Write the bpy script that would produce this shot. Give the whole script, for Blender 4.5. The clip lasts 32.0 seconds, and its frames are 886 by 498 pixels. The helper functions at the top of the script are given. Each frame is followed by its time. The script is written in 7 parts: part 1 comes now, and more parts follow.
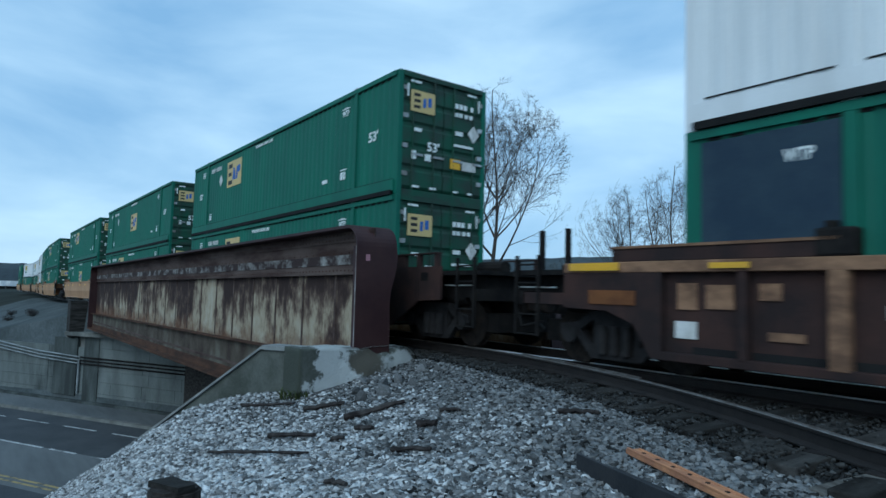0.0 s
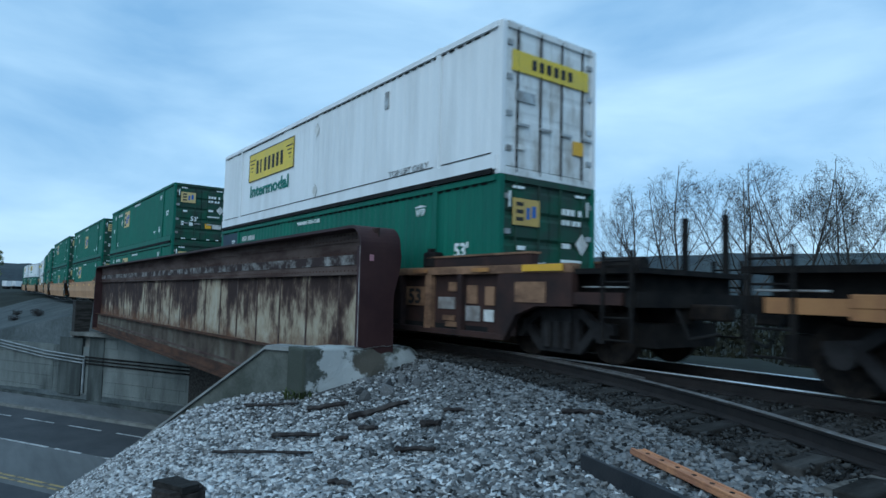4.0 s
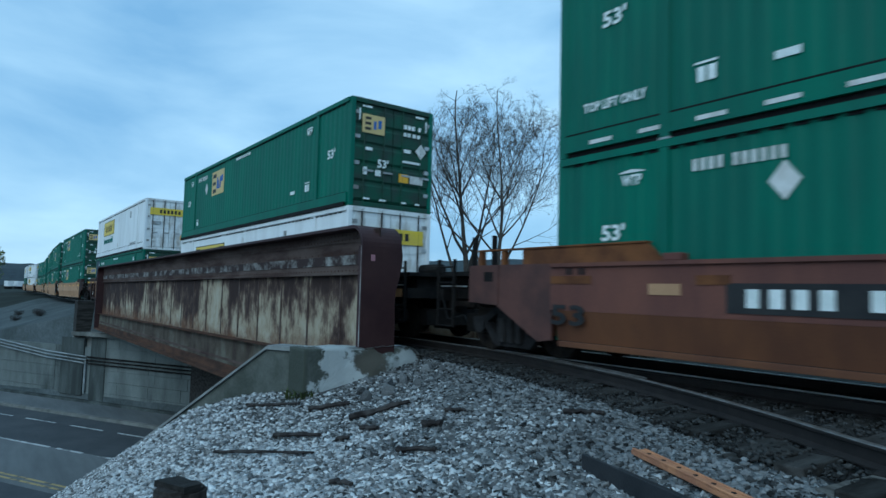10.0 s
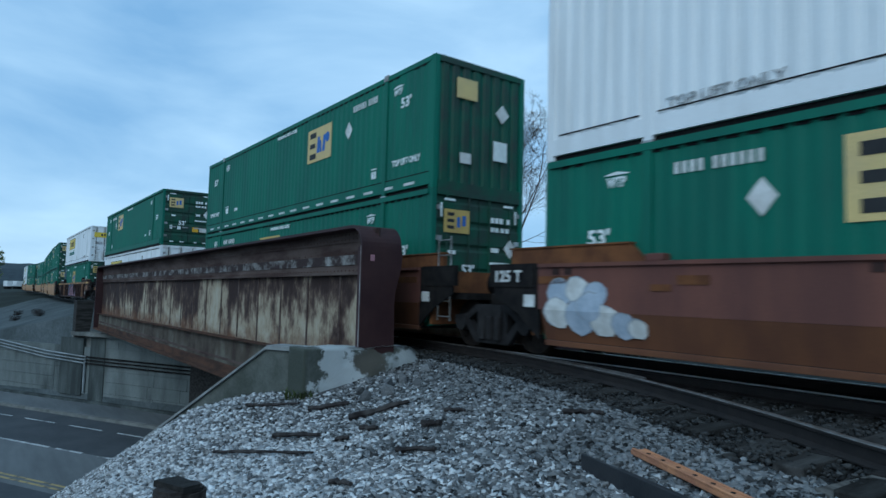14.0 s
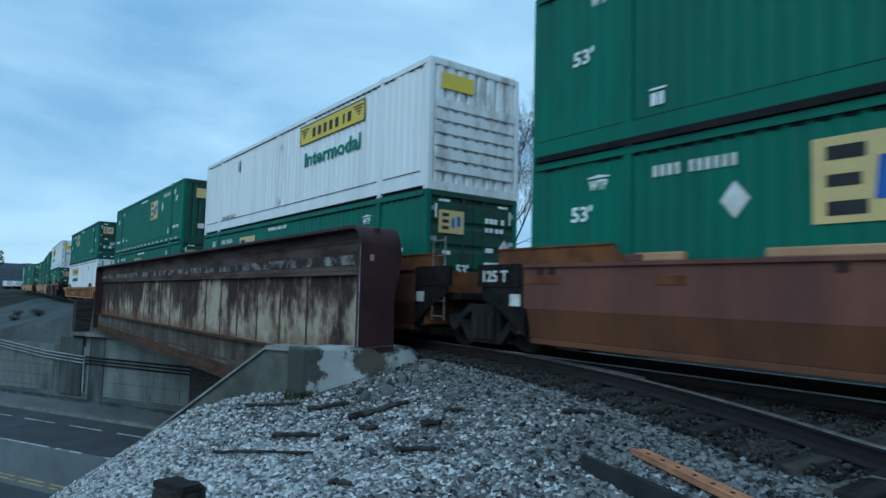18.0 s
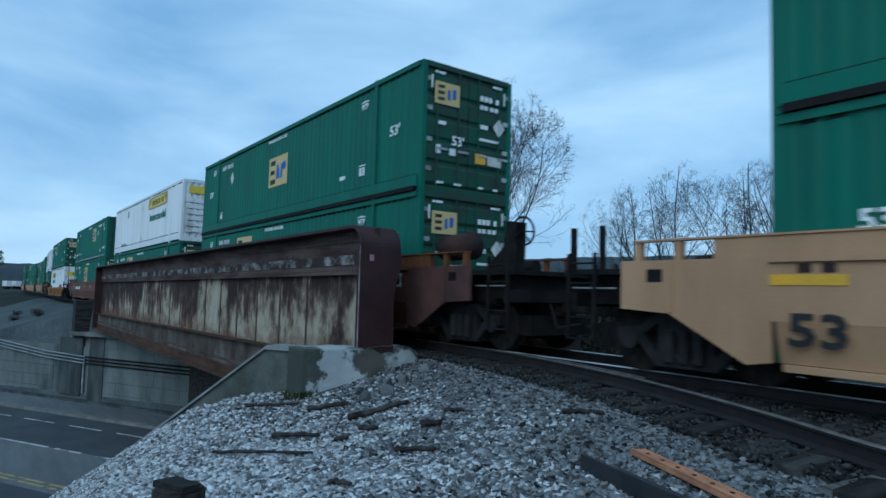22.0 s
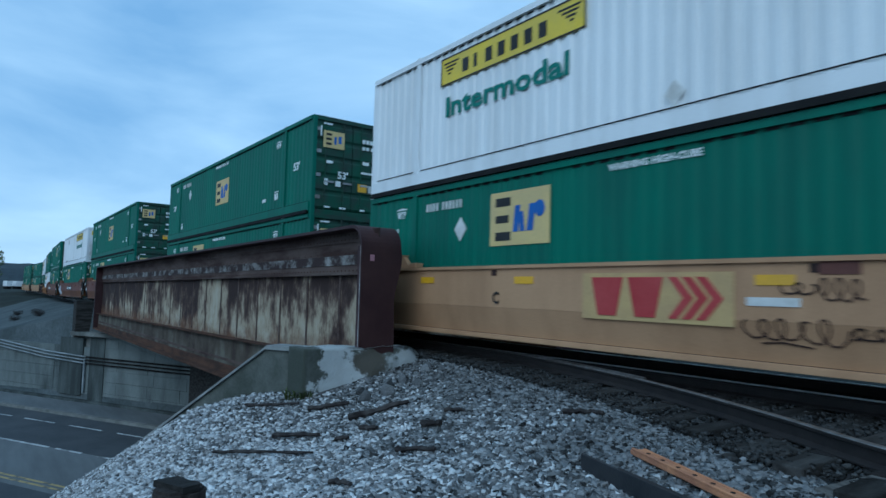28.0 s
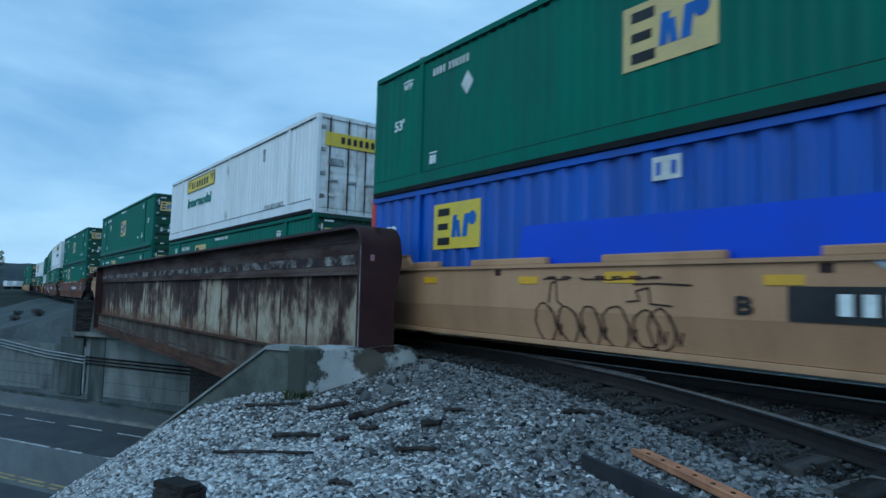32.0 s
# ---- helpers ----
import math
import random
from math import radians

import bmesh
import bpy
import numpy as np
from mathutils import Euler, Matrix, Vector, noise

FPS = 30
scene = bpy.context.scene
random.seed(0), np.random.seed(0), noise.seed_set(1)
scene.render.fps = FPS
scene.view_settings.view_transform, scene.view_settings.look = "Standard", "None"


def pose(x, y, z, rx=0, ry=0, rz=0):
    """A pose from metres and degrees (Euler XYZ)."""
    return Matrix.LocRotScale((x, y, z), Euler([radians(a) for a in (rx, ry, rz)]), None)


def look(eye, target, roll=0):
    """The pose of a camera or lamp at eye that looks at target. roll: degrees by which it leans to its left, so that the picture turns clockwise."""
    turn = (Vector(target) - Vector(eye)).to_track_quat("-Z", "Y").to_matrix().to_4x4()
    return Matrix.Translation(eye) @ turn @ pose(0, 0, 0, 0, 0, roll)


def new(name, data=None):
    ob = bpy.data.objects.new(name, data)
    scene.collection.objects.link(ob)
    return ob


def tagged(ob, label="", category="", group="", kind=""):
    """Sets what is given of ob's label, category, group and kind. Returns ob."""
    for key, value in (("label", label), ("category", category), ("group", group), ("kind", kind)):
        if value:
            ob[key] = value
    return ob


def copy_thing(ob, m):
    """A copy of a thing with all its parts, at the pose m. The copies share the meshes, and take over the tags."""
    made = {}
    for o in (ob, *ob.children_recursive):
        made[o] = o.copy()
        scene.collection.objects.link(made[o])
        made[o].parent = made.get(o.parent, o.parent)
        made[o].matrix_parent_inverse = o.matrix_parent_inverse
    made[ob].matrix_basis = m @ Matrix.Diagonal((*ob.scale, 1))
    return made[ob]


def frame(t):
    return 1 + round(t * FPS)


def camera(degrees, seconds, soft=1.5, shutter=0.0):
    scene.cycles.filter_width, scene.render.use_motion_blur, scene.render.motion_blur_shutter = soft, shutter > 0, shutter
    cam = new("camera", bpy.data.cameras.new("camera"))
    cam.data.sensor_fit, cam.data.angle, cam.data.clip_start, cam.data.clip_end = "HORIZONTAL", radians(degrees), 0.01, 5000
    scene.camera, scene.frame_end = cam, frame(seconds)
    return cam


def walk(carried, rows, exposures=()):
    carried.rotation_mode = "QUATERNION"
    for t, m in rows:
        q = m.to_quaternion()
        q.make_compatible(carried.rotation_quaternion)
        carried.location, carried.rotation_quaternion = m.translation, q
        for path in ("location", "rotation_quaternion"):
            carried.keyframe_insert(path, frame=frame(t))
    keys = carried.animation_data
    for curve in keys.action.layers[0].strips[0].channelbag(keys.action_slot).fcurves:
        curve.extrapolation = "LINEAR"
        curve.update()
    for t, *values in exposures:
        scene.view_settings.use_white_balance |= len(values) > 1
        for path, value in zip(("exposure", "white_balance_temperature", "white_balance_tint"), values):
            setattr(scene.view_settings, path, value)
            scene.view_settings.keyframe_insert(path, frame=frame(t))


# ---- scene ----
# camera: carried in the hand beside the track, turned a little in the first seconds
EYE = (0.0, 0.0, 1.05)
cam = camera(70.2169, 32.0, soft=1.5, shutter=0.5)


def view(turn):
    yaw, pitch = radians(-53.873 + turn), radians(3.94)
    way = Vector((math.sin(yaw) * math.cos(pitch), math.cos(yaw) * math.cos(pitch), math.sin(pitch)))
    return look(EYE, Vector(EYE) + way, 1.626)


PATH = [(0, 0.41), (1, 0.41), (1.6, 0.37), (2, 0.32), (2.6, 0.29), (3.0, 0.22), (3.5, 0.13), (4.4, 0.04), (5.5, 0.0), (6.5, -0.03), (7.6, -0.06),
        (9, -0.02), (10.8, -0.06), (12.2, 0.05), (14, 0.0), (17, 0.05), (19.6, 0.0), (22.2, 0.06), (24, 0.02), (27, 0.03), (29.5, 0.01), (32, 0.01)]
walk(cam, [(t, view(a)) for t, a in PATH], exposures=[(0, 0.42, 6050, 4), (2.5, 0.42, 6000, 4), (6.5, 0.42, 5850, 4), (9, 0.42, 5950, 4), (10.3, 0.36, 5650, -4), (12, 0.30, 5350, -9), (13, 0.32, 5700, -2), (14, 0.34, 5850, 4), (17, 0.34, 5950, 3), (19, 0.30, 5600, -5), (20.5, 0.28, 5700, -4), (22, 0.27, 5700, 3), (24, 0.24, 5550, 2), (28, 0.30, 5500, 3), (30, 0.25, 5500, 4), (32, 0.22, 5450, 0)])

# ---- light: blue overcast dusk ----
world = bpy.data.worlds.new("overcast_sky")
scene.world = world
world.use_nodes = True
wn, wl = world.node_tree.nodes, world.node_tree.links
wn.clear()
w_out, w_bg, w_mix = wn.new("ShaderNodeOutputWorld"), wn.new("ShaderNodeBackground"), wn.new("ShaderNodeMix")
w_sky, w_co, w_map = wn.new("ShaderNodeTexSky"), wn.new("ShaderNodeTexCoord"), wn.new("ShaderNodeMapping")
w_sky.sky_type, w_sky.sun_disc, w_sky.sun_elevation, w_sky.sun_rotation = "NISHITA", False, radians(24), radians(150)
w_map.inputs["Scale"].default_value = (1.0, 1.0, 3.2)
w_n1, w_r1 = wn.new("ShaderNodeTexNoise"), wn.new("ShaderNodeValToRGB")
w_n1.inputs["Scale"].default_value, w_n1.inputs["Detail"].default_value, w_n1.inputs["Roughness"].default_value = 2.6, 6, 0.5
w_n1.inputs["Distortion"].default_value = 0.35
w_r1.color_ramp.elements[0].position, w_r1.color_ramp.elements[0].color = 0.30, (0.205, 0.385, 0.61, 1)
w_r1.color_ramp.elements[1].position, w_r1.color_ramp.elements[1].color = 0.74, (0.50, 0.69, 0.86, 1)
w_sc = wn.new("ShaderNodeVectorMath")
w_sc.operation, w_sc.inputs["Scale"].default_value = "SCALE", 0.09
w_mix.data_type, w_mix.inputs["Factor"].default_value = "RGBA", 0.86
wl.new(w_co.outputs["Generated"], w_map.inputs["Vector"])
wl.new(w_map.outputs["Vector"], w_n1.inputs["Vector"])
wl.new(w_n1.outputs["Fac"], w_r1.inputs["Fac"])
wl.new(w_sky.outputs["Color"], w_sc.inputs[0])
wl.new(w_sc.outputs["Vector"], w_mix.inputs[6])
wl.new(w_r1.outputs["Color"], w_mix.inputs[7])
wl.new(w_mix.outputs[2], w_bg.inputs["Color"])
wl.new(w_bg.outputs["Background"], w_out.inputs["Surface"])
w_bg.inputs["Strength"].default_value = 1.0

sun = new("sun", bpy.data.lights.new("sun", "SUN"))
sun.data.energy, sun.data.angle, sun.data.color = 0.8, radians(40), (0.88, 0.97, 1.0)
sun.matrix_world = look((30, -40, 42), (0, 8, 0))


# ---- materials ----
def mat(name, base, other=None, rough=0.8, metal=0.0, scale=1.0, stretch=(1, 1, 1), bump=0.15, fine=40.0, low=0.38, high=0.62, spread=0.0, grain=0.18, third=None, island=False):
    """A weathered surface: two colours in large patches, a fine grain over them, relief, and if wanted a shift from piece to piece."""
    m = bpy.data.materials.new(name)
    m.use_nodes = True
    n, k = m.node_tree.nodes, m.node_tree.links
    p = n["Principled BSDF"]
    p.inputs["Roughness"].default_value, p.inputs["Metallic"].default_value = rough, metal
    p.inputs["Specular IOR Level"].default_value = 0.5 if rough < 0.6 else 0.28 if rough < 0.72 else 0.1
    co, mp, n1, n2, ramp = n.new("ShaderNodeTexCoord"), n.new("ShaderNodeMapping"), n.new("ShaderNodeTexNoise"), n.new("ShaderNodeTexNoise"), n.new("ShaderNodeValToRGB")
    mp.inputs["Scale"].default_value = stretch
    k.new(co.outputs["Object"], mp.inputs["Vector"])
    k.new(mp.outputs["Vector"], n1.inputs["Vector"])
    k.new(co.outputs["Object"], n2.inputs["Vector"])
    n1.inputs["Scale"].default_value, n1.inputs["Detail"].default_value, n1.inputs["Roughness"].default_value = scale, 6, 0.6
    n2.inputs["Scale"].default_value, n2.inputs["Detail"].default_value = fine, 3
    other = other or tuple(c * 0.7 for c in base)
    e = ramp.color_ramp.elements
    e[0].position, e[0].color, e[1].position, e[1].color = low, (*base, 1), high, (*other, 1)
    if third:
        x = e.new((low + high) / 2)
        x.color = (*third, 1)
    k.new(n1.outputs["Fac"], ramp.inputs["Fac"])
    mul, mr = n.new("ShaderNodeVectorMath"), n.new("ShaderNodeMapRange")
    mul.operation = "SCALE"
    mr.inputs["To Min"].default_value, mr.inputs["To Max"].default_value = 1 - grain, 1 + grain
    k.new(n2.outputs["Fac"], mr.inputs["Value"])
    k.new(ramp.outputs["Color"], mul.inputs[0])
    k.new(mr.outputs["Result"], mul.inputs["Scale"])
    last = mul
    if spread:
        src = n.new("ShaderNodeNewGeometry").outputs["Random Per Island"] if island else n.new("ShaderNodeObjectInfo").outputs["Random"]
        m2, s2 = n.new("ShaderNodeMapRange"), n.new("ShaderNodeVectorMath")
        s2.operation = "SCALE"
        m2.inputs["To Min"].default_value, m2.inputs["To Max"].default_value = 1 - spread, 1 + spread
        k.new(src, m2.inputs["Value"])
        k.new(last.outputs[0], s2.inputs[0])
        k.new(m2.outputs["Result"], s2.inputs["Scale"])
        last = s2
    k.new(last.outputs[0], p.inputs["Base Color"])
    if bump:
        b = n.new("ShaderNodeBump")
        b.inputs["Strength"].default_value, b.inputs["Distance"].default_value = bump, 0.02
        k.new(n2.outputs["Fac"], b.inputs["Height"])
        k.new(b.outputs["Normal"], p.inputs["Normal"])
    return m


def web_paint(name, ledge):
    """Old cream paint on a girder web: broad peeled patches, darker towards the top and the far end, rust creeping up
    from the ledge.
    """
    m = mat(name, (0.2, 0.16, 0.11), None, 0.8, bump=0.25)
    n, k = m.node_tree.nodes, m.node_tree.links
    p = n["Principled BSDF"]
    co = n.new("ShaderNodeTexCoord")

    def field(sx, sz, detail, rough, off):
        mp, q = n.new("ShaderNodeMapping"), n.new("ShaderNodeTexNoise")
        mp.inputs["Scale"].default_value, mp.inputs["Location"].default_value = (sx, 1, sz), (off, 0, off * 0.7)
        q.inputs["Scale"].default_value, q.inputs["Detail"].default_value, q.inputs["Roughness"].default_value = 1.0, detail, rough
        k.new(co.outputs["Object"], mp.inputs["Vector"])
        k.new(mp.outputs["Vector"], q.inputs["Vector"])
        return q.outputs["Fac"]

    def blend(a, b, op):
        q = n.new("ShaderNodeMath")
        q.operation = op
        for sock, v in zip(q.inputs, (a, b)):
            if isinstance(v, float):
                sock.default_value = v
            else:
                k.new(v, sock)
        return q.outputs["Value"]

    def span(v, a, b, c, d):
        q = n.new("ShaderNodeMapRange")
        for key, x in zip(("From Min", "From Max", "To Min", "To Max"), (a, b, c, d)):
            q.inputs[key].default_value = x
        k.new(v, q.inputs["Value"])
        return q.outputs["Result"]

    sep = n.new("ShaderNodeSeparateXYZ")
    k.new(co.outputs["Object"], sep.inputs["Vector"])
    patch, runs, peel = field(0.5, 0.45, 3, 0.5, 3.1), field(1.5, 0.75, 6, 0.62, 7.7), field(4.5, 3.0, 6, 0.7, 1.3)
    v = blend(blend(span(patch, 0.3, 0.7, -0.26, 0.26), span(runs, 0.3, 0.7, -0.30, 0.30), "ADD"), span(peel, 0.3, 0.7, -0.13, 0.13), "ADD")
    info = n.new("ShaderNodeObjectInfo")
    v = blend(v, span(info.outputs["Random"], 0.0, 1.0, -0.07, 0.07), "ADD")
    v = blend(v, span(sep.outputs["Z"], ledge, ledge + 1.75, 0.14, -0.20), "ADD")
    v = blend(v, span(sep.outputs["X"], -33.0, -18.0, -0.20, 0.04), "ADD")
    ramp = n.new("ShaderNodeValToRGB")
    e = ramp.color_ramp.elements
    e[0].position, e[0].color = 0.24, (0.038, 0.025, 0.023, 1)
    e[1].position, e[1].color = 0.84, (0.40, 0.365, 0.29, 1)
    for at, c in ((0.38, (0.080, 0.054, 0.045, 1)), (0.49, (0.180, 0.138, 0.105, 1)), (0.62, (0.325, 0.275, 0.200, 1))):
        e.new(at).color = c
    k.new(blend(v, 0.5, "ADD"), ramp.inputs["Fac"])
    blot = field(1.6, 2.2, 6, 0.65, 9.4)
    rust = span(blend(blot, span(sep.outputs["Z"], ledge, ledge + 0.95, 0.44, -0.20), "ADD"), 0.60, 0.98, 0.0, 0.9)
    mix = n.new("ShaderNodeMix")
    mix.data_type = "RGBA"
    mix.inputs[7].default_value = (0.125, 0.062, 0.038, 1)
    k.new(rust, mix.inputs["Factor"])
    k.new(ramp.outputs["Color"], mix.inputs[6])
    k.new(mix.outputs[2], p.inputs["Base Color"])
    return m


def crusted(name):
    """Grey concrete on a broken block: a pale spalled patch, a brown crust beside it, pale chips along the top."""
    m = mat(name, (0.115, 0.125, 0.115), (0.060, 0.068, 0.060), 0.92, scale=1.3, bump=0.6, fine=20, grain=0.28)
    n, k = m.node_tree.nodes, m.node_tree.links
    p = n["Principled BSDF"]
    co, sep = n.new("ShaderNodeTexCoord"), n.new("ShaderNodeSeparateXYZ")
    k.new(co.outputs["Object"], sep.inputs["Vector"])
    last = p.inputs["Base Color"].links[0].from_socket
    # The last entry paints the shadow edge in the corner by the wing wall.
    for y, z, ry, rz, wob, freq, colour, sharp in ((5.32, -0.50, 0.52, 0.80, 1.7, 3.2, (0.40, 0.425, 0.43), 0.10), (6.75, -0.40, 0.55, 0.40, 1.4, 3.4, (0.30, 0.32, 0.32), 0.14), (6.05, 0.02, 1.0, 0.10, 0.9, 4.0, (0.36, 0.385, 0.39), 0.12), (5.95, -0.30, 0.36, 0.28, 1.3, 3.6, (0.085, 0.080, 0.068), 0.16), (4.64, -0.4, 0.06, 0.9, 0.6, 3.0, (0.058, 0.066, 0.056), 0.5)):
        q, mp, dist, add, rng_, mix = n.new("ShaderNodeTexNoise"), n.new("ShaderNodeMapping"), n.new("ShaderNodeVectorMath"), n.new("ShaderNodeMath"), n.new("ShaderNodeMapRange"), n.new("ShaderNodeMix")
        mp.inputs["Location"].default_value, mp.inputs["Scale"].default_value = (0, -y / ry, -z / rz), (0, 1 / ry, 1 / rz)
        k.new(co.outputs["Object"], mp.inputs["Vector"])
        dist.operation = "LENGTH"
        k.new(mp.outputs["Vector"], dist.inputs[0])
        q.inputs["Scale"].default_value, q.inputs["Detail"].default_value, q.inputs["Roughness"].default_value = freq, 8, 0.65
        k.new(co.outputs["Object"], q.inputs["Vector"])
        add.operation, add.inputs[1].default_value = "MULTIPLY_ADD", 2 * wob
        k.new(q.outputs["Fac"], add.inputs[0])
        k.new(dist.outputs["Value"], add.inputs[2])
        rng_.inputs["From Min"].default_value, rng_.inputs["From Max"].default_value = 0.9 + wob + sharp, 0.9 + wob - sharp
        k.new(add.outputs["Value"], rng_.inputs["Value"])
        mix.data_type = "RGBA"
        mix.inputs[7].default_value = (*colour, 1)
        k.new(rng_.outputs["Result"], mix.inputs["Factor"])
        k.new(last, mix.inputs[6])
        last = mix.outputs[2]
    k.new(last, p.inputs["Base Color"])
    return m


def glow(name, colour, strength):
    m = mat(name, colour, colour, 0.3, bump=0)
    p = m.node_tree.nodes["Principled BSDF"]
    p.inputs["Emission Color"].default_value, p.inputs["Emission Strength"].default_value = (*colour, 1), strength
    return m


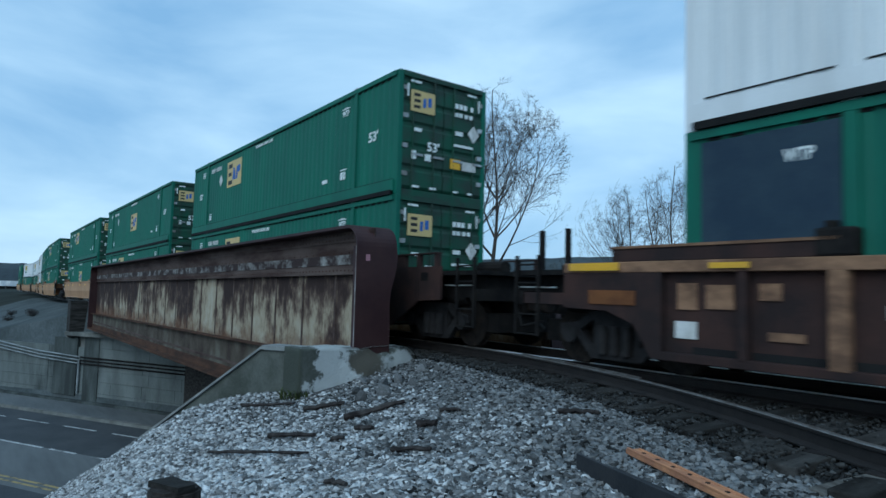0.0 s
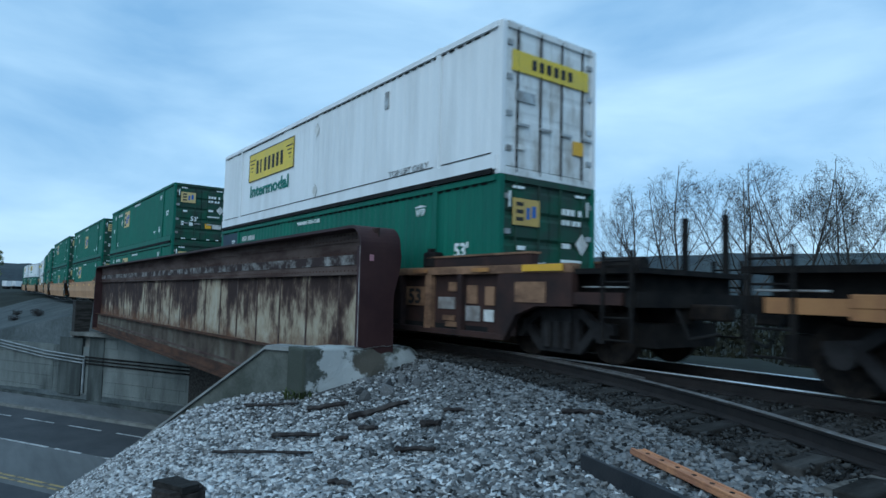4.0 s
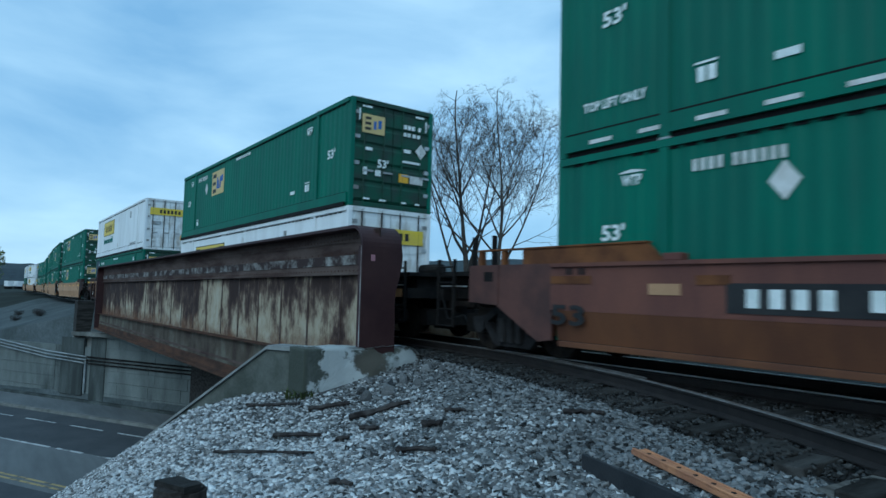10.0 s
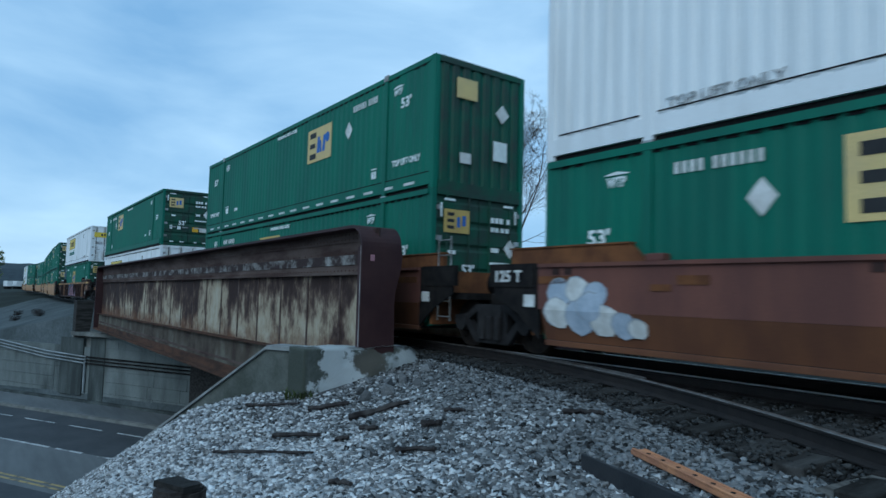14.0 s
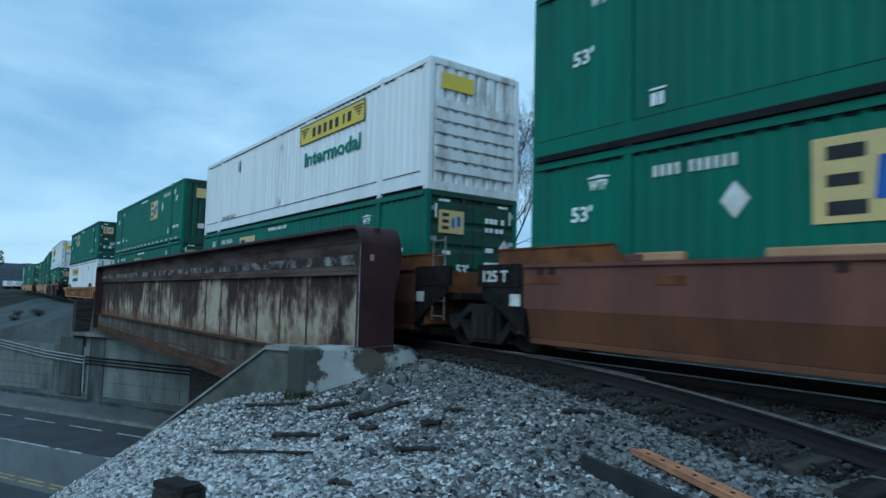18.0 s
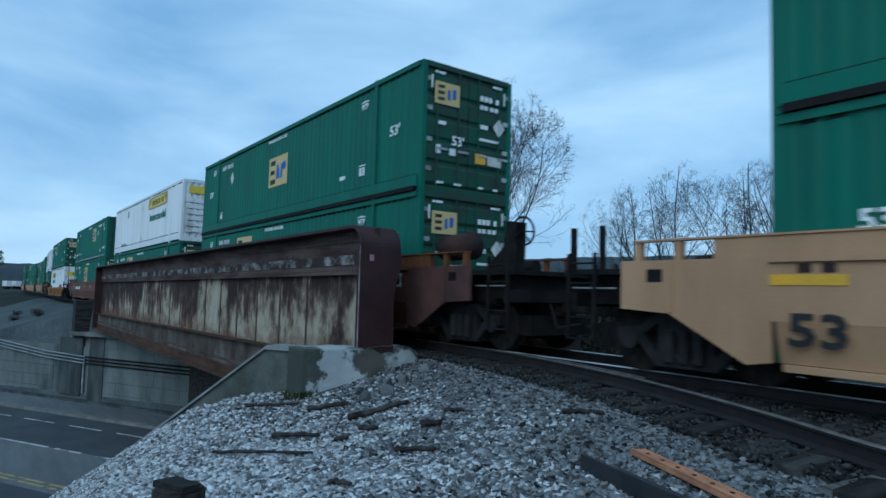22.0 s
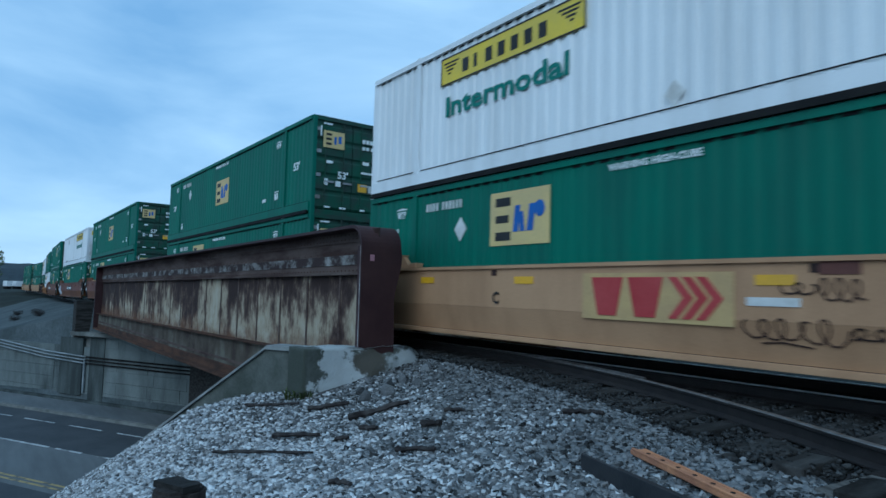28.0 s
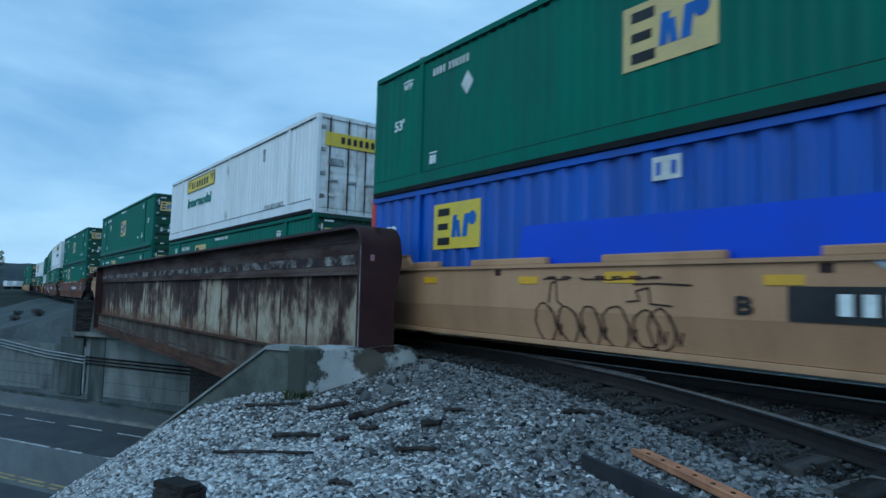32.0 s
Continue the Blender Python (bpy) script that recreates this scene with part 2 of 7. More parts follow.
M = dict(
    green=mat("green_paint", (0.006, 0.135, 0.087), (0.007, 0.104, 0.072), 0.62, scale=1.2, stretch=(1.4, 1, 0.25), bump=0.05, grain=0.1),
    # Doors and front walls take a darker green than the sides.
    green_dark=mat("darker_green_ends", (0.010, 0.075, 0.045), (0.022, 0.045, 0.035), 0.6, scale=2.0, bump=0.08),
    white=mat("white_paint", (0.74, 0.77, 0.79), (0.60, 0.62, 0.63), 0.5, scale=0.9, stretch=(1.5, 1, 0.25), bump=0.04, grain=0.06, low=0.45, high=0.75),
    white_dirty=mat("white_end_paint", (0.70, 0.73, 0.74), (0.30, 0.27, 0.23), 0.6, scale=2.4, stretch=(1.2, 1.2, 0.5), bump=0.06, low=0.46, high=0.74),
    blue=mat("blue_paint", (0.012, 0.085, 0.46), (0.02, 0.07, 0.33), 0.5, scale=1.3, stretch=(1.4, 1, 0.3), bump=0.05, grain=0.1),
    blue_new=mat("fresh_blue_paint", (0.006, 0.055, 0.60), (0.008, 0.05, 0.52), 0.4, bump=0.03, grain=0.04),
    navy=mat("navy_patch_paint", (0.014, 0.032, 0.056), (0.022, 0.044, 0.066), 0.6, scale=2, bump=0.05),
    navy_worn=mat("worn_plate_paint", (0.085, 0.050, 0.048), (0.045, 0.040, 0.048), 0.65, scale=3, bump=0.05),
    red=mat("red_post_paint", (0.55, 0.04, 0.04), (0.42, 0.04, 0.04), 0.5),
    seal=mat("black_rubber", (0.012, 0.012, 0.013), (0.02, 0.02, 0.02), 0.8),
    steel=mat("galvanised_bar", (0.45, 0.47, 0.48), (0.22, 0.2, 0.18), 0.45, 0.6, scale=3),
    mark=mat("white_lettering", (0.80, 0.84, 0.84), (0.62, 0.68, 0.67), 0.6, scale=4, bump=0.0),
    mark_black=mat("black_lettering", (0.014, 0.014, 0.016), (0.03, 0.03, 0.03), 0.6, bump=0.0),
    mark_blue=mat("blue_lettering", (0.02, 0.09, 0.34), (0.03, 0.13, 0.42), 0.6, bump=0.0),
    mark_green=mat("green_lettering", (0.008, 0.16, 0.12), (0.02, 0.17, 0.14), 0.6, bump=0.0),
    mark_red=mat("red_lettering", (0.34, 0.03, 0.035), (0.40, 0.06, 0.06), 0.6, bump=0.0),
    tan_panel=mat("tan_logo_panel", (0.62, 0.47, 0.20), (0.55, 0.42, 0.20), 0.6, scale=2, bump=0.0),
    ochre=mat("faded_ochre_panel", (0.50, 0.345, 0.15), (0.43, 0.29, 0.14), 0.6, scale=2, bump=0.0),
    yellow_panel=mat("yellow_logo_panel", (0.72, 0.52, 0.03), (0.62, 0.46, 0.06), 0.5, scale=2, bump=0.0),
    reflect_old=mat("faded_reflector", (0.42, 0.20, 0.06), (0.22, 0.11, 0.06), 0.6, scale=3, bump=0.0),
    ochre_panel=mat("ochre_logo_panel", (0.58, 0.405, 0.12), (0.47, 0.33, 0.11), 0.6, scale=2.4, stretch=(3, 1, 0.3), bump=0.0),
    reflect=mat("reflector_yellow", (0.72, 0.38, 0.01), (0.6, 0.33, 0.03), 0.4, bump=0.0),
    sticker_old=mat("grimy_stencil_white", (0.30, 0.29, 0.28), (0.17, 0.15, 0.14), 0.7, scale=5, bump=0.0),
    sticker=mat("white_sticker", (0.66, 0.67, 0.66), (0.5, 0.5, 0.48), 0.6, scale=5, bump=0.0),
    car_tan=mat("tan_car_paint", (0.44, 0.258, 0.142), (0.34, 0.192, 0.104), 0.62, scale=0.9, stretch=(1.2, 1, 0.4), bump=0.06, low=0.42, high=0.7),
    car_yellow=mat("weathered_yellow_car_paint", (0.34, 0.165, 0.068), (0.19, 0.085, 0.042), 0.7, scale=1.3, stretch=(1.5, 1, 0.5), bump=0.1),
    car_red=mat("oxide_red_car_paint", (0.165, 0.064, 0.045), (0.105, 0.042, 0.034), 0.65, scale=0.9, stretch=(1.2, 1, 0.4), bump=0.08),
    car_red_low=mat("rust_orange_lower_sheet", (0.155, 0.062, 0.028), (0.100, 0.040, 0.022), 0.7, scale=0.9, stretch=(1.2, 1, 0.4), bump=0.08),
    chord_rust=mat("rusty_tan_chord", (0.29, 0.165, 0.100), (0.13, 0.075, 0.050), 0.75, scale=1.8, stretch=(1.0, 1, 2), bump=0.12),
    car_maroon=mat("dark_maroon_car_paint", (0.105, 0.046, 0.038), (0.060, 0.030, 0.027), 0.7, scale=1.4, bump=0.1),
    car_brown=mat("grimy_brown_car_paint", (0.055, 0.030, 0.026), (0.028, 0.020, 0.020), 0.75, scale=1.6, bump=0.1),
    car_orange=mat("orange_rust_paint", (0.175, 0.072, 0.03), (0.10, 0.042, 0.022), 0.75, scale=2.0, bump=0.1),
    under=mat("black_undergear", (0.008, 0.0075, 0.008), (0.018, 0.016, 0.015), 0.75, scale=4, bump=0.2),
    truck=mat("dusty_truck_casting", (0.030, 0.029, 0.030), (0.018, 0.017, 0.018), 0.75, scale=5, bump=0.2),
    wheel=mat("worn_wheel_steel", (0.014, 0.012, 0.012), (0.03, 0.024, 0.02), 0.75, 0.2, scale=6),
    grey_tag=mat("grey_spray_paint", (0.34, 0.37, 0.40), (0.26, 0.29, 0.32), 0.7, bump=0.0),
    pink_tag=mat("pink_spray_paint", (0.42, 0.205, 0.24), (0.30, 0.15, 0.185), 0.7, bump=0.0),
    blue_tag=mat("blue_spray_paint", (0.045, 0.095, 0.17), (0.030, 0.055, 0.095), 0.7, bump=0.0),
    pale_tag=mat("pale_spray_paint", (0.42, 0.48, 0.56), (0.30, 0.36, 0.44), 0.7, scale=5, bump=0.0),
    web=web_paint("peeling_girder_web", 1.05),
    plate_low=mat("blotched_lower_plate", (0.050, 0.036, 0.031), (0.135, 0.128, 0.105), 0.8, scale=1.1, stretch=(0.9, 1, 0.7), bump=0.3, low=0.36, high=0.66, third=(0.085, 0.072, 0.058), grain=0.35),
    flake=mat("flaking_pale_paint", (0.045, 0.032, 0.032), (0.30, 0.30, 0.29), 0.8, scale=1.6, stretch=(1.3, 1, 2.0), bump=0.3, low=0.47, high=0.68, grain=0.3),
    edge=mat("scraped_steel_edge", (0.34, 0.33, 0.33), (0.12, 0.09, 0.085), 0.6, scale=2.2, stretch=(1, 1, 0.8), bump=0.1),
    far_bank=mat("far_bank", (0.085, 0.098, 0.102), (0.050, 0.060, 0.062), 0.95, scale=0.3, bump=0.6, fine=6, grain=0.4),
    plate=mat("rusty_girder_plate", (0.048, 0.029, 0.026), (0.125, 0.095, 0.085), 0.8, scale=1.2, stretch=(0.5, 1, 2.2), bump=0.3, low=0.38, high=0.72, grain=0.28),
    plate_rust=mat("orange_rust_plate", (0.095, 0.050, 0.034), (0.045, 0.028, 0.022), 0.85, scale=1.5, stretch=(0.6, 1, 2), bump=0.3),
    end_plate=mat("maroon_girder_plate", (0.030, 0.012, 0.014), (0.045, 0.020, 0.020), 0.6, scale=1.5, bump=0.1),
    rivet=mat("rivet_rust", (0.04, 0.02, 0.016), (0.07, 0.035, 0.025), 0.8),
    concrete=mat("stained_concrete", (0.20, 0.205, 0.195), (0.10, 0.105, 0.10), 0.9, scale=0.8, stretch=(1, 1, 0.6), bump=0.3, fine=25),
    wing=mat("olive_grey_concrete", (0.115, 0.125, 0.115), (0.060, 0.068, 0.060), 0.9, scale=1.3, stretch=(1, 1, 0.6), bump=0.35, fine=22, grain=0.25),
    backwall=crusted("crusted_broken_concrete"),
    wall_damp_shade=mat("damp_and_shade_concrete", (0.040, 0.047, 0.047), (0.095, 0.110, 0.108), 0.85, scale=0.9, stretch=(1.5, 1.5, 0.3), bump=0.25, fine=12, low=0.40, high=0.70),
    weed=mat("dull_weed_leaf", (0.060, 0.080, 0.030), (0.040, 0.050, 0.022), 0.9, bump=0.0),
    wall=mat("abutment_concrete", (0.165, 0.185, 0.182), (0.058, 0.067, 0.066), 0.9, scale=0.5, stretch=(1.4, 1.4, 0.4), bump=0.25, fine=12, low=0.38, high=0.70, third=(0.118, 0.134, 0.132)),
    pipe=mat("grey_conduit", (0.30, 0.33, 0.345), (0.16, 0.18, 0.19), 0.6, 0.1),
    ballast=mat("ballast_bed", (0.10, 0.102, 0.105), (0.055, 0.055, 0.056), 0.95, scale=0.7, bump=0.9, fine=22, grain=0.5),
    stone=mat("ballast_stone", (0.40, 0.41, 0.418), (0.245, 0.253, 0.259), 0.9, scale=5, bump=0.3, fine=60, spread=0.80, island=True),
    stone_dirty=mat("grimy_ballast_stone", (0.150, 0.155, 0.159), (0.092, 0.095, 0.097), 0.9, scale=7, bump=0.3, fine=60, spread=0.9, island=True),
    stone_black=mat("oily_ballast_stone", (0.046, 0.047, 0.047), (0.027, 0.027, 0.027), 0.85, scale=7, bump=0.3, fine=60, spread=0.7, island=True),
    coping=mat("lightened_wall_top", (0.26, 0.275, 0.275), (0.17, 0.18, 0.18), 0.9, scale=1.6, bump=0.4, fine=25),
    stone_one=mat("single_ballast_stone", (0.19, 0.195, 0.20), (0.11, 0.115, 0.12), 0.9, scale=7, bump=0.3, fine=60, spread=0.6),
    asphalt=mat("old_asphalt", (0.15, 0.16, 0.165), (0.10, 0.108, 0.114), 0.85, scale=0.35, stretch=(0.3, 2, 1), bump=0.3, fine=60),
    asphalt_dark=mat("dark_asphalt", (0.055, 0.061, 0.068), (0.074, 0.080, 0.087), 0.8, scale=0.5, bump=0.3, fine=60),
    road_white=mat("worn_white_line", (0.46, 0.48, 0.49), (0.12, 0.13, 0.135), 0.8, scale=1.6, low=0.46, high=0.62),
    road_yellow=mat("worn_yellow_line", (0.36, 0.28, 0.13), (0.11, 0.11, 0.10), 0.8, scale=2.2, low=0.46, high=0.58),
    rail=mat("rail_side_rust", (0.026, 0.022, 0.021), (0.016, 0.014, 0.014), 0.7, 0.2, scale=4),
    rail_top=mat("polished_rail_head", (0.74, 0.76, 0.78), (0.62, 0.64, 0.66), 0.33, 0.5, scale=5, bump=0.03),
    rail_worn=mat("dull_rail_head", (0.20, 0.19, 0.185), (0.11, 0.095, 0.085), 0.5, 0.6, scale=5),
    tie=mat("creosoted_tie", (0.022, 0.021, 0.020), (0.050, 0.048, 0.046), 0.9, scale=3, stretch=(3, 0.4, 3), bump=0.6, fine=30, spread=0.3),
    tie_pale=mat("weathered_tie", (0.15, 0.145, 0.135), (0.06, 0.056, 0.052), 0.9, scale=3, stretch=(3, 0.5, 3), bump=0.6, fine=30),
    drift=mat("dark_driftwood", (0.020, 0.017, 0.017), (0.058, 0.052, 0.050), 0.9, scale=6, bump=0.6, fine=35),
    orange=mat("orange_primer_steel", (0.50, 0.23, 0.115), (0.34, 0.15, 0.085), 0.65, scale=4, bump=0.15),
    black_steel=mat("black_angle_steel", (0.018, 0.021, 0.025), (0.035, 0.036, 0.04), 0.6, 0.3, scale=3),
    post=mat("tarred_post", (0.022, 0.019, 0.018), (0.05, 0.043, 0.04), 0.85, scale=5, stretch=(3, 3, 0.6), bump=0.7, fine=30),
    soil=mat("far_ground", (0.028, 0.032, 0.027), (0.016, 0.02, 0.016), 0.95, scale=0.05, bump=0.4, fine=3),
    bark=mat("grey_bark", (0.045, 0.040, 0.037), (0.075, 0.068, 0.062), 0.95, scale=5, stretch=(2, 2, 0.4), bump=0.6),
    twig=mat("dark_twig", (0.040, 0.039, 0.040), (0.058, 0.056, 0.056), 0.95, bump=0.0),
    undergrowth=mat("undergrowth", (0.016, 0.017, 0.013), (0.028, 0.028, 0.018), 0.95, bump=0.0, spread=0.4, island=True),
    bud=mat("spring_bud", (0.085, 0.085, 0.068), (0.12, 0.12, 0.095), 0.9, bump=0.0, spread=0.4, island=True),
    leaf=mat("young_leaf", (0.30, 0.34, 0.16), (0.21, 0.25, 0.11), 0.9, bump=0.0, spread=0.4, island=True),
    hill=mat("wooded_hillside", (0.060, 0.075, 0.080), (0.040, 0.052, 0.060), 1.0, scale=0.02, bump=0.0, grain=0.4, fine=0.2),
    car_paint=mat("dark_red_car_paint", (0.115, 0.012, 0.026), (0.10, 0.012, 0.024), 0.13, 0.35, bump=0.0, grain=0.03),
    car_glass=mat("tinted_car_glass", (0.02, 0.03, 0.035), (0.02, 0.03, 0.035), 0.06, bump=0.0),
    chrome=mat("bright_trim", (0.7, 0.72, 0.74), (0.6, 0.62, 0.64), 0.2, 0.9, bump=0.0),
    tyre=mat("tyre_rubber", (0.018, 0.018, 0.019), (0.03, 0.03, 0.03), 0.85),
    trailer=mat("trailer_white", (0.72, 0.74, 0.76), (0.6, 0.62, 0.63), 0.6, bump=0.0),
    headlamp=glow("headlamp_glow", (1.0, 0.93, 0.8), 2.5),
    tail=glow("tail_lamp_glow", (1.0, 0.03, 0.02), 1.2),
)


# ---- mesh helpers ----
def box(bm, x0, x1, y0, y1, z0, z1, bevel=0.0):
    r = bmesh.ops.create_cube(bm, size=1.0, matrix=Matrix.Translation(((x0 + x1) / 2, (y0 + y1) / 2, (z0 + z1) / 2)) @ Matrix.Diagonal((x1 - x0, y1 - y0, z1 - z0, 1)))
    if bevel:
        edges = list({e for v in r["verts"] for e in v.link_edges})
        bmesh.ops.bevel(bm, geom=edges, offset=bevel, segments=2, affect="EDGES", profile=0.5)
    return bm


def slab(bm, pts, y0, y1, axis="y"):
    """A plate: the outline pts (x, z) carried from y0 to y1 (axis y), or (x, y) from z0 to z1 (axis z), or (y, z) along x."""
    def at(p, c):
        return {"y": (p[0], c, p[1]), "z": (p[0], p[1], c), "x": (c, p[0], p[1])}[axis]
    a = [bm.verts.new(at(p, y0)) for p in pts]
    b = [bm.verts.new(at(p, y1)) for p in pts]
    faces = [bm.faces.new(a), bm.faces.new(list(reversed(b)))]
    for i in range(len(pts)):
        j = (i + 1) % len(pts)
        faces.append(bm.faces.new((a[j], a[i], b[i], b[j])))
    bmesh.ops.recalc_face_normals(bm, faces=faces)
    return bm


def rod(bm, a, b, r0, r1=None, n=8):
    a, b = Vector(a), Vector(b)
    d = b - a
    bmesh.ops.create_cone(bm, cap_ends=True, segments=n, radius1=r0, radius2=r0 if r1 is None else r1, depth=d.length,
                          matrix=Matrix.Translation((a + b) / 2) @ d.to_track_quat("Z", "Y").to_matrix().to_4x4())
    return bm


def mesh_of(name, bm, material, smooth=False):
    me = bpy.data.meshes.new(name)
    bm.to_mesh(me)
    bm.free()
    for mm in material if isinstance(material, (list, tuple)) else [material]:
        me.materials.append(mm)
    if smooth:
        for f in me.polygons:
            f.use_smooth = True
    return me


SMALL = {"fleet_mark", "name_bar", "wing_bar", "notch_strip", "scuff_line", "stencil_mark", "border", "reflective_tape", "side_step", "bud_cluster", "data_bar", "shape", "graffiti_line"}


def part(name, bm, material, parent=None, label="", smooth=False, m=None):
    ob = new(name, mesh_of(name, bm, material, smooth) if isinstance(bm, bmesh.types.BMesh) else bm)
    if name in SMALL:
        ob["kind"] = "stuff"
    if parent:
        ob.parent = parent
    if m is not None:
        ob.matrix_local = m
    return tagged(ob, label)


def thing(name, label, category, group="", kind="", m=None):
    ob = new(name)
    ob.empty_display_size = 0.3
    if m is not None:
        ob.matrix_world = m
    return tagged(ob, label, category, group, kind)


def B():
    return bmesh.new()


GLYPHS = {}


def writing(text, size, material, parent, x, y, z, turn=0, label="", name="lettering", width=None):
    """Readable letters standing on a face that looks along -y (turn 0), +y (180) or +x (90); x, z is their lower left."""
    key = (text, material.name)
    if key not in GLYPHS:
        cu = bpy.data.curves.new("lettering", "FONT")
        cu.body, cu.size, cu.extrude, cu.resolution_u, cu.offset = text, 1.0, 0.004, 2, 0.026
        ob = bpy.data.objects.new("lettering", cu)
        scene.collection.objects.link(ob)
        dg = bpy.context.evaluated_depsgraph_get()
        dg.update()
        me = bpy.data.meshes.new_from_object(ob.evaluated_get(dg))
        bpy.data.objects.remove(ob)
        me.materials.clear()
        me.materials.append(material)
        GLYPHS[key] = me
    me = GLYPHS[key]
    ob = new(name, me)
    ob.parent = parent
    wide = max(v.co.x for v in me.vertices)
    sx = size if width is None else width / wide
    ob.matrix_local = Matrix.Translation((x, y, z)) @ Matrix.Rotation(radians(turn), 4, "Z") @ Matrix.Rotation(radians(90), 4, "X") @ Matrix.Diagonal((sx, size, 1, 1))
    return tagged(ob, label)


def bars(bm, x0, x1, z0, z1, n, y0, y1, seed=0):
    """Unreadable writing: a row of n plain bars."""
    rng = random.Random(seed)
    w = (x1 - x0) / n
    for i in range(n):
        if rng.random() < 0.12:
            continue
        box(bm, x0 + i * w + 0.14 * w, x0 + (i + 1) * w - 0.24 * w, y0, y1, z0, z1)
    return bm


def code(bm, x0, x1, z0, z1, groups, y0, y1):
    """A fleet number that is not spelled out: groups of slim plain bars, one for each character."""
    n = sum(groups) + 0.8 * (len(groups) - 1)
    w, x = (x1 - x0) / n, x0
    for g in groups:
        for _ in range(g):
            box(bm, x + 0.18 * w, x + 0.74 * w, y0, y1, z0, z1)
            x += w
        x += 0.8 * w
    return bm


# ---- the line of the track: near side of the bend, height and heading by distance ----
# distance runs along the track towards the far end (minus x); lateral and height offsets of its centre
TRACK_Y, HALF = 8.755, 1.2955
KNOTS_Y = [(-60, 0.0), (0, 0.0), (20, 0.0), (40, -0.28), (58, -0.48), (84, -0.55), (113, 0.60), (150, 2.15), (183, 1.45), (215, 2.7), (260, 9.0), (330, 24.0), (420, 50.0)]
KNOTS_Z = [(-60, 0.0), (0, 0.0), (20, -0.06), (44, -0.30), (58, -0.47), (75, -0.68), (113, -1.04), (183, -1.55), (300, -2.4), (420, -3.3)]


def glide(knots, s):
    """Smooth curve through the knots."""
    i = max(0, min(len(knots) - 2, sum(1 for k in knots if k[0] <= s) - 1))
    def slope(j):
        a, b = knots[max(j - 1, 0)], knots[min(j + 1, len(knots) - 1)]
        return (b[1] - a[1]) / (b[0] - a[0])
    (x0, y0), (x1, y1) = knots[i], knots[i + 1]
    h = x1 - x0
    u = (s - x0) / h
    return (2 * u**3 - 3 * u**2 + 1) * y0 + (u**3 - 2 * u**2 + u) * h * slope(i) + (-2 * u**3 + 3 * u**2) * y1 + (u**3 - u**2) * h * slope(i + 1)


def track(x, z=0.0, dy=0.0):
    """Pose on the track at x, heading along it (local x runs back towards plus x)."""
    s = -x
    y, h = TRACK_Y + glide(KNOTS_Y, s), glide(KNOTS_Z, s)
    gy, gz = (glide(KNOTS_Y, s + 1) - glide(KNOTS_Y, s - 1)) / 2, (glide(KNOTS_Z, s + 1) - glide(KNOTS_Z, s - 1)) / 2
    m = pose(x, y, h, 0, math.degrees(math.atan(gz)), -math.degrees(math.atan(gy)))
    return m @ pose(0, dy, z)


def ran(t):
    """How far the train has run by t seconds."""
    return 5.0 * t - 0.0025 * t * t


# ---- the ground: one sheet, laid along the road (u) and across it (o) ----
RX, RY = 0.866, 0.5
ROAD_Z = -6.5


def xy(u, o):
    return RX * u - RY * o, RY * u + RX * o


def uo(x, y):
    return RX * x + RY * y, -RY * x + RX * y


def ballast_height(x, y):
    u, o = uo(x, y)
    edge = 7.0 - 0.34 * min(max(0.0, x + 9), 19)
    if y > edge:
        # Kept level past the track to block the sky below the cars.
        z = -0.27 if y < 10.8 else -0.24 if y < 14.2 and x > -9 else max(-1.3, -0.27 - 0.45 * (y - (14.2 if x > -9 else 10.8)))
    else:
        lean = 0.15 + 0.10 * min(1.0, max(0.0, (-x - 4.5) / 4.0))
        z = -0.27 - lean * (edge - y)
    crest = -5.7 - 0.33 * (o - 4.6)
    if u < crest and y < edge:
        d = crest - u
        k = 0.055 + 0.05 * min(1.0, max(0.0, (9.0 - o) / 4.0))
        z = z - k * d * d if d < 2.2 else z - 4.84 * k - (0.46 + 2.8 * (k - 0.055)) * (d - 2.2)
    return max(z, ROAD_Z - 0.3)


def height(x, y):
    u, o = uo(x, y)
    if o < 9.9 or (x > -10.7 and y > 4.9):
        z = ballast_height(x, y)
        far = max(abs(x), abs(y))
        return z if far < 40 else max(z, -6) - min(1.2, (far - 40) * 0.01)
    if o < 27.6:
        return ROAD_Z - 0.06
    s = -x
    base = glide(KNOTS_Z, min(max(s, 0), 400)) - 0.42
    side = TRACK_Y + glide(KNOTS_Y, min(max(s, 0), 400)) - 2.2
    if y < side:
        return base - min(1.75, 0.34 * (side - y)) + min(0.9, max(0, (side - y - 20) * 0.02))
    if y < side + 4.6:
        return base
    return base - min(1.2, 0.3 * (y - side - 4.6))


def spaced(*runs):
    out = []
    for a, b, n in runs:
        out += [a + (b - a) * i / n for i in range(n)]
    return out + [runs[-1][1]]


US = spaced((-2600, -400, 8), (-400, -120, 12), (-120, -60, 20), (-60, -20, 30), (-20, 4, 80), (4, 30, 14), (30, 120, 8), (120, 2600, 8))
OS = spaced((-2600, -300, 6), (-300, -20, 10), (-20, -2, 12), (-2, 9.7, 42), (9.7, 10.1, 1), (10.1, 27.45, 12), (27.45, 27.9, 1), (27.9, 60, 26), (60, 140, 16), (140, 400, 10), (400, 2600, 6))
verts, faces = [], []
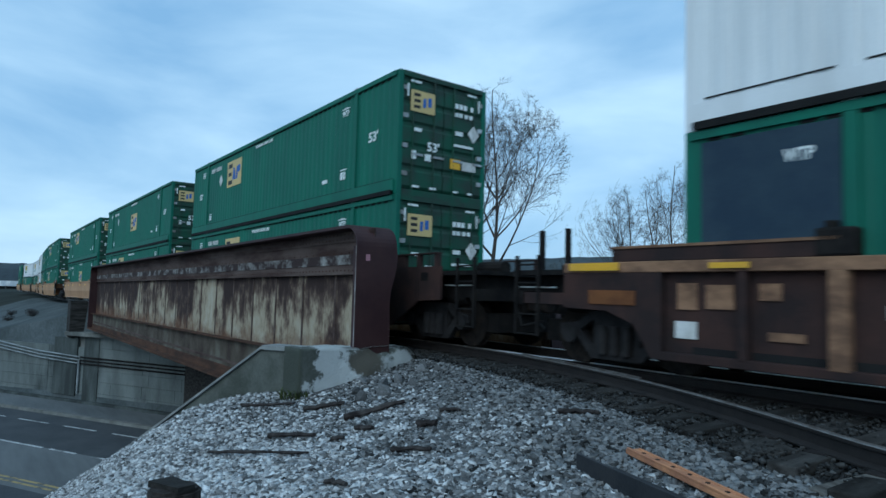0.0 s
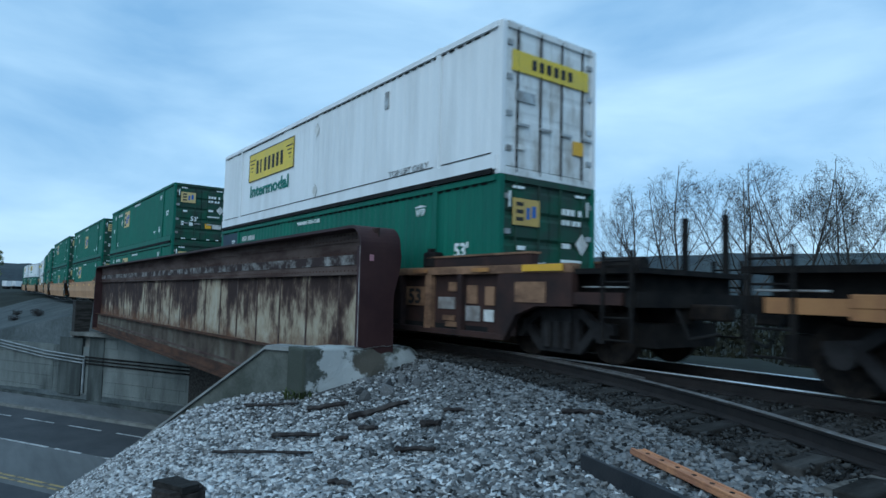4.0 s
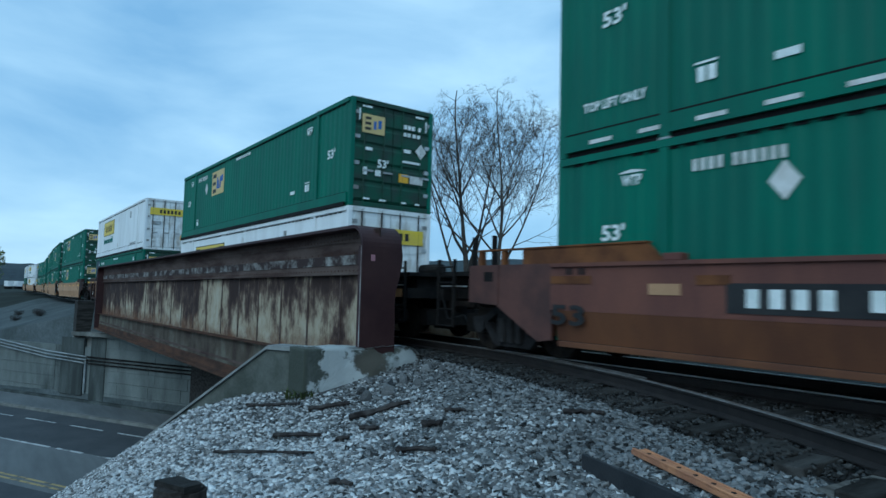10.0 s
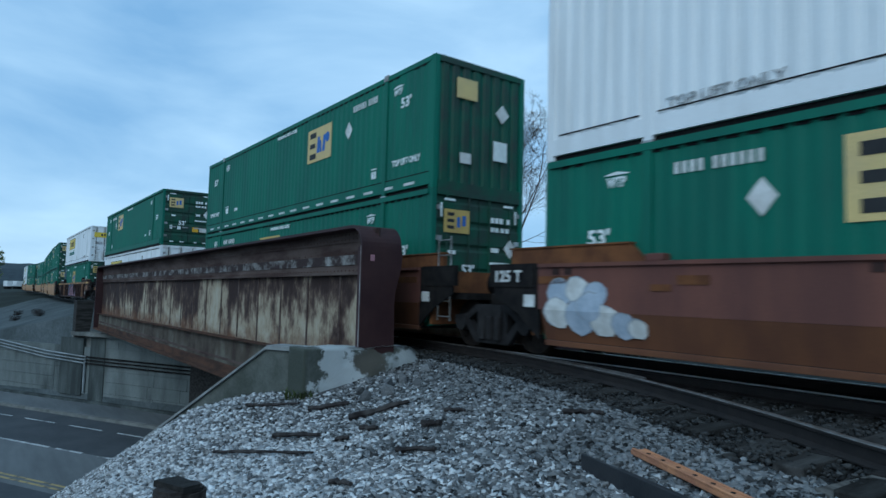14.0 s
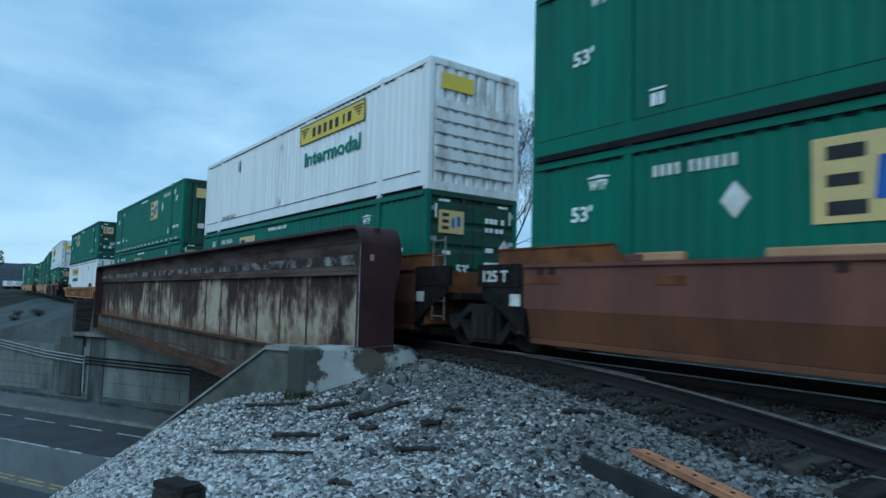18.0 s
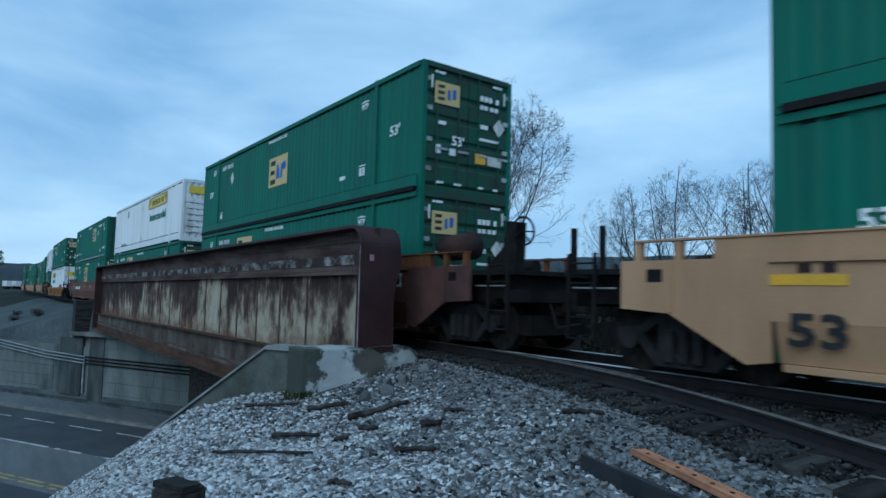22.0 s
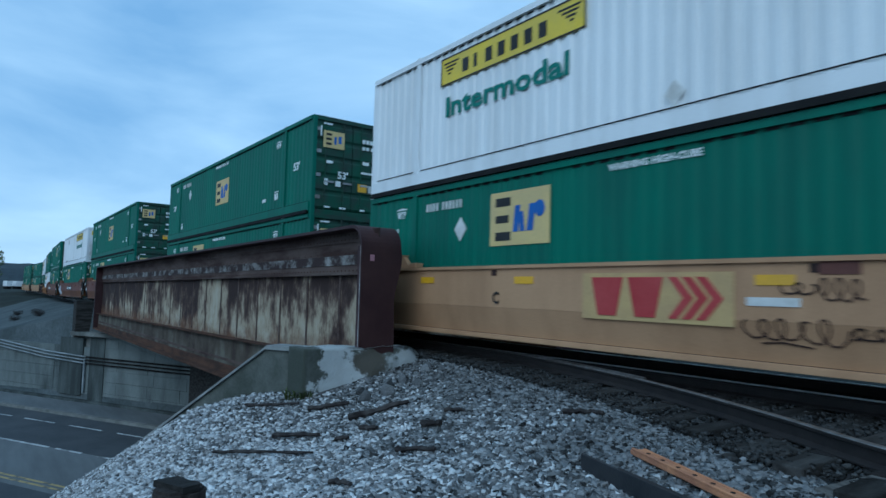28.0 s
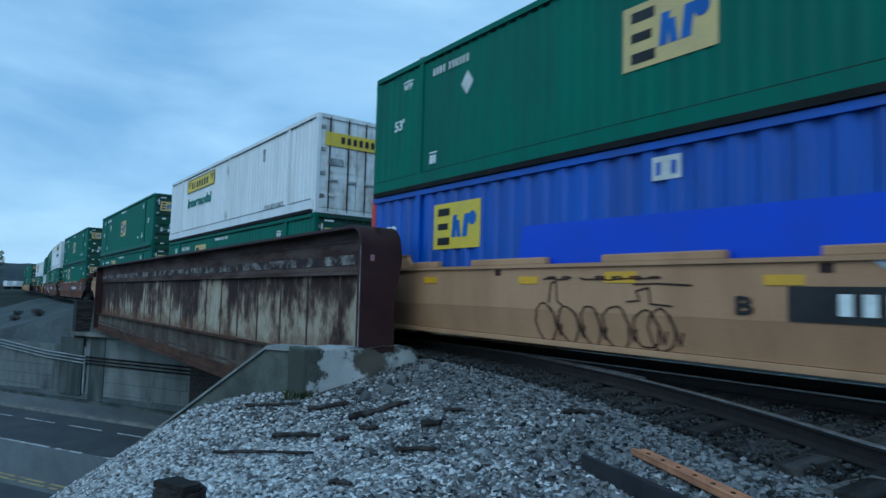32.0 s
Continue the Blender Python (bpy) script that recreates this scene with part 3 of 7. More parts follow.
for o in OS:
    for u in US:
        x, y = xy(u, o)
        z = height(x, y)
        if -20 < u < 6 and -2 < o < 16 and z > ROAD_Z + 0.2:
            z += 0.035 * noise.noise((x * 1.3, y * 1.3, 0)) + 0.02 * noise.noise((x * 4, y * 4, 3))
        verts.append((x, y, z))
nu = len(US)
for j in range(len(OS) - 1):
    for i in range(nu - 1):
        faces.append((j * nu + i, j * nu + i + 1, (j + 1) * nu + i + 1, (j + 1) * nu + i))
me = bpy.data.meshes.new("ground")
me.from_pydata(verts, [], faces)
me.materials.append(M["ballast"])
me.materials.append(M["soil"])
me.materials.append(M["far_bank"])
for f in me.polygons:
    c = f.center
    # Darker soil starts mid-track, putting the dark below the cars into the colour.
    f.material_index = (0 if uo(c.x, c.y)[1] < 12 else 2) if (abs(c.x) < 110 and -12 < c.y < (9.6 if c.x > -10 else 11.5)) else 1
    f.use_smooth = True
ground = tagged(new("ground", me), "grey crushed-stone ballast bank sloping down to the road", "ground", kind="structure")


# ---- the road under the bridge ----
def along(bm, u0, u1, o0, o1, z0, z1):
    pts = [xy(u0, o0), xy(u1, o0), xy(u1, o1), xy(u0, o1)]
    return slab(bm, pts, z0, z1, "z")


road = tagged(new("road", mesh_of("road", along(B(), -160, 60, 10.2, 19.7, ROAD_Z - 0.2, ROAD_Z), M["asphalt"])), "worn grey asphalt road with painted lines", "road", kind="structure")
part("dark_lane", along(B(), -160, 60, 19.7, 24.6, ROAD_Z - 0.2, ROAD_Z + 0.003), M["asphalt_dark"], road, "newer dark asphalt lane")
part("dark_lane", along(B(), -160, 60, 11.2, 15.5, ROAD_Z - 0.1, ROAD_Z + 0.004), M["asphalt_dark"], road, "newer dark asphalt lane")
pavement = tagged(new("pavement", mesh_of("pavement", along(B(), -160, 60, 24.9, 27.5, ROAD_Z - 0.2, ROAD_Z + 0.14), M["asphalt"])), "narrow grey concrete pavement along the wall", "pavement", kind="structure")
kerb = tagged(new("kerb", mesh_of("kerb", along(B(), -160, 60, 24.6, 24.9, ROAD_Z - 0.2, ROAD_Z + 0.16), M["concrete"])), "grey concrete kerb", "kerb", kind="structure")
for u0, u1 in ((-80, -28.1), (-27.6, -25.9), (-24.9, -22.7), (-22.2, -12)):
    part("lane_line", along(B(), u0, u1, 19.6, 19.74, ROAD_Z - 0.05, ROAD_Z + 0.008), M["road_white"], road, "worn white lane line")
for i in range(14):
    u0 = -67.46 + i * 3.6
    part("lane_dash", along(B(), u0, u0 + 2.45, 23.02, 23.14, ROAD_Z - 0.05, ROAD_Z + 0.008), M["road_white"], road, "worn white lane dash")
for o in (15.85, 16.15):
    part("centre_line", along(B(), -80, 20, o, o + 0.12, ROAD_Z - 0.05, ROAD_Z + 0.009), M["road_yellow"], road, "worn yellow centre line")

# ---- abutments and walls ----
wall_far = thing("wall_far", "stained grey concrete abutment wall with board joints", "wall", kind="structure")
part("core", along(B(), -38.0, 0, 27.62, 28.3, ROAD_Z - 0.3, -2.32), M["concrete"], wall_far)
part("core", along(B(), -75, -38.0, 27.62, 28.3, ROAD_Z - 0.3, -3.02), M["concrete"], wall_far)
rng = random.Random(4)
lift = [ROAD_Z - 0.1, -5.72, -5.02, -4.34, -3.66, -2.98, -2.28]
for k in range(6):
    u = -75.0
    while u < -8:
        w = 11.9 if u < -40 else 4.4 if u < -34.6 else 2.6
        if u > -36 and u < -34 and k % 2:
            w = 1.3
        if k == 5 and u < -39:
            u += w
            continue
        part("panel", along(B(), u + 0.015, u + w - 0.015, 27.5 + rng.uniform(0, 0.012), 27.64, lift[k] + 0.008, lift[k + 1] - 0.008), M["wall"], wall_far)
        u += w
part("pilaster", along(B(), -38.7, -36.6, 27.42, 27.6, ROAD_Z + 0.5, -2.45), M["wall_damp_shade"], wall_far, "dark damp-stained concrete pilaster")
part("pilaster", along(B(), -36.0, -34.7, 27.46, 27.6, ROAD_Z, -2.35), M["wall_damp_shade"], wall_far, "dark mossy concrete pilaster")
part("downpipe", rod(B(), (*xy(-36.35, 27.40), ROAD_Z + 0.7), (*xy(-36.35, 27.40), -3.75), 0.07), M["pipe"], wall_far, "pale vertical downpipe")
# Dark block that colours in the shadow band at the wall foot.
part("wall_foot", along(B(), -75, -8, 27.2, 27.52, ROAD_Z, ROAD_Z + 0.28), M["wall_damp_shade"], wall_far, "dark strip for the shadow band at the wall foot")
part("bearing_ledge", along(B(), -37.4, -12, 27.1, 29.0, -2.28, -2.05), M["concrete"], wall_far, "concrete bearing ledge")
# Near-black block set against the abutment wall below the girder.
part("pilaster", along(B(), -27.4, -24.6, 27.20, 27.6, ROAD_Z, -2.4), M["tie"], wall_far, "near-black block on the wall under the girder")
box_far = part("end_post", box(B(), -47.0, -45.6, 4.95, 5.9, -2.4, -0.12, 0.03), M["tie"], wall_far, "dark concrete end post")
for i in range(3):
    bm = B()
    run = [(-64, -1.75), (-44.9, -2.96), (-40.0, -3.42), (-36.2, -3.58)]
    # The run under the bridge carries its shade as a black colour.
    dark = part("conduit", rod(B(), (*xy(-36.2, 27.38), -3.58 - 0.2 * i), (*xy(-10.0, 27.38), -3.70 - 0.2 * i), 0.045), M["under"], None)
    tagged(dark, "conduit along the abutment wall, blackened for the shade under the bridge", "pipe", "conduits on the wall")
    for (ua, za), (ub, zb) in zip(run, run[1:]):
        rod(bm, (*xy(ua, 27.34), za - 0.2 * i), (*xy(ub, 27.34), zb - 0.2 * i), 0.045)
    cable = part("conduit", bm, M["pipe"], None, smooth=True)
    tagged(cable, "grey conduit fixed along the abutment wall", "pipe", "conduits on the wall")

wall_near = thing("wall_near", "grey concrete abutment with a sloping wing wall", "wall", kind="structure")


def wing_slab(bm, pts, o0, o1):
    a = [bm.verts.new((*xy(u, o0), z)) for u, z in pts]
    b = [bm.verts.new((*xy(u, o1), z)) for u, z in pts]
    fs = [bm.faces.new(a), bm.faces.new(list(reversed(b)))]
    for i in range(len(pts)):
        j = (i + 1) % len(pts)
        fs.append(bm.faces.new((a[j], a[i], b[i], b[j])))
    bmesh.ops.recalc_face_normals(bm, faces=fs)
    return bm


part("wing_wall", wing_slab(B(), [(-6.95, -0.12), (-7.85, -0.12), (-16.2, -5.80), (-16.2, -6.9), (-6.95, -6.9)], 9.66, 10.0), M["wing"], wall_near, "sloping dark grey concrete wing wall")
# Top of the wing wall, its sky reflection put in as a paler colour.
part("coping", wing_slab(B(), [(-7.1, -0.03), (-7.80, -0.03), (-16.2, -5.72), (-16.2, -5.80), (-7.85, -0.11), (-7.1, -0.11)], 9.60, 10.04), M["coping"], wall_near, "wing wall top, paled for the sky light on it")
bm = B()
box(bm, -11.0, -10.36, 4.62, 7.16, -1.9, -0.01)
bmesh.ops.subdivide_edges(bm, edges=bm.edges[:], cuts=38, use_grid_fill=True)
for v in bm.verts:
    x, y, z = v.co
    w1, w2 = noise.noise((y * 1.6, z * 1.6, 2.0)), noise.noise((x * 6, y * 6, z * 6))
    slump = min(1.0, max(0.0, (y - 5.2) / 0.7))
    front = 1.0 if x > -10.4 else 0.0
    # the upper edge is broken away, the foot spreads out, and the far corner has crumbled
    v.co.x += front * slump * (0.22 * max(0.0, -0.25 - z) - 0.20 * max(0.0, (z + 0.28) / 0.27) * (0.6 + 0.8 * w1)) + front * 0.05 * w1 * slump + 0.014 * w2 * front
    if z > -0.5:
        v.co.z += (0.5 + z) / 0.49 * slump * (0.05 * w1 + 0.02 * w2 - 0.30 * max(0.0, (y - 6.75) / 0.41) ** 2)
for f in bm.faces:
    f.smooth = True
part("backwall", bm, M["backwall"], wall_near, "chipped concrete backwall with pale spalled patches")
part("footing", box(B(), -11.0, -10.4, 4.85, 7.0, -6.8, -1.88), M["concrete"], wall_near, "concrete footing under the backwall")
part("seat", box(B(), -12.2, -11.0, 4.9, 12.2, -6.8, -1.55), M["concrete"], wall_near, "concrete bridge seat")

# ---- the bridge ----
bridge = thing("girder_bridge", "rusty riveted through plate girder railway bridge with flaking paint", "bridge", kind="")
LONG = 33.7


def girder(y0, y1, base, outer, TALL=3.78):
    """One plate girder; outer is -1 when its bare face looks to minus y."""
    m = pose(-10.42, 0, base, 0, -0.487, 0)
    yc = (y0 + y1) / 2
    def lay(name, bm, mt, label=""):
        return part(name, bm, mt, bridge, label, m=m)
    rr = random.Random(3)
    xa = -0.05
    while xa > -LONG + 0.1:
        xb = max(xa - rr.choice((1.05, 1.05, 1.6, 2.1)), -LONG)
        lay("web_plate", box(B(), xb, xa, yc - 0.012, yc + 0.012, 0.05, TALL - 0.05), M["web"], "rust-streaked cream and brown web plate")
        xa = xb
    # top flange, turned down at both ends
    def rim(rr):
        pts = [(0.0 - (0.42 - rr), 0.0)]
        for i in range(9):
            a = math.radians(90 * i / 8)
            pts.append((-0.42 + rr * math.cos(a), TALL - 0.42 + rr * math.sin(a)))
        for i in range(9):
            a = math.radians(90 + 90 * i / 8)
            pts.append((-LONG + 0.42 + rr * math.cos(a), TALL - 0.42 + rr * math.sin(a)))
        pts.append((-LONG + (0.42 - rr), 0.0))
        return pts
    outr, inr = rim(0.42), rim(0.36)
    bm = B()
    for i in range(1, len(outr) - 1):
        slab(bm, [outr[i], outr[i + 1], inr[i + 1], inr[i]], y0, y1 + 0.06)
    bmesh.ops.remove_doubles(bm, verts=bm.verts[:], dist=0.001)
    lay("flange", bm, M["end_plate"], "dark maroon flange turned down at the ends")
    # the end of the flange, bent and torn along its inner edge
    ztop = TALL - 0.42
    lay("end_flange", slab(B(), [(y0, 0.0), (y0, ztop), (y1 + 0.06, ztop), (y1 + 0.085, ztop - 0.16), (y1 + 0.07, ztop - 0.36), (y1 + 0.01, ztop - 0.62), (y1 - 0.055, ztop - 0.86), (y1 - 0.075, ztop - 1.1), (y1 - 0.06, ztop - 1.5), (y1 - 0.04, 0.0)], -0.06, 0.0, "x"), M["end_plate"], "dark maroon end flange, bent and torn")
    if outer < 0:
        lay("worn_edge", box(B(), -0.052, -0.022, y0 - 0.004, y0, 0.1, ztop), M["edge"], "scraped pale edge of the flange")
    s = -1 if outer < 0 else 1
    def on(a, b):
        """From a to b outwards from the web."""
        return (yc + s * b, yc + s * a) if s < 0 else (yc + a, yc + b)
    lay("cover_strip", box(B(), -LONG + 0.1, -0.1, *on(0.012, 0.05), TALL - 0.92, TALL - 0.06), M["plate"], "dark rusty upper plate")
    lay("flange_angle", box(B(), -LONG + 0.1, -0.1, *on(0.05, 0.075), TALL - 0.28, TALL - 0.06), M["plate"])
    lay("strip_ledge", box(B(), -LONG + 0.1, -0.1, *on(0.012, 0.14), TALL - 0.95, TALL - 0.915), M["plate"])
    lay("strip_band", box(B(), -LONG + 0.1, -0.1, *on(0.05, 0.068), TALL - 0.74, TALL - 0.54), M["flake"], "pale flaking paint band")
    bm = B()
    y_a, y_b = on(0.012, 0.30)
    slab(bm, [(-0.1, 1.16), (-LONG + 0.1, 0.92), (-LONG + 0.1, 0.89), (-0.1, 1.13)], y_a, y_b)
    lay("lower_ledge", bm, M["plate_rust"], "orange rusty ledge angle")
    bm = B()
    slab(bm, [(-0.1, 1.13), (-LONG + 0.1, 0.89), (-LONG + 0.1, 0.06), (-0.1, 0.06)], *on(0.10, 0.14))
    lay("lower_plate", bm, M["plate_low"], "grey-brown lower side plate streaked with rust")
    lay("bottom_flange", box(B(), -LONG, -0.02, y0, y1, -0.02, 0.06), M["plate_rust"], "rusty bottom flange")
    lay("bottom_angle", box(B(), -LONG, -0.02, *on(0.14, 0.17), 0.06, 0.30), M["plate_rust"])
    lay("bottom_strap", box(B(), -LONG, -0.02, *on(0.14, 0.158), 0.40, 0.47), M["plate"])
    x = -1.6
    while x > -LONG + 0.5:
        lay("stiffener", box(B(), x - 0.04, x + 0.04, *on(0.012, 0.026), 1.12, TALL - 0.95), M["plate"])
        x -= 1.62
    lay("end_angle", box(B(), -0.16, -0.08, *on(0.012, 0.40), 0.05, TALL - 0.42), M["end_plate"])
    lay("end_angle", box(B(), -LONG + 0.08, -LONG + 0.16, *on(0.012, 0.40), 0.05, TALL - 0.42), M["end_plate"])
    bm = B()
    yr = yc + s * 0.078
    for zz, gap in ((TALL - 0.12, 0.17), (TALL - 0.22, 0.17), (TALL - 0.86, 0.17), (TALL - 0.50, 0.34)):
        x = -0.3
        while x > -LONG + 0.3:
            bmesh.ops.create_cone(bm, cap_ends=True, segments=5, radius1=0.02, radius2=0.008, depth=0.016,
                                  matrix=Matrix.Translation((x, yr if zz > TALL - 0.4 else yc + s * 0.056, zz)) @ Matrix.Rotation(radians(90) * -s, 4, "X"))
            x -= gap
    tagged(lay("rivets", bm, M["rivet"], "rows of rivet heads"), kind="stuff")


girder(5.74, 6.56, -1.47, -1)
girder(11.0, 11.8, -1.47, 1, 2.3)
m_deck = pose(-10.42, 0, -1.47, 0, -0.487, 0)
part("deck", box(B(), -LONG + 0.2, -0.2, 6.2, 11.35, 0.55, 0.95), M["plate"], bridge, "dark steel bridge deck", m=m_deck)
for i in range(9):
    x = -1.5 - i * 3.9
    part("floor_beam", box(B(), x - 0.12, x + 0.12, 6.2, 11.35, 0.05, 0.55), M["plate"], bridge, "dark steel floor beam", m=m_deck)
bm = B()
box(bm, -44.3, -10.45, 6.62, 10.95, -0.6, -0.27)
deck_ballast = part("ballast_fill", bm, M["ballast"], bridge, "crushed stone filling the deck", m=pose(-10.42, 0, 0.0, 0, -0.40, 0) @ pose(10.42, 0, 0))
part("paint_scar", box(B(), -0.005, 0.008, 5.93, 6.02, 3.08, 3.20), M["pink_tag"], bridge, "faded red and white paint scar", m=m_deck)

# ---- rails and ties ----
PROFILE = [(-0.075, -0.175), (0.075, -0.175), (0.075, -0.160), (0.012, -0.135), (0.012, -0.045), (0.036, -0.035), (0.036, -0.011), (0.026, 0.0), (-0.026, 0.0), (-0.036, -0.011), (-0.036, -0.035), (-0.012, -0.045), (-0.012, -0.135), (-0.075, -0.160)]


def sweep(line, top):
    """A rail along a line of points."""
    bm, rings = B(), []
    for i, p in enumerate(line):
        a, b = Vector(line[max(i - 1, 0)]), Vector(line[min(i + 1, len(line) - 1)])
        d = (b - a).normalized()
        n = Vector((-d.y, d.x, 0)).normalized()
        rings.append([bm.verts.new(Vector(p) + n * q[0] + Vector((0, 0, q[1]))) for q in PROFILE])
    for r0, r1 in zip(rings, rings[1:]):
        for i in range(len(PROFILE)):
            j = (i + 1) % len(PROFILE)
            f = bm.faces.new((r0[i], r0[j], r1[j], r1[i]))
            f.material_index = 1 if i in (6, 7, 8) else 0
    bm.faces.new(rings[0]), bm.faces.new(list(reversed(rings[-1])))
    bmesh.ops.recalc_face_normals(bm, faces=bm.faces[:])
    return mesh_of("rail", bm, [M["rail"], M[top]])


railway = thing("railway_track", "main line railway track with polished rails on dark ties", "railway track", kind="structure")
XS = spaced((45, -15, 20), (-15, -110, 40), (-110, -330, 60))
for side in (-0.7175, 0.7175):
    part("rail", sweep([tuple((track(x) @ Vector((0, side, 0)))) for x in XS], "rail_top"), None, railway, "steel rail with a polished head")


def spur_y(x):
    return glide([(-9.5, -0.6), (-5.6, 2.0), (-2.1, 3.9), (1.88, 5.48), (2.78, 5.97), (3.95, 6.53), (5.46, 7.12), (8.03, 7.74), (9.96, 7.93), (14, 7.955)], -x)


part("rail", sweep([(x, spur_y(x), 0.0) for x in spaced((8.5, -12.5, 60))], "rail_worn"), None, railway, "rusty rail bending off beside the main rails")
bm = B()
pts = [(x, spur_y(x) + 0.055) for x in spaced((-5.15, -8.1, 10))]
slab(bm, pts + [(x, y + 0.05) for x, y in reversed(pts)], -0.10, 0.012, "z")
part("point_blade", bm, M["rail_worn"], railway, "worn steel switch point blade")
rng = random.Random(9)
tie_mesh = {}
x, i = 9.0, 0
while x > -21:
    near = spur_y(x) - 0.72 if -9.3 < x < 1.4 else 7.42
    near += rng.uniform(-0.12, 0.10)
    y1 = 10.05 + rng.uniform(-0.05, 0.08)
    bm = B()
    box(bm, -0.115, 0.115, near, y1, -0.37, -0.178, 0.015)
    m = pose(x, 0, rng.uniform(-0.015, 0.008) + (0 if x > -20 else -0.05), 0, 0, rng.uniform(-0.4, 0.4))
    part("tie", bm, M["tie"], railway, m=m)
    if x > -12:
        for y in (spur_y(x) if -10 < x < 1.4 else None, 8.0375):
            if y:
                part("tie_plate", box(B(), x - 0.09, x + 0.09, y - 0.17, y + 0.17, -0.18, -0.166), M["rail"], railway)
    x -= 0.52 + rng.uniform(-0.03, 0.03)

x = 8.3
while x > 1.5:
    bm = B()
    box(bm, -0.115, 0.115, -0.72, 1.5, -0.37, -0.178, 0.015)
    part("tie", bm, M["tie"], railway, m=pose(x, spur_y(x), rng.uniform(-0.015, 0.008), 0, 0, 30 + rng.uniform(-2, 2)))
    x -= 0.5

# ---- loose stones on the bank ----
def pebbles(count, seed, lo, hi, region, level=-99.0):
    """Crushed stones as one mesh: squashed, cut-cornered lumps lying on the ground."""
    r = np.random.default_rng(seed)
    ico = np.array([(x, y, z) for x in (-1, 1) for y in (-1, 1) for z in (-1, 1)]) * 0.72
    tri = np.array([(0, 1, 3), (0, 3, 2), (4, 6, 7), (4, 7, 5), (0, 4, 5), (0, 5, 1), (2, 3, 7), (2, 7, 6), (0, 2, 6), (0, 6, 4), (1, 5, 7), (1, 7, 3)])
    vs, fs, k = [], [], 0
    while k < count:
        x, y = region(r)
        z = max(height(x, y), level + 0.03 * r.random())
        if z < -3.6:
            continue
        s = lo + (hi - lo) * r.random() ** 2.2
        q = Euler(((r.random() - 0.5) * 1.1, (r.random() - 0.5) * 1.1, r.random() * 6.28)).to_matrix()
        v = ico * (1 + 0.42 * (r.random((8, 3)) - 0.5) * 2) * s * np.array((0.75 + 0.8 * r.random(), 0.6 + 0.5 * r.random(), 0.35 + 0.4 * r.random()))
        v = v @ np.array(q).T
        vs.append(v + np.array((x, y, z + s * 0.28)))
        fs.append(tri + 8 * k)
        k += 1
    me = bpy.data.meshes.new("stones")
    v, f = np.concatenate(vs), np.concatenate(fs)
    me.vertices.add(len(v)), me.loops.add(3 * len(f)), me.polygons.add(len(f))
    me.vertices.foreach_set("co", v.ravel())
    me.loops.foreach_set("vertex_index", f.ravel())
    me.polygons.foreach_set("loop_start", np.arange(0, 3 * len(f), 3))
    me.update(calc_edges=True)
    me.validate()
    return me


def bank(r, grimy):
    """A spot on the bank between the camera and the bridge, thicker near the camera."""
    while True:
        a, d = radians(r.uniform(-86, -17)), 3.0 + 13.5 * r.random() ** 1.25
        x, y = d * math.sin(a), d * math.cos(a)
        u, o = uo(x, y)
        if y < (7.15 if x < -9 else spur_y(min(x, 1.4)) - 0.55) and (o < 9.6 or x > -10.3 and y > 4.9) and y > -0.6 and not (x < -10.2 and y > 4.9) and ((spur_y(min(max(x, -12), 1.4)) - y) / 2.4 + r.uniform(-0.6, 0.6) + 0.6 * noise.noise((x * 0.9, y * 0.9, 3.0)) < 1.28) == grimy:
            return x, y


def between_ties(r):
    while True:
        x, y = r.uniform(-12, 1.2), r.uniform(5.0, 9.4)
        if y > spur_y(min(x, 1.4)) - 0.9:
            return x, y


def around(r):
    """A spot on the bank beside and behind the camera."""
    while True:
        k, q = r.uniform(0, 6.2832), 15.0 * r.random() ** 1.3
        x, y = q * math.cos(k) - 1.5, q * math.sin(k)
        a = math.degrees(math.atan2(x, y))
        u, o = uo(x, y)
        if (a < -86 or a > -17 or x * x + y * y < 9) and o < 9.6 and y < spur_y(min(max(x, -12), 9)) - 0.5:
            return x, y


heap = pebbles(66000, 5, 0.011, 0.046, lambda r: bank(r, False))
heap.materials.append(M["stone"])
tagged(new("ballast_stones", heap), "loose light and dark grey crushed ballast stones", "gravel", kind="stuff")
grime = pebbles(56000, 7, 0.011, 0.044, lambda r: bank(r, True))
grime.materials.append(M["stone_dirty"])
tagged(new("grimy_stones", grime), "oil-darkened crushed stones beside the rails", "gravel", kind="stuff")
wide = pebbles(46000, 8, 0.014, 0.044, around)
wide.materials.append(M["stone"])
tagged(new("bank_stones", wide), "loose grey crushed stones thinning out over the bank", "gravel", kind="stuff")
crib = pebbles(24000, 6, 0.011, 0.034, between_ties, -0.222)
crib.materials.append(M["stone_black"])
tagged(new("crib_stones", crib), "grey crushed stones between the ties", "gravel", kind="stuff")


# ---- containers ----
CL, CW, CH = 16.154, 2.591, 2.896
HL, HW = CL / 2, CW / 2


def corrugated(x0, x1, z0, z1, y, depth, pitch, s):
    """A folded steel wall along x at y; s is the side it faces (-1 or 1)."""
    bm, prof, x = B(), [], x0
    n = max(1, round((x1 - x0) / pitch))
    p = (x1 - x0) / n
    for i in range(n):
        a = x0 + i * p
        prof += [(a, 0), (a + 0.36 * p, 0), (a + 0.5 * p, depth), (a + 0.86 * p, depth)]
    prof.append((x1, 0))
    lo = [bm.verts.new((px, y - s * d, z0)) for px, d in prof]
    hi = [bm.verts.new((px, y - s * d, z1)) for px, d in prof]
    for i in range(len(prof) - 1):
        bm.faces.new((lo[i], lo[i + 1], hi[i + 1], hi[i]) if s < 0 else (lo[i + 1], lo[i], hi[i], hi[i + 1]))
    return bm


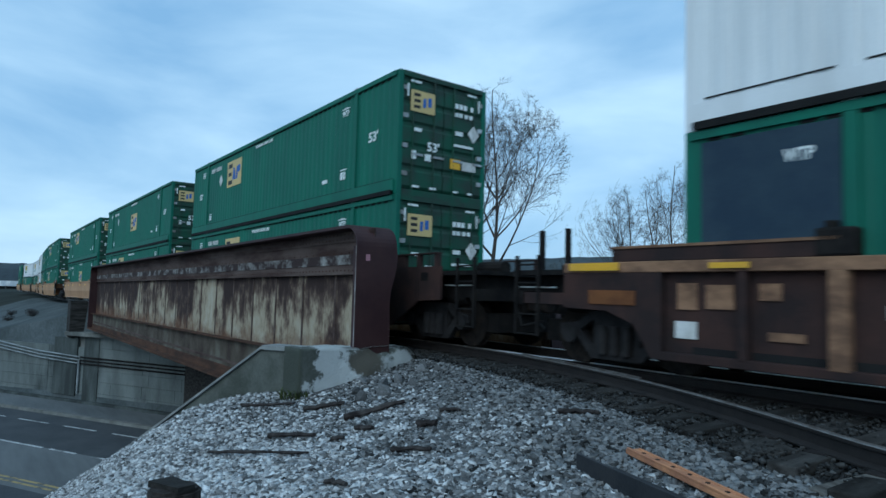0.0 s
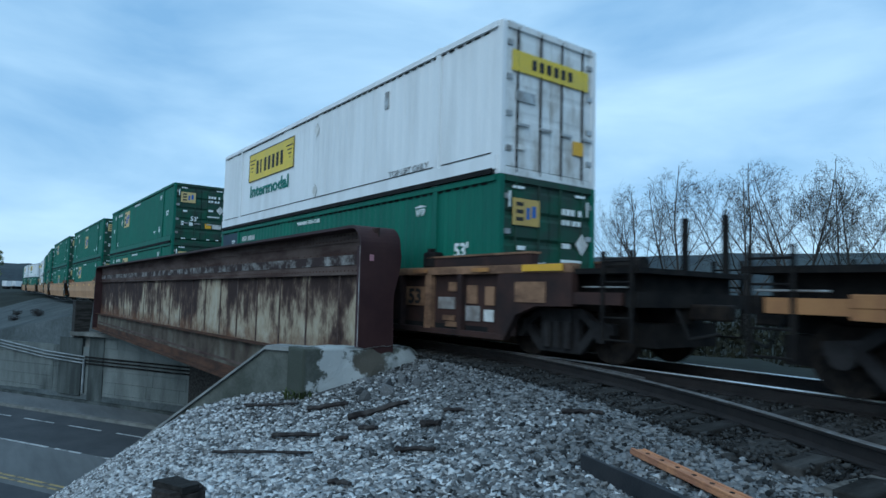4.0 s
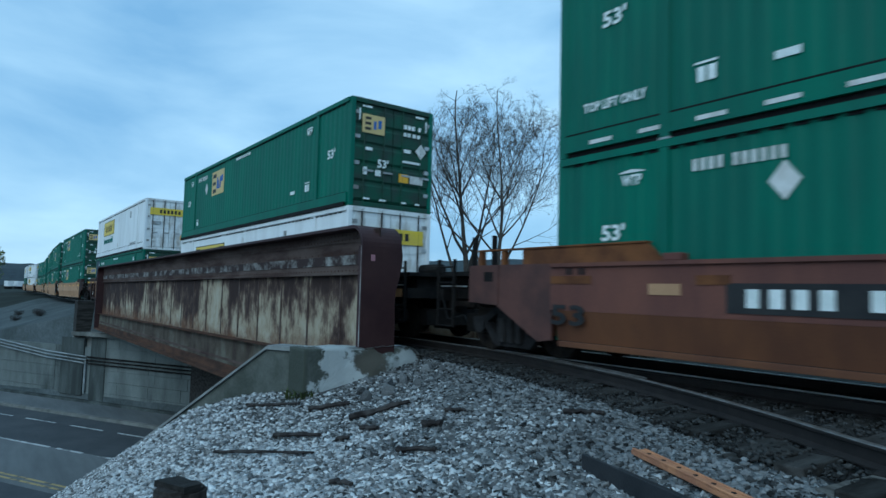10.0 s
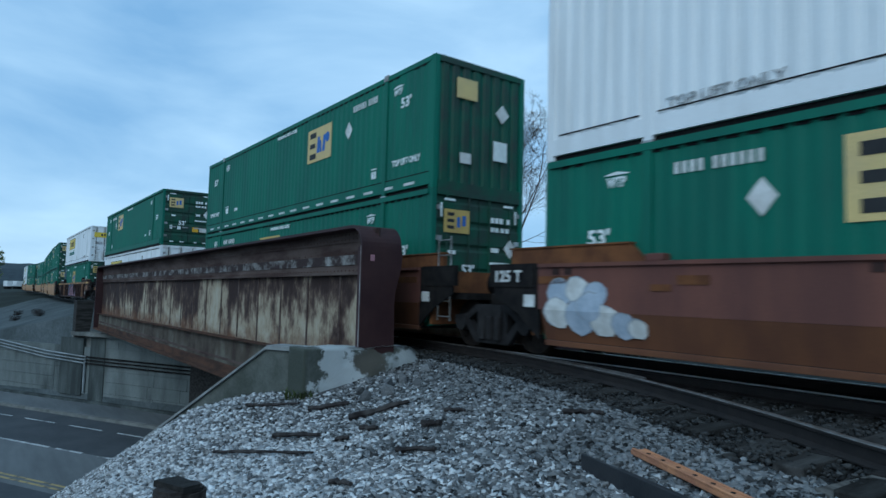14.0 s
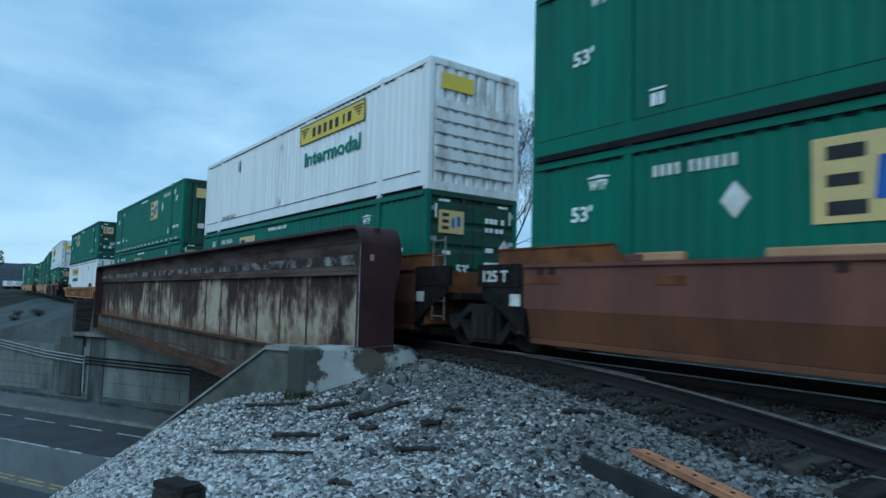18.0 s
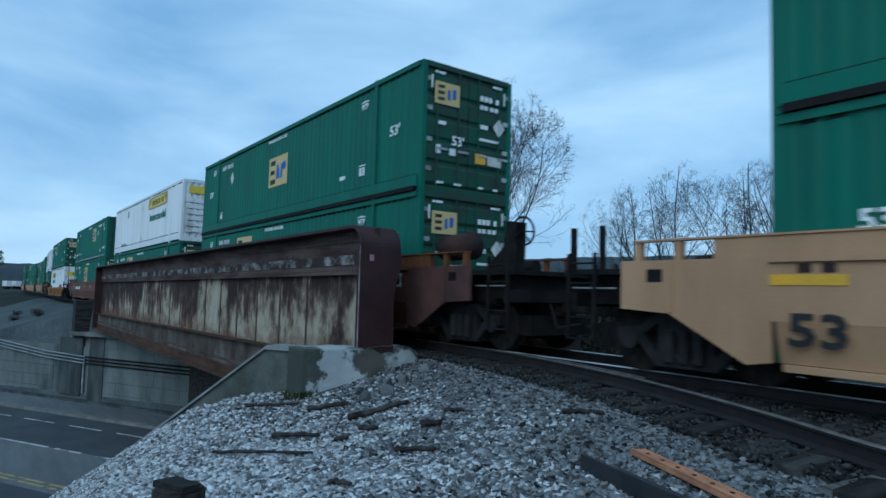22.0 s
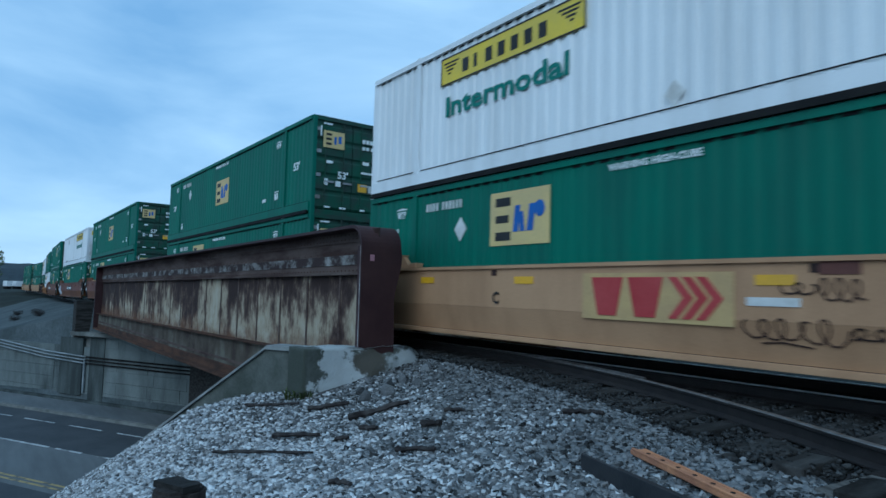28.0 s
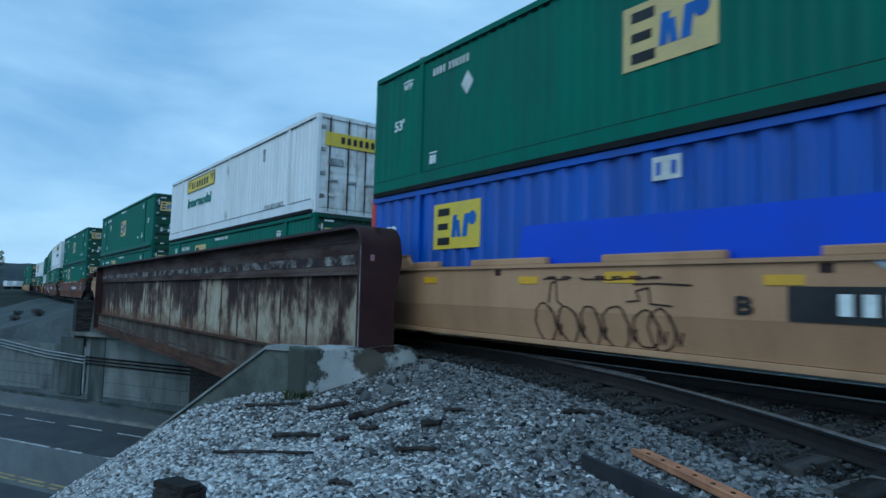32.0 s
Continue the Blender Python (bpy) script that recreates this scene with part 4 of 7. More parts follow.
def face(bm, s, x0, x1, z0, z1, lift=0.006):
    """A thin painted patch on the long side s of a container, or on a car side."""
    y = s * (HW + 0.004)
    box(bm, x0, x1, min(y, y + s * lift), max(y, y + s * lift), z0, z1)
    return bm


def diamond(bm, s, x, z, r, lift=0.008):
    y = s * (HW + 0.004)
    return slab(bm, [(x - r * 0.8, z), (x, z - r), (x + r * 0.8, z), (x, z + r)], min(y, y + s * lift), max(y, y + s * lift))


def words(text, size, material, parent, x0, x1, z, s, label="", name="lettering"):
    y = s * (HW + 0.012)
    return writing(text, size, material, parent, x0 if s < 0 else x1, y, z, 0 if s < 0 else 180, label, name, x1 - x0)


def shield(c, s, x0, z0, w, h, panel, name="logo_panel"):
    """The carrier's panel: a coloured field with plain dark and blue shapes."""
    p = part(name, face(B(), s, x0, x0 + w, z0, z0 + h, 0.008), panel, c, "square coloured carrier panel with dark and blue shapes")
    def X(a, b):
        return (x0 + a * w, x0 + b * w) if s < 0 else (x0 + (1 - b) * w, x0 + (1 - a) * w)
    y = s * (HW + 0.013)
    ya, yb = min(y, y + s * 0.006), max(y, y + s * 0.006)
    for lo, hi, end in ((0.09, 0.25, 0.37), (0.42, 0.56, 0.33), (0.73, 0.89, 0.36)):
        q = X(0.10, end)
        part("shape", slab(B(), [(q[0], z0 + lo * h), (q[1], z0 + lo * h), (q[1], z0 + hi * h), (q[0], z0 + hi * h)], ya, yb), M["mark_black"], p, "black level bar")
    for a, b, lo, hi, lean in ((0.41, 0.50, 0.24, 0.72, 0.03), (0.53, 0.61, 0.24, 0.60, -0.03), (0.64, 0.74, 0.24, 0.72, 0.04)):
        q, r = X(a, b), X(a + lean, b + lean)
        part("shape", slab(B(), [(q[0], z0 + lo * h), (q[1], z0 + lo * h), (r[1], z0 + hi * h), (r[0], z0 + hi * h)], ya, yb), M["mark_blue"], p, "blue slanted bar")
    q = X(0.77, 0.92)
    mx, rx = (q[0] + q[1]) / 2, (q[1] - q[0]) * 0.55
    part("shape", slab(B(), [(mx + rx * math.cos(k), z0 + 0.62 * h + 0.15 * h * math.sin(k)) for k in (i * 0.5236 for i in range(12))], ya, yb), M["mark_blue"], p, "blue disc")
    return p


def shell(name, label, paint, end_paint, fold, rib, posts=True):
    """The bare box: folded sides, rails, posts, front wall, roof and a pair of doors at the plus-x end."""
    c = thing(name, label, "shipping container", "containers on the train")
    k = M[paint]
    part("body", box(B(), -HL + 0.05, HL - 0.12, -HW + 0.06, HW - 0.06, 0.06, CH - 0.03), M[paint], c)
    part("roof", box(B(), -HL + 0.02, HL - 0.02, -HW + 0.02, HW - 0.02, CH - 0.03, CH - 0.012), k, c)
    for s in (-1, 1):
        part("side_panel", corrugated(-HL + 0.14, HL - 0.14, 0.27, CH - 0.12, s * HW, fold, rib, s), k, c)
        part("top_rail", box(B(), -HL + 0.1, HL - 0.1, s * HW - 0.045, s * HW + 0.012, CH - 0.125, CH - 0.015), k, c)
        part("bottom_rail", box(B(), -HL + 0.1, HL - 0.1, s * HW - 0.05, s * HW + 0.014, 0.085, 0.345), k, c)
        # Black strip colours in the shaded gap between stacked containers.
        part("gap_strip", box(B(), -HL + 0.16, HL - 0.16, s * HW - 0.09, s * HW - 0.05, 0.0, 0.10), M["seal"], c, "black strip for the shade under the bottom rail")
        if paint != "white":
            part("rail_seam", box(B(), -HL + 0.16, HL - 0.16, min(s * HW, s * (HW + 0.017)), max(s * HW, s * (HW + 0.017)), 0.348, 0.370), M["seal"], c, "dark seam above the bottom rail")
        for x in (-HL + 0.08, HL - 0.08):
            part("corner_post", box(B(), x - 0.08, x + 0.08, s * HW - 0.12 if s > 0 else -HW - 0.008, HW + 0.008 if s > 0 else -HW + 0.12, 0, CH, 0.012), k, c)
        for x in (-6.1, 6.1):
            post = part("lifting_post", box(B(), x - 0.075, x + 0.075, s * HW - 0.04, s * HW + 0.03, 0.0, CH, 0.01), k, c)
            part("casting", box(B(), x - 0.09, x + 0.09, s * HW - 0.04, s * HW + 0.04, CH - 0.13, CH + 0.02, 0.01), M["steel"] if paint == "green" else k, post, "steel corner casting")
    # front wall
    prof = [(-HL + 0.10, HW - 0.13), (-HL + 0.10, -HW + 0.13)]
    for i in range(8):
        y = -HW + 0.13 + i * 0.29
        prof += [(-HL + 0.05, y + 0.02), (-HL + 0.015, y + 0.06), (-HL + 0.015, y + 0.20), (-HL + 0.05, y + 0.24)]
    bm = slab(B(), prof, 0.18, CH - 0.14, "z")
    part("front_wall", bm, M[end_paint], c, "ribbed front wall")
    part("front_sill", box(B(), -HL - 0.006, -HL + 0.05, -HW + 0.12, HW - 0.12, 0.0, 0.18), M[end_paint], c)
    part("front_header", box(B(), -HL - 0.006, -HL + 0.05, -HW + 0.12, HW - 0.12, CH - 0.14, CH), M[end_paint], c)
    # doors
    for s in (-1, 1):
        bm = B()
        y0, y1 = (0.012, HW - 0.12) if s > 0 else (-HW + 0.12, -0.012)
        prof = [(HL - 0.12, CH - 0.12), (HL - 0.12, 0.14)]
        deep = 0.055 if paint == "green" else 0.030
        for i in range(5):
            z = 0.20 + i * 0.51
            prof += [(HL - deep, z - 0.03), (HL - 0.022, z + 0.03), (HL - 0.022, z + 0.36), (HL - deep, z + 0.42)]
        slab(bm, prof + [(HL - deep, CH - 0.12)], y0, y1)
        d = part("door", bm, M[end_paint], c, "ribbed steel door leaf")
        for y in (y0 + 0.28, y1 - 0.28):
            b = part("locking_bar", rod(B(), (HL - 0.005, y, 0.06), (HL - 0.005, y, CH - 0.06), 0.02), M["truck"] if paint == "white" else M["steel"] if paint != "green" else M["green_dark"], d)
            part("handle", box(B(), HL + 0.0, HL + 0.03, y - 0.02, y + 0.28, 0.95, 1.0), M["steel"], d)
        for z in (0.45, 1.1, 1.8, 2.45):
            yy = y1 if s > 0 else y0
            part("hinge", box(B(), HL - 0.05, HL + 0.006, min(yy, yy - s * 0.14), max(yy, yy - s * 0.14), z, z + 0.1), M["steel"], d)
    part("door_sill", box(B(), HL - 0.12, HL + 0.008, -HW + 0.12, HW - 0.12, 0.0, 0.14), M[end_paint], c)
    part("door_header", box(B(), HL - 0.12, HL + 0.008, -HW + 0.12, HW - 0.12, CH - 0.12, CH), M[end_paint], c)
    return c


def end_patch(c, name, y0, y1, z0, z1, material, label="", front=False, proud=0.012):
    x = (-HL - 0.012 - proud) if front else HL + 0.002
    return part(name, box(B(), x, x + proud, y0, y1, z0, z1), M[material], c, label)


def green_container(logo_x, logo_z, tan="tan_panel", dashes=False, patch=False, size_z=1.40):
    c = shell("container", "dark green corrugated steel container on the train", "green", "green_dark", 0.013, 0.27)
    for s in (-1, 1):
        shield(c, s, logo_x, logo_z, 1.5 if tan == "tan_panel" else 1.72, 0.96 if tan == "tan_panel" else 1.2, M[tan])
        part("diamond_sign", diamond(B(), s, -3.1 if patch else -4.25 if dashes else -4.5, 2.12 if tan == "ochre_panel" and not patch else 1.95, 0.24), M["sticker"], c, "white diamond placard")
        words("53'", 0.33 if not patch else 0.38, M["mark"], c, 6.76, 7.2, size_z, s, "white size mark")
        if not patch:
            words("53'", 0.32, M["mark"], c, -7.18, -6.76, size_z + 0.06, s, "white size mark")
        words("WARNING HIGH-CUBE", 0.14, M["mark"], c, -0.9, 0.62, 2.58, s, "white warning lettering")
        part("fleet_mark", code(B(), -5.7, -4.45, 2.38, 2.54, (4, 6), min(s * (HW + .004), s * (HW + .012)), max(s * (HW + .004), s * (HW + .012))), M["sticker"], c, "white unreadable fleet marks")
        ya, yb = min(s * (HW + .004), s * (HW + .012)), max(s * (HW + .004), s * (HW + .012))
        for xm, w, z0, z1 in ((-5.72, 0.09, 0.5, 0.68), (-5.60, 0.09, 0.5, 0.68), (-5.74, 0.26, 0.72, 0.75), (5.35, 0.11, 0.66, 0.86), (5.50, 0.11, 0.66, 0.86), (5.33, 0.32, 0.90, 0.93), (4.3, 0.3, 0.68, 0.78)):
            part("handling_mark", box(B(), xm, xm + w, ya, yb, z0, z1), M["mark"], c, "small white handling mark")
        for xm in (-6.85, 5.34):
            words("WTP", 0.21, M["mark"], c, xm + 0.04, xm + 0.38, 2.32, s, "white handling lettering")
            part("lift_arrow", slab(B(), [(xm, 2.50), (xm + 0.42, 2.50), (xm + 0.42, 2.515), (xm + 0.21, 2.55), (xm, 2.515)], min(s * (HW + .004), s * (HW + .012)), max(s * (HW + .004), s * (HW + .012))), M["mark"], c, "small white arrow head")
        part("notch_strip", bars(B(), -HL + 0.3, HL - 0.3, CH - 0.165, CH - 0.125, 56, min(s * (HW - 0.005), s * (HW + 0.008)), max(s * (HW - 0.005), s * (HW + 0.008)), 2), M["seal"], c, "dark notches under the top rail")
        if dashes:
            bm = B()
            for i in range(17):
                x = -7.4 + i * 0.9
                box(bm, x, x + 0.42, min(s * (HW + .014), s * (HW + .024)), max(s * (HW + .014), s * (HW + .024)), 0.15, 0.21)
            part("reflective_tape", bm, M["sticker"], c, "white reflective tape dashes")
            words("TOP LIFT ONLY", 0.2, M["mark"], c, -7.6, -6.45, 0.66, s, "white handling lettering")
            words("TOP LIFT ONLY", 0.2, M["mark"], c, 6.4, 7.55, 0.66, s, "white handling lettering")
        if patch:
            part("repair_patch", face(B(), s, -7.84, -6.2, 0.3, 2.72, 0.01), M["navy"], c, "dark blue painted repair patch")
    p = end_patch(c, "logo_panel", -0.98, -0.30, 1.98, 2.48, tan, "tan carrier panel on the door")
    for zb in (2.06, 2.20, 2.34):
        part("shape", box(B(), HL + 0.014, HL + 0.02, -0.9, -0.72, zb, zb + 0.07), M["mark_black"], p)
    part("shape", box(B(), HL + 0.014, HL + 0.02, -0.64, -0.56, 2.1, 2.32), M["mark_blue"], p)
    part("shape", box(B(), HL + 0.014, HL + 0.02, -0.50, -0.40, 2.14, 2.36), M["mark_blue"], p)
    for y0, y1, z0, z1 in ((0.32, 0.42, 2.28, 2.40), (0.45, 0.55, 2.28, 2.40), (0.58, 0.68, 2.28, 2.40), (0.8, 0.88, 2.28, 2.40), (0.32, 0.42, 2.08, 2.18), (0.45, 0.55, 2.08, 2.18), (0.62, 0.72, 2.08, 2.18), (0.76, 0.86, 2.08, 2.18), (-0.86, -0.66, 1.52, 1.60), (-0.92, -0.80, 0.86, 1.06), (-0.55, -0.38, 0.86, 1.02), (0.34, 0.56, 1.62, 1.72), (0.3, 0.9, 1.34, 1.40), (-0.98, -0.70, 2.66, 2.71), (0.70, 0.98, 2.66, 2.71), (-1.08, -1.04, 2.3, 2.6), (1.04, 1.08, 2.3, 2.6), (-0.9, -0.7, 0.20, 0.25), (-0.4, -0.2, 0.20, 0.25), (0.3, 0.45, 0.20, 0.25), (0.75, 0.9, 0.20, 0.25)):
        part("door_mark", box(B(), HL + 0.002, HL + 0.012, y0, y1, z0, z1), M["mark"], c, "white unreadable door mark")
    end_patch(c, "placard", 0.20, 0.50, 0.78, 1.02, "reflect", "yellow door label")
    end_patch(c, "placard", 0.56, 0.98, 0.78, 1.0, "sticker", "pale door label")
    bm = slab(B(), [(0.72, 1.72), (0.90, 1.50), (1.08, 1.72), (0.90, 1.94)], HL + 0.002, HL + 0.014, "x")
    part("diamond_sign", bm, M["sticker"], c, "white diamond placard")
    writing("53'", 0.3, M["mark"], c, HL + 0.018, -0.50, 1.10, 90, "white size mark")
    # front wall marks
    bm = slab(B(), [(-0.8, 1.9), (-0.6, 1.68), (-0.4, 1.9), (-0.6, 2.12)], -HL - 0.02, -HL - 0.006, "x")
    part("diamond_sign", bm, M["sticker"], c, "white diamond placard")
    end_patch(c, "logo_panel", 0.15, 0.72, 2.05, 2.5, tan, "tan carrier panel on the front wall", True)
    end_patch(c, "placard", 0.3, 0.6, 0.62, 0.85, "sticker", "pale front label", True)
    end_patch(c, "placard", -0.75, -0.35, 0.8, 1.25, "mark", "white front lettering block", True)
    return c


def white_container(fold, rib, panel_z, panel_h, word_z, shift=0.0):
    c = shell("container", "white intermodal container with a yellow panel", "white", "white_dirty", fold, rib)
    for s in (-1, 1):
        x0, x1 = -5.28 + shift, -1.38 + shift * 1.6
        p = part("name_panel", face(B(), s, x0, x1, panel_z, panel_z + panel_h, 0.008), M["yellow_panel"], c, "yellow name panel with plain black bars")
        y = s * (HW + 0.013)
        ya, yb = min(y, y + s * 0.006), max(y, y + s * 0.006)
        bm = B()
        for a, b, lo, hi in ((x0, x1, 0, 0.03), (x0, x1, panel_h - 0.03, panel_h), (x0, x0 + 0.03, 0, panel_h), (x1 - 0.03, x1, 0, panel_h)):
            box(bm, a, b, ya, yb, panel_z + lo, panel_z + hi)
        part("border", bm, M["mark_black"], p)
        bm = B()
        for i in range(7):
            x = x0 + 0.72 + i * 0.355
            box(bm, x, x + (0.10 if i in (1,) else 0.19), ya, yb, panel_z + 0.24 * panel_h, panel_z + 0.70 * panel_h)
        part("name_bar", bm, M["mark_black"], p, "black bars")
        bm = B()
        for i in range(4):
            w = 0.5 - 0.09 * i
            z = panel_z + panel_h * (0.74 - 0.13 * i)
            box(bm, x0 + 0.1 + 0.05 * i, x0 + 0.1 + w, ya, yb, z, z + 0.035)
            box(bm, x1 - 0.1 - w, x1 - 0.1 - 0.05 * i, ya, yb, z, z + 0.035)
        part("wing_bar", bm, M["mark_black"], p)
        words("Intermodal", 0.56, M["mark_green"], c, -5.12 + shift, -1.72 + shift, word_z, s, "dark green lettering")
        words("TOP LIFT ONLY", 0.2, M["steel"], c, 4.2, 5.8, 0.42, s, "grey handling lettering")
        for z in (2.35, 0.6):
            part("handling_mark", diamond(B(), s, 0.2, z, 0.2), M["sticker"], c, "faint pale handling mark")
        part("notch_strip", bars(B(), -HL + 0.3, HL - 0.3, CH - 0.17, CH - 0.14, 56, min(s * HW, s * (HW + 0.01)), max(s * HW, s * (HW + 0.01)), 2), M["seal"], c, "dark notches under the top rail")
        part("scuff_line", bars(B(), -5.7, 3.4, 0.30, 0.315, 9, min(s * HW, s * (HW + 0.008)), max(s * HW, s * (HW + 0.008)), 12), M["seal"], c, "dark scuff line")
        for xa, xb in ((-7.8, -6.25), (-5.95, 5.95), (6.25, 7.8)):
            part("seam", box(B(), xa, xb, min(s * HW, s * (HW + 0.016)), max(s * HW, s * (HW + 0.016)), 0.40, 0.418), M["seal"], c, "dark seam above the bottom rail")
        part("vent", box(B(), 3.95, 4.1, min(s * HW, s * (HW + 0.03)), max(s * HW, s * (HW + 0.03)), 2.1, 2.5), M["steel"], c, "small grey side vent")
    p = end_patch(c, "name_panel", -1.05, 1.05, 1.98, 2.38, "yellow_panel", "yellow door panel with plain black bars")
    bm = B()
    for i in range(6):
        y = -0.55 + i * 0.2
        box(bm, HL + 0.014, HL + 0.02, y, y + 0.12, 2.08, 2.28)
    part("name_bar", bm, M["mark_black"], p)
    end_patch(c, "data_plate", -0.95, -0.45, 1.42, 1.62, "steel", "grey door data plate")
    end_patch(c, "placard", 0.62, 0.92, 0.62, 0.9, "reflect", "yellow door label")
    end_patch(c, "placard", -0.9, -0.7, 0.5, 0.6, "sticker")
    end_patch(c, "name_panel", 0.1, 1.0, 2.25, 2.6, "yellow_panel", "yellow panel on the front wall", True)
    for i in range(6):
        part("rub_strip", box(B(), -HL - 0.03, -HL + 0.014, -1.12, 1.12, 0.42 + i * 0.28, 0.62 + i * 0.28), M["white_dirty"], c, "horizontal rub strip")
    return c


def blue_container():
    c = shell("container", "bright blue corrugated container with red corner posts and repainted patch", "blue", "blue", 0.055, 0.42)
    for s in (-1, 1):
        shield(c, s, -5.5, 1.58, 1.5, 0.92, M["yellow_panel"])
        part("paint_patch", slab(B(), [(-3.1, 0.3), (HL - 0.3, 0.3), (HL - 0.3, 1.85), (-2.85, 1.88)], min(s * (HW + .003), s * (HW + .012)), max(s * (HW + .003), s * (HW + .012))), M["blue_new"], c, "freshly painted blue patch")
        part("data_box", face(B(), s, -0.25, 0.2, 2.33, 2.66), M["sticker"], c, "white data box")
        part("data_bar", bars(B(), -0.2, 0.16, 2.4, 2.58, 3, min(s * (HW + .012), s * (HW + .02)), max(s * (HW + .012), s * (HW + .02)), 4), M["blue"], c)
        words("53", 0.5, M["mark"], c, -7.42, -6.96, 1.82, s, "white size mark")
        part("placard", face(B(), s, -7.42, -6.95, 1.46, 1.74), M["sticker"], c, "white side label")
        part("red_post", box(B(), -HL - 0.012, -HL + 0.17, s * HW - 0.13 if s > 0 else -HW - 0.016, HW + 0.016 if s > 0 else -HW + 0.13, 0, CH + 0.002), M["red"], c, "red painted corner post")
    return c


# ---- well cars ----
SIDE = 1.505
WHEELSETS = []


def wheelset_mesh():
    bm = B()
    for s in (-1, 1):
        for r0, r1, a, b in ((0.46, 0.46, 0.70, 0.82), (0.49, 0.485, 0.68, 0.70)):
            bmesh.ops.create_cone(bm, cap_ends=True, segments=28, radius1=r0, radius2=r1, depth=b - a, matrix=Matrix.Translation((0, s * (a + b) / 2, 0)) @ Matrix.Rotation(radians(90), 4, "X"))
        for k in range(5):
            a = 2 * math.pi * k / 5
            box(bm, 0.26 * math.cos(a) - 0.05, 0.26 * math.cos(a) + 0.05, min(s * 0.81, s * 0.835), max(s * 0.81, s * 0.835), 0.26 * math.sin(a) - 0.05, 0.26 * math.sin(a) + 0.05)
        rod(bm, (0, s * 0.8, 0), (0, s * 1.02, 0), 0.10, n=12)
    rod(bm, (0, -0.7, 0), (0, 0.7, 0), 0.09, n=10)
    return mesh_of("wheelset", bm, M["wheel"])


WHEEL_MESH = wheelset_mesh()
R_WHEEL = 0.46


def truck_frame_mesh():
    bm = B()
    for s in (-1, 1):
        ya, yb = (0.94, 1.08) if s > 0 else (-1.08, -0.94)
        slab(bm, [(-1.10, 0.62), (-0.72, 0.66), (-0.46, 0.84), (0.46, 0.84), (0.72, 0.66), (1.10, 0.62), (1.10, 0.46), (0.70, 0.52), (0.44, 0.70), (-0.44, 0.70), (-0.70, 0.52), (-1.10, 0.46)], ya, yb)
        slab(bm, [(-0.80, 0.50), (-0.66, 0.54), (-0.36, 0.24), (0.36, 0.24), (0.66, 0.54), (0.80, 0.50), (0.46, 0.12), (-0.46, 0.12)], ya, yb)
        for x in (-0.36, 0.36):
            box(bm, x - 0.06, x + 0.06, ya + 0.01, yb - 0.01, 0.2, 0.74)
        for x in (-0.89, 0.89):
            rod(bm, (x, ya - 0.03, 0.47), (x, yb + 0.03, 0.47), 0.15, n=12)
        for x in (-0.22, 0.0, 0.22):
            rod(bm, (x, s * 1.10, 0.2), (x, s * 1.10, 0.62), 0.085, n=8)
    box(bm, -0.28, 0.28, -1.1, 1.1, 0.55, 0.82)
    return mesh_of("truck_frame", bm, M["truck"])


TRUCK_MESH = truck_frame_mesh()


def truck(car, x, light=False):
    f = part("truck_frame", TRUCK_MESH, None, car, "dark cast steel truck frame", m=pose(x, 0, 0))
    for dx in (-0.89, 0.89):
        w = part("wheelset", WHEEL_MESH, None, f, "worn steel wheelset", m=pose(dx, 0, R_WHEEL))
        WHEELSETS.append((w, dx))


def ladder(car, x, z0, z1, s, material="steel"):
    bm = B()
    y = s * 1.47
    for dx in (-0.2, 0.2):
        box(bm, x + dx - 0.012, x + dx + 0.012, y - 0.012, y + 0.012, z0, z1)
    z = z0 + 0.08
    while z < z1:
        rod(bm, (x - 0.2, y, z), (x + 0.2, y, z), 0.012, n=6)
        z += 0.3
    part("ladder", bm, M[material], car, "worn steel end ladder")


def strokes(lines, width, y0, y1):
    """Sprayed lines: flat ribbons through points (x, z)."""
    bm = B()
    for pts in lines:
        for (xa, za), (xb, zb) in zip(pts, pts[1:]):
            d = Vector((xb - xa, zb - za))
            if d.length < 1e-4:
                continue
            n = Vector((-d.y, d.x)).normalized() * width / 2
            e = d.normalized() * width * 0.35
            slab(bm, [(xa - e.x + n.x, za - e.y + n.y), (xb + e.x + n.x, zb + e.y + n.y), (xb + e.x - n.x, zb + e.y - n.y), (xa - e.x - n.x, za - e.y - n.y)], y0, y1)
    return bm


def loops(x0, x1, z, r, n, seed, flat=1.0):
    rng = random.Random(seed)
    out, x = [], x0
    while x < x1:
        # a run of connected handwriting-like loops, lifted now and then
        line, k = [], rng.randint(2, 4)
        tall, wide, ph = r * rng.uniform(0.5, 1.25), (x1 - x0) / n, rng.uniform(0, 6.28)
        for i in range(k * 9):
            a = ph + i / 9 * 6.2832
            tall += r * rng.uniform(-0.09, 0.09)
            line.append((x + wide * (i / 9 * 0.8 + 0.42 * math.cos(a)), z + flat * max(tall, 0.3 * r) * math.sin(a) + rng.uniform(-0.01, 0.01)))
        out.append(line)
        x += wide * k * rng.uniform(0.85, 1.2)
        if rng.random() < 0.5:
            out.append([(x - 2 * wide, z - r * 1.1), (x - wide, z - r * 0.95), (x + 0.3 * wide, z - r * 1.2)])
    return out


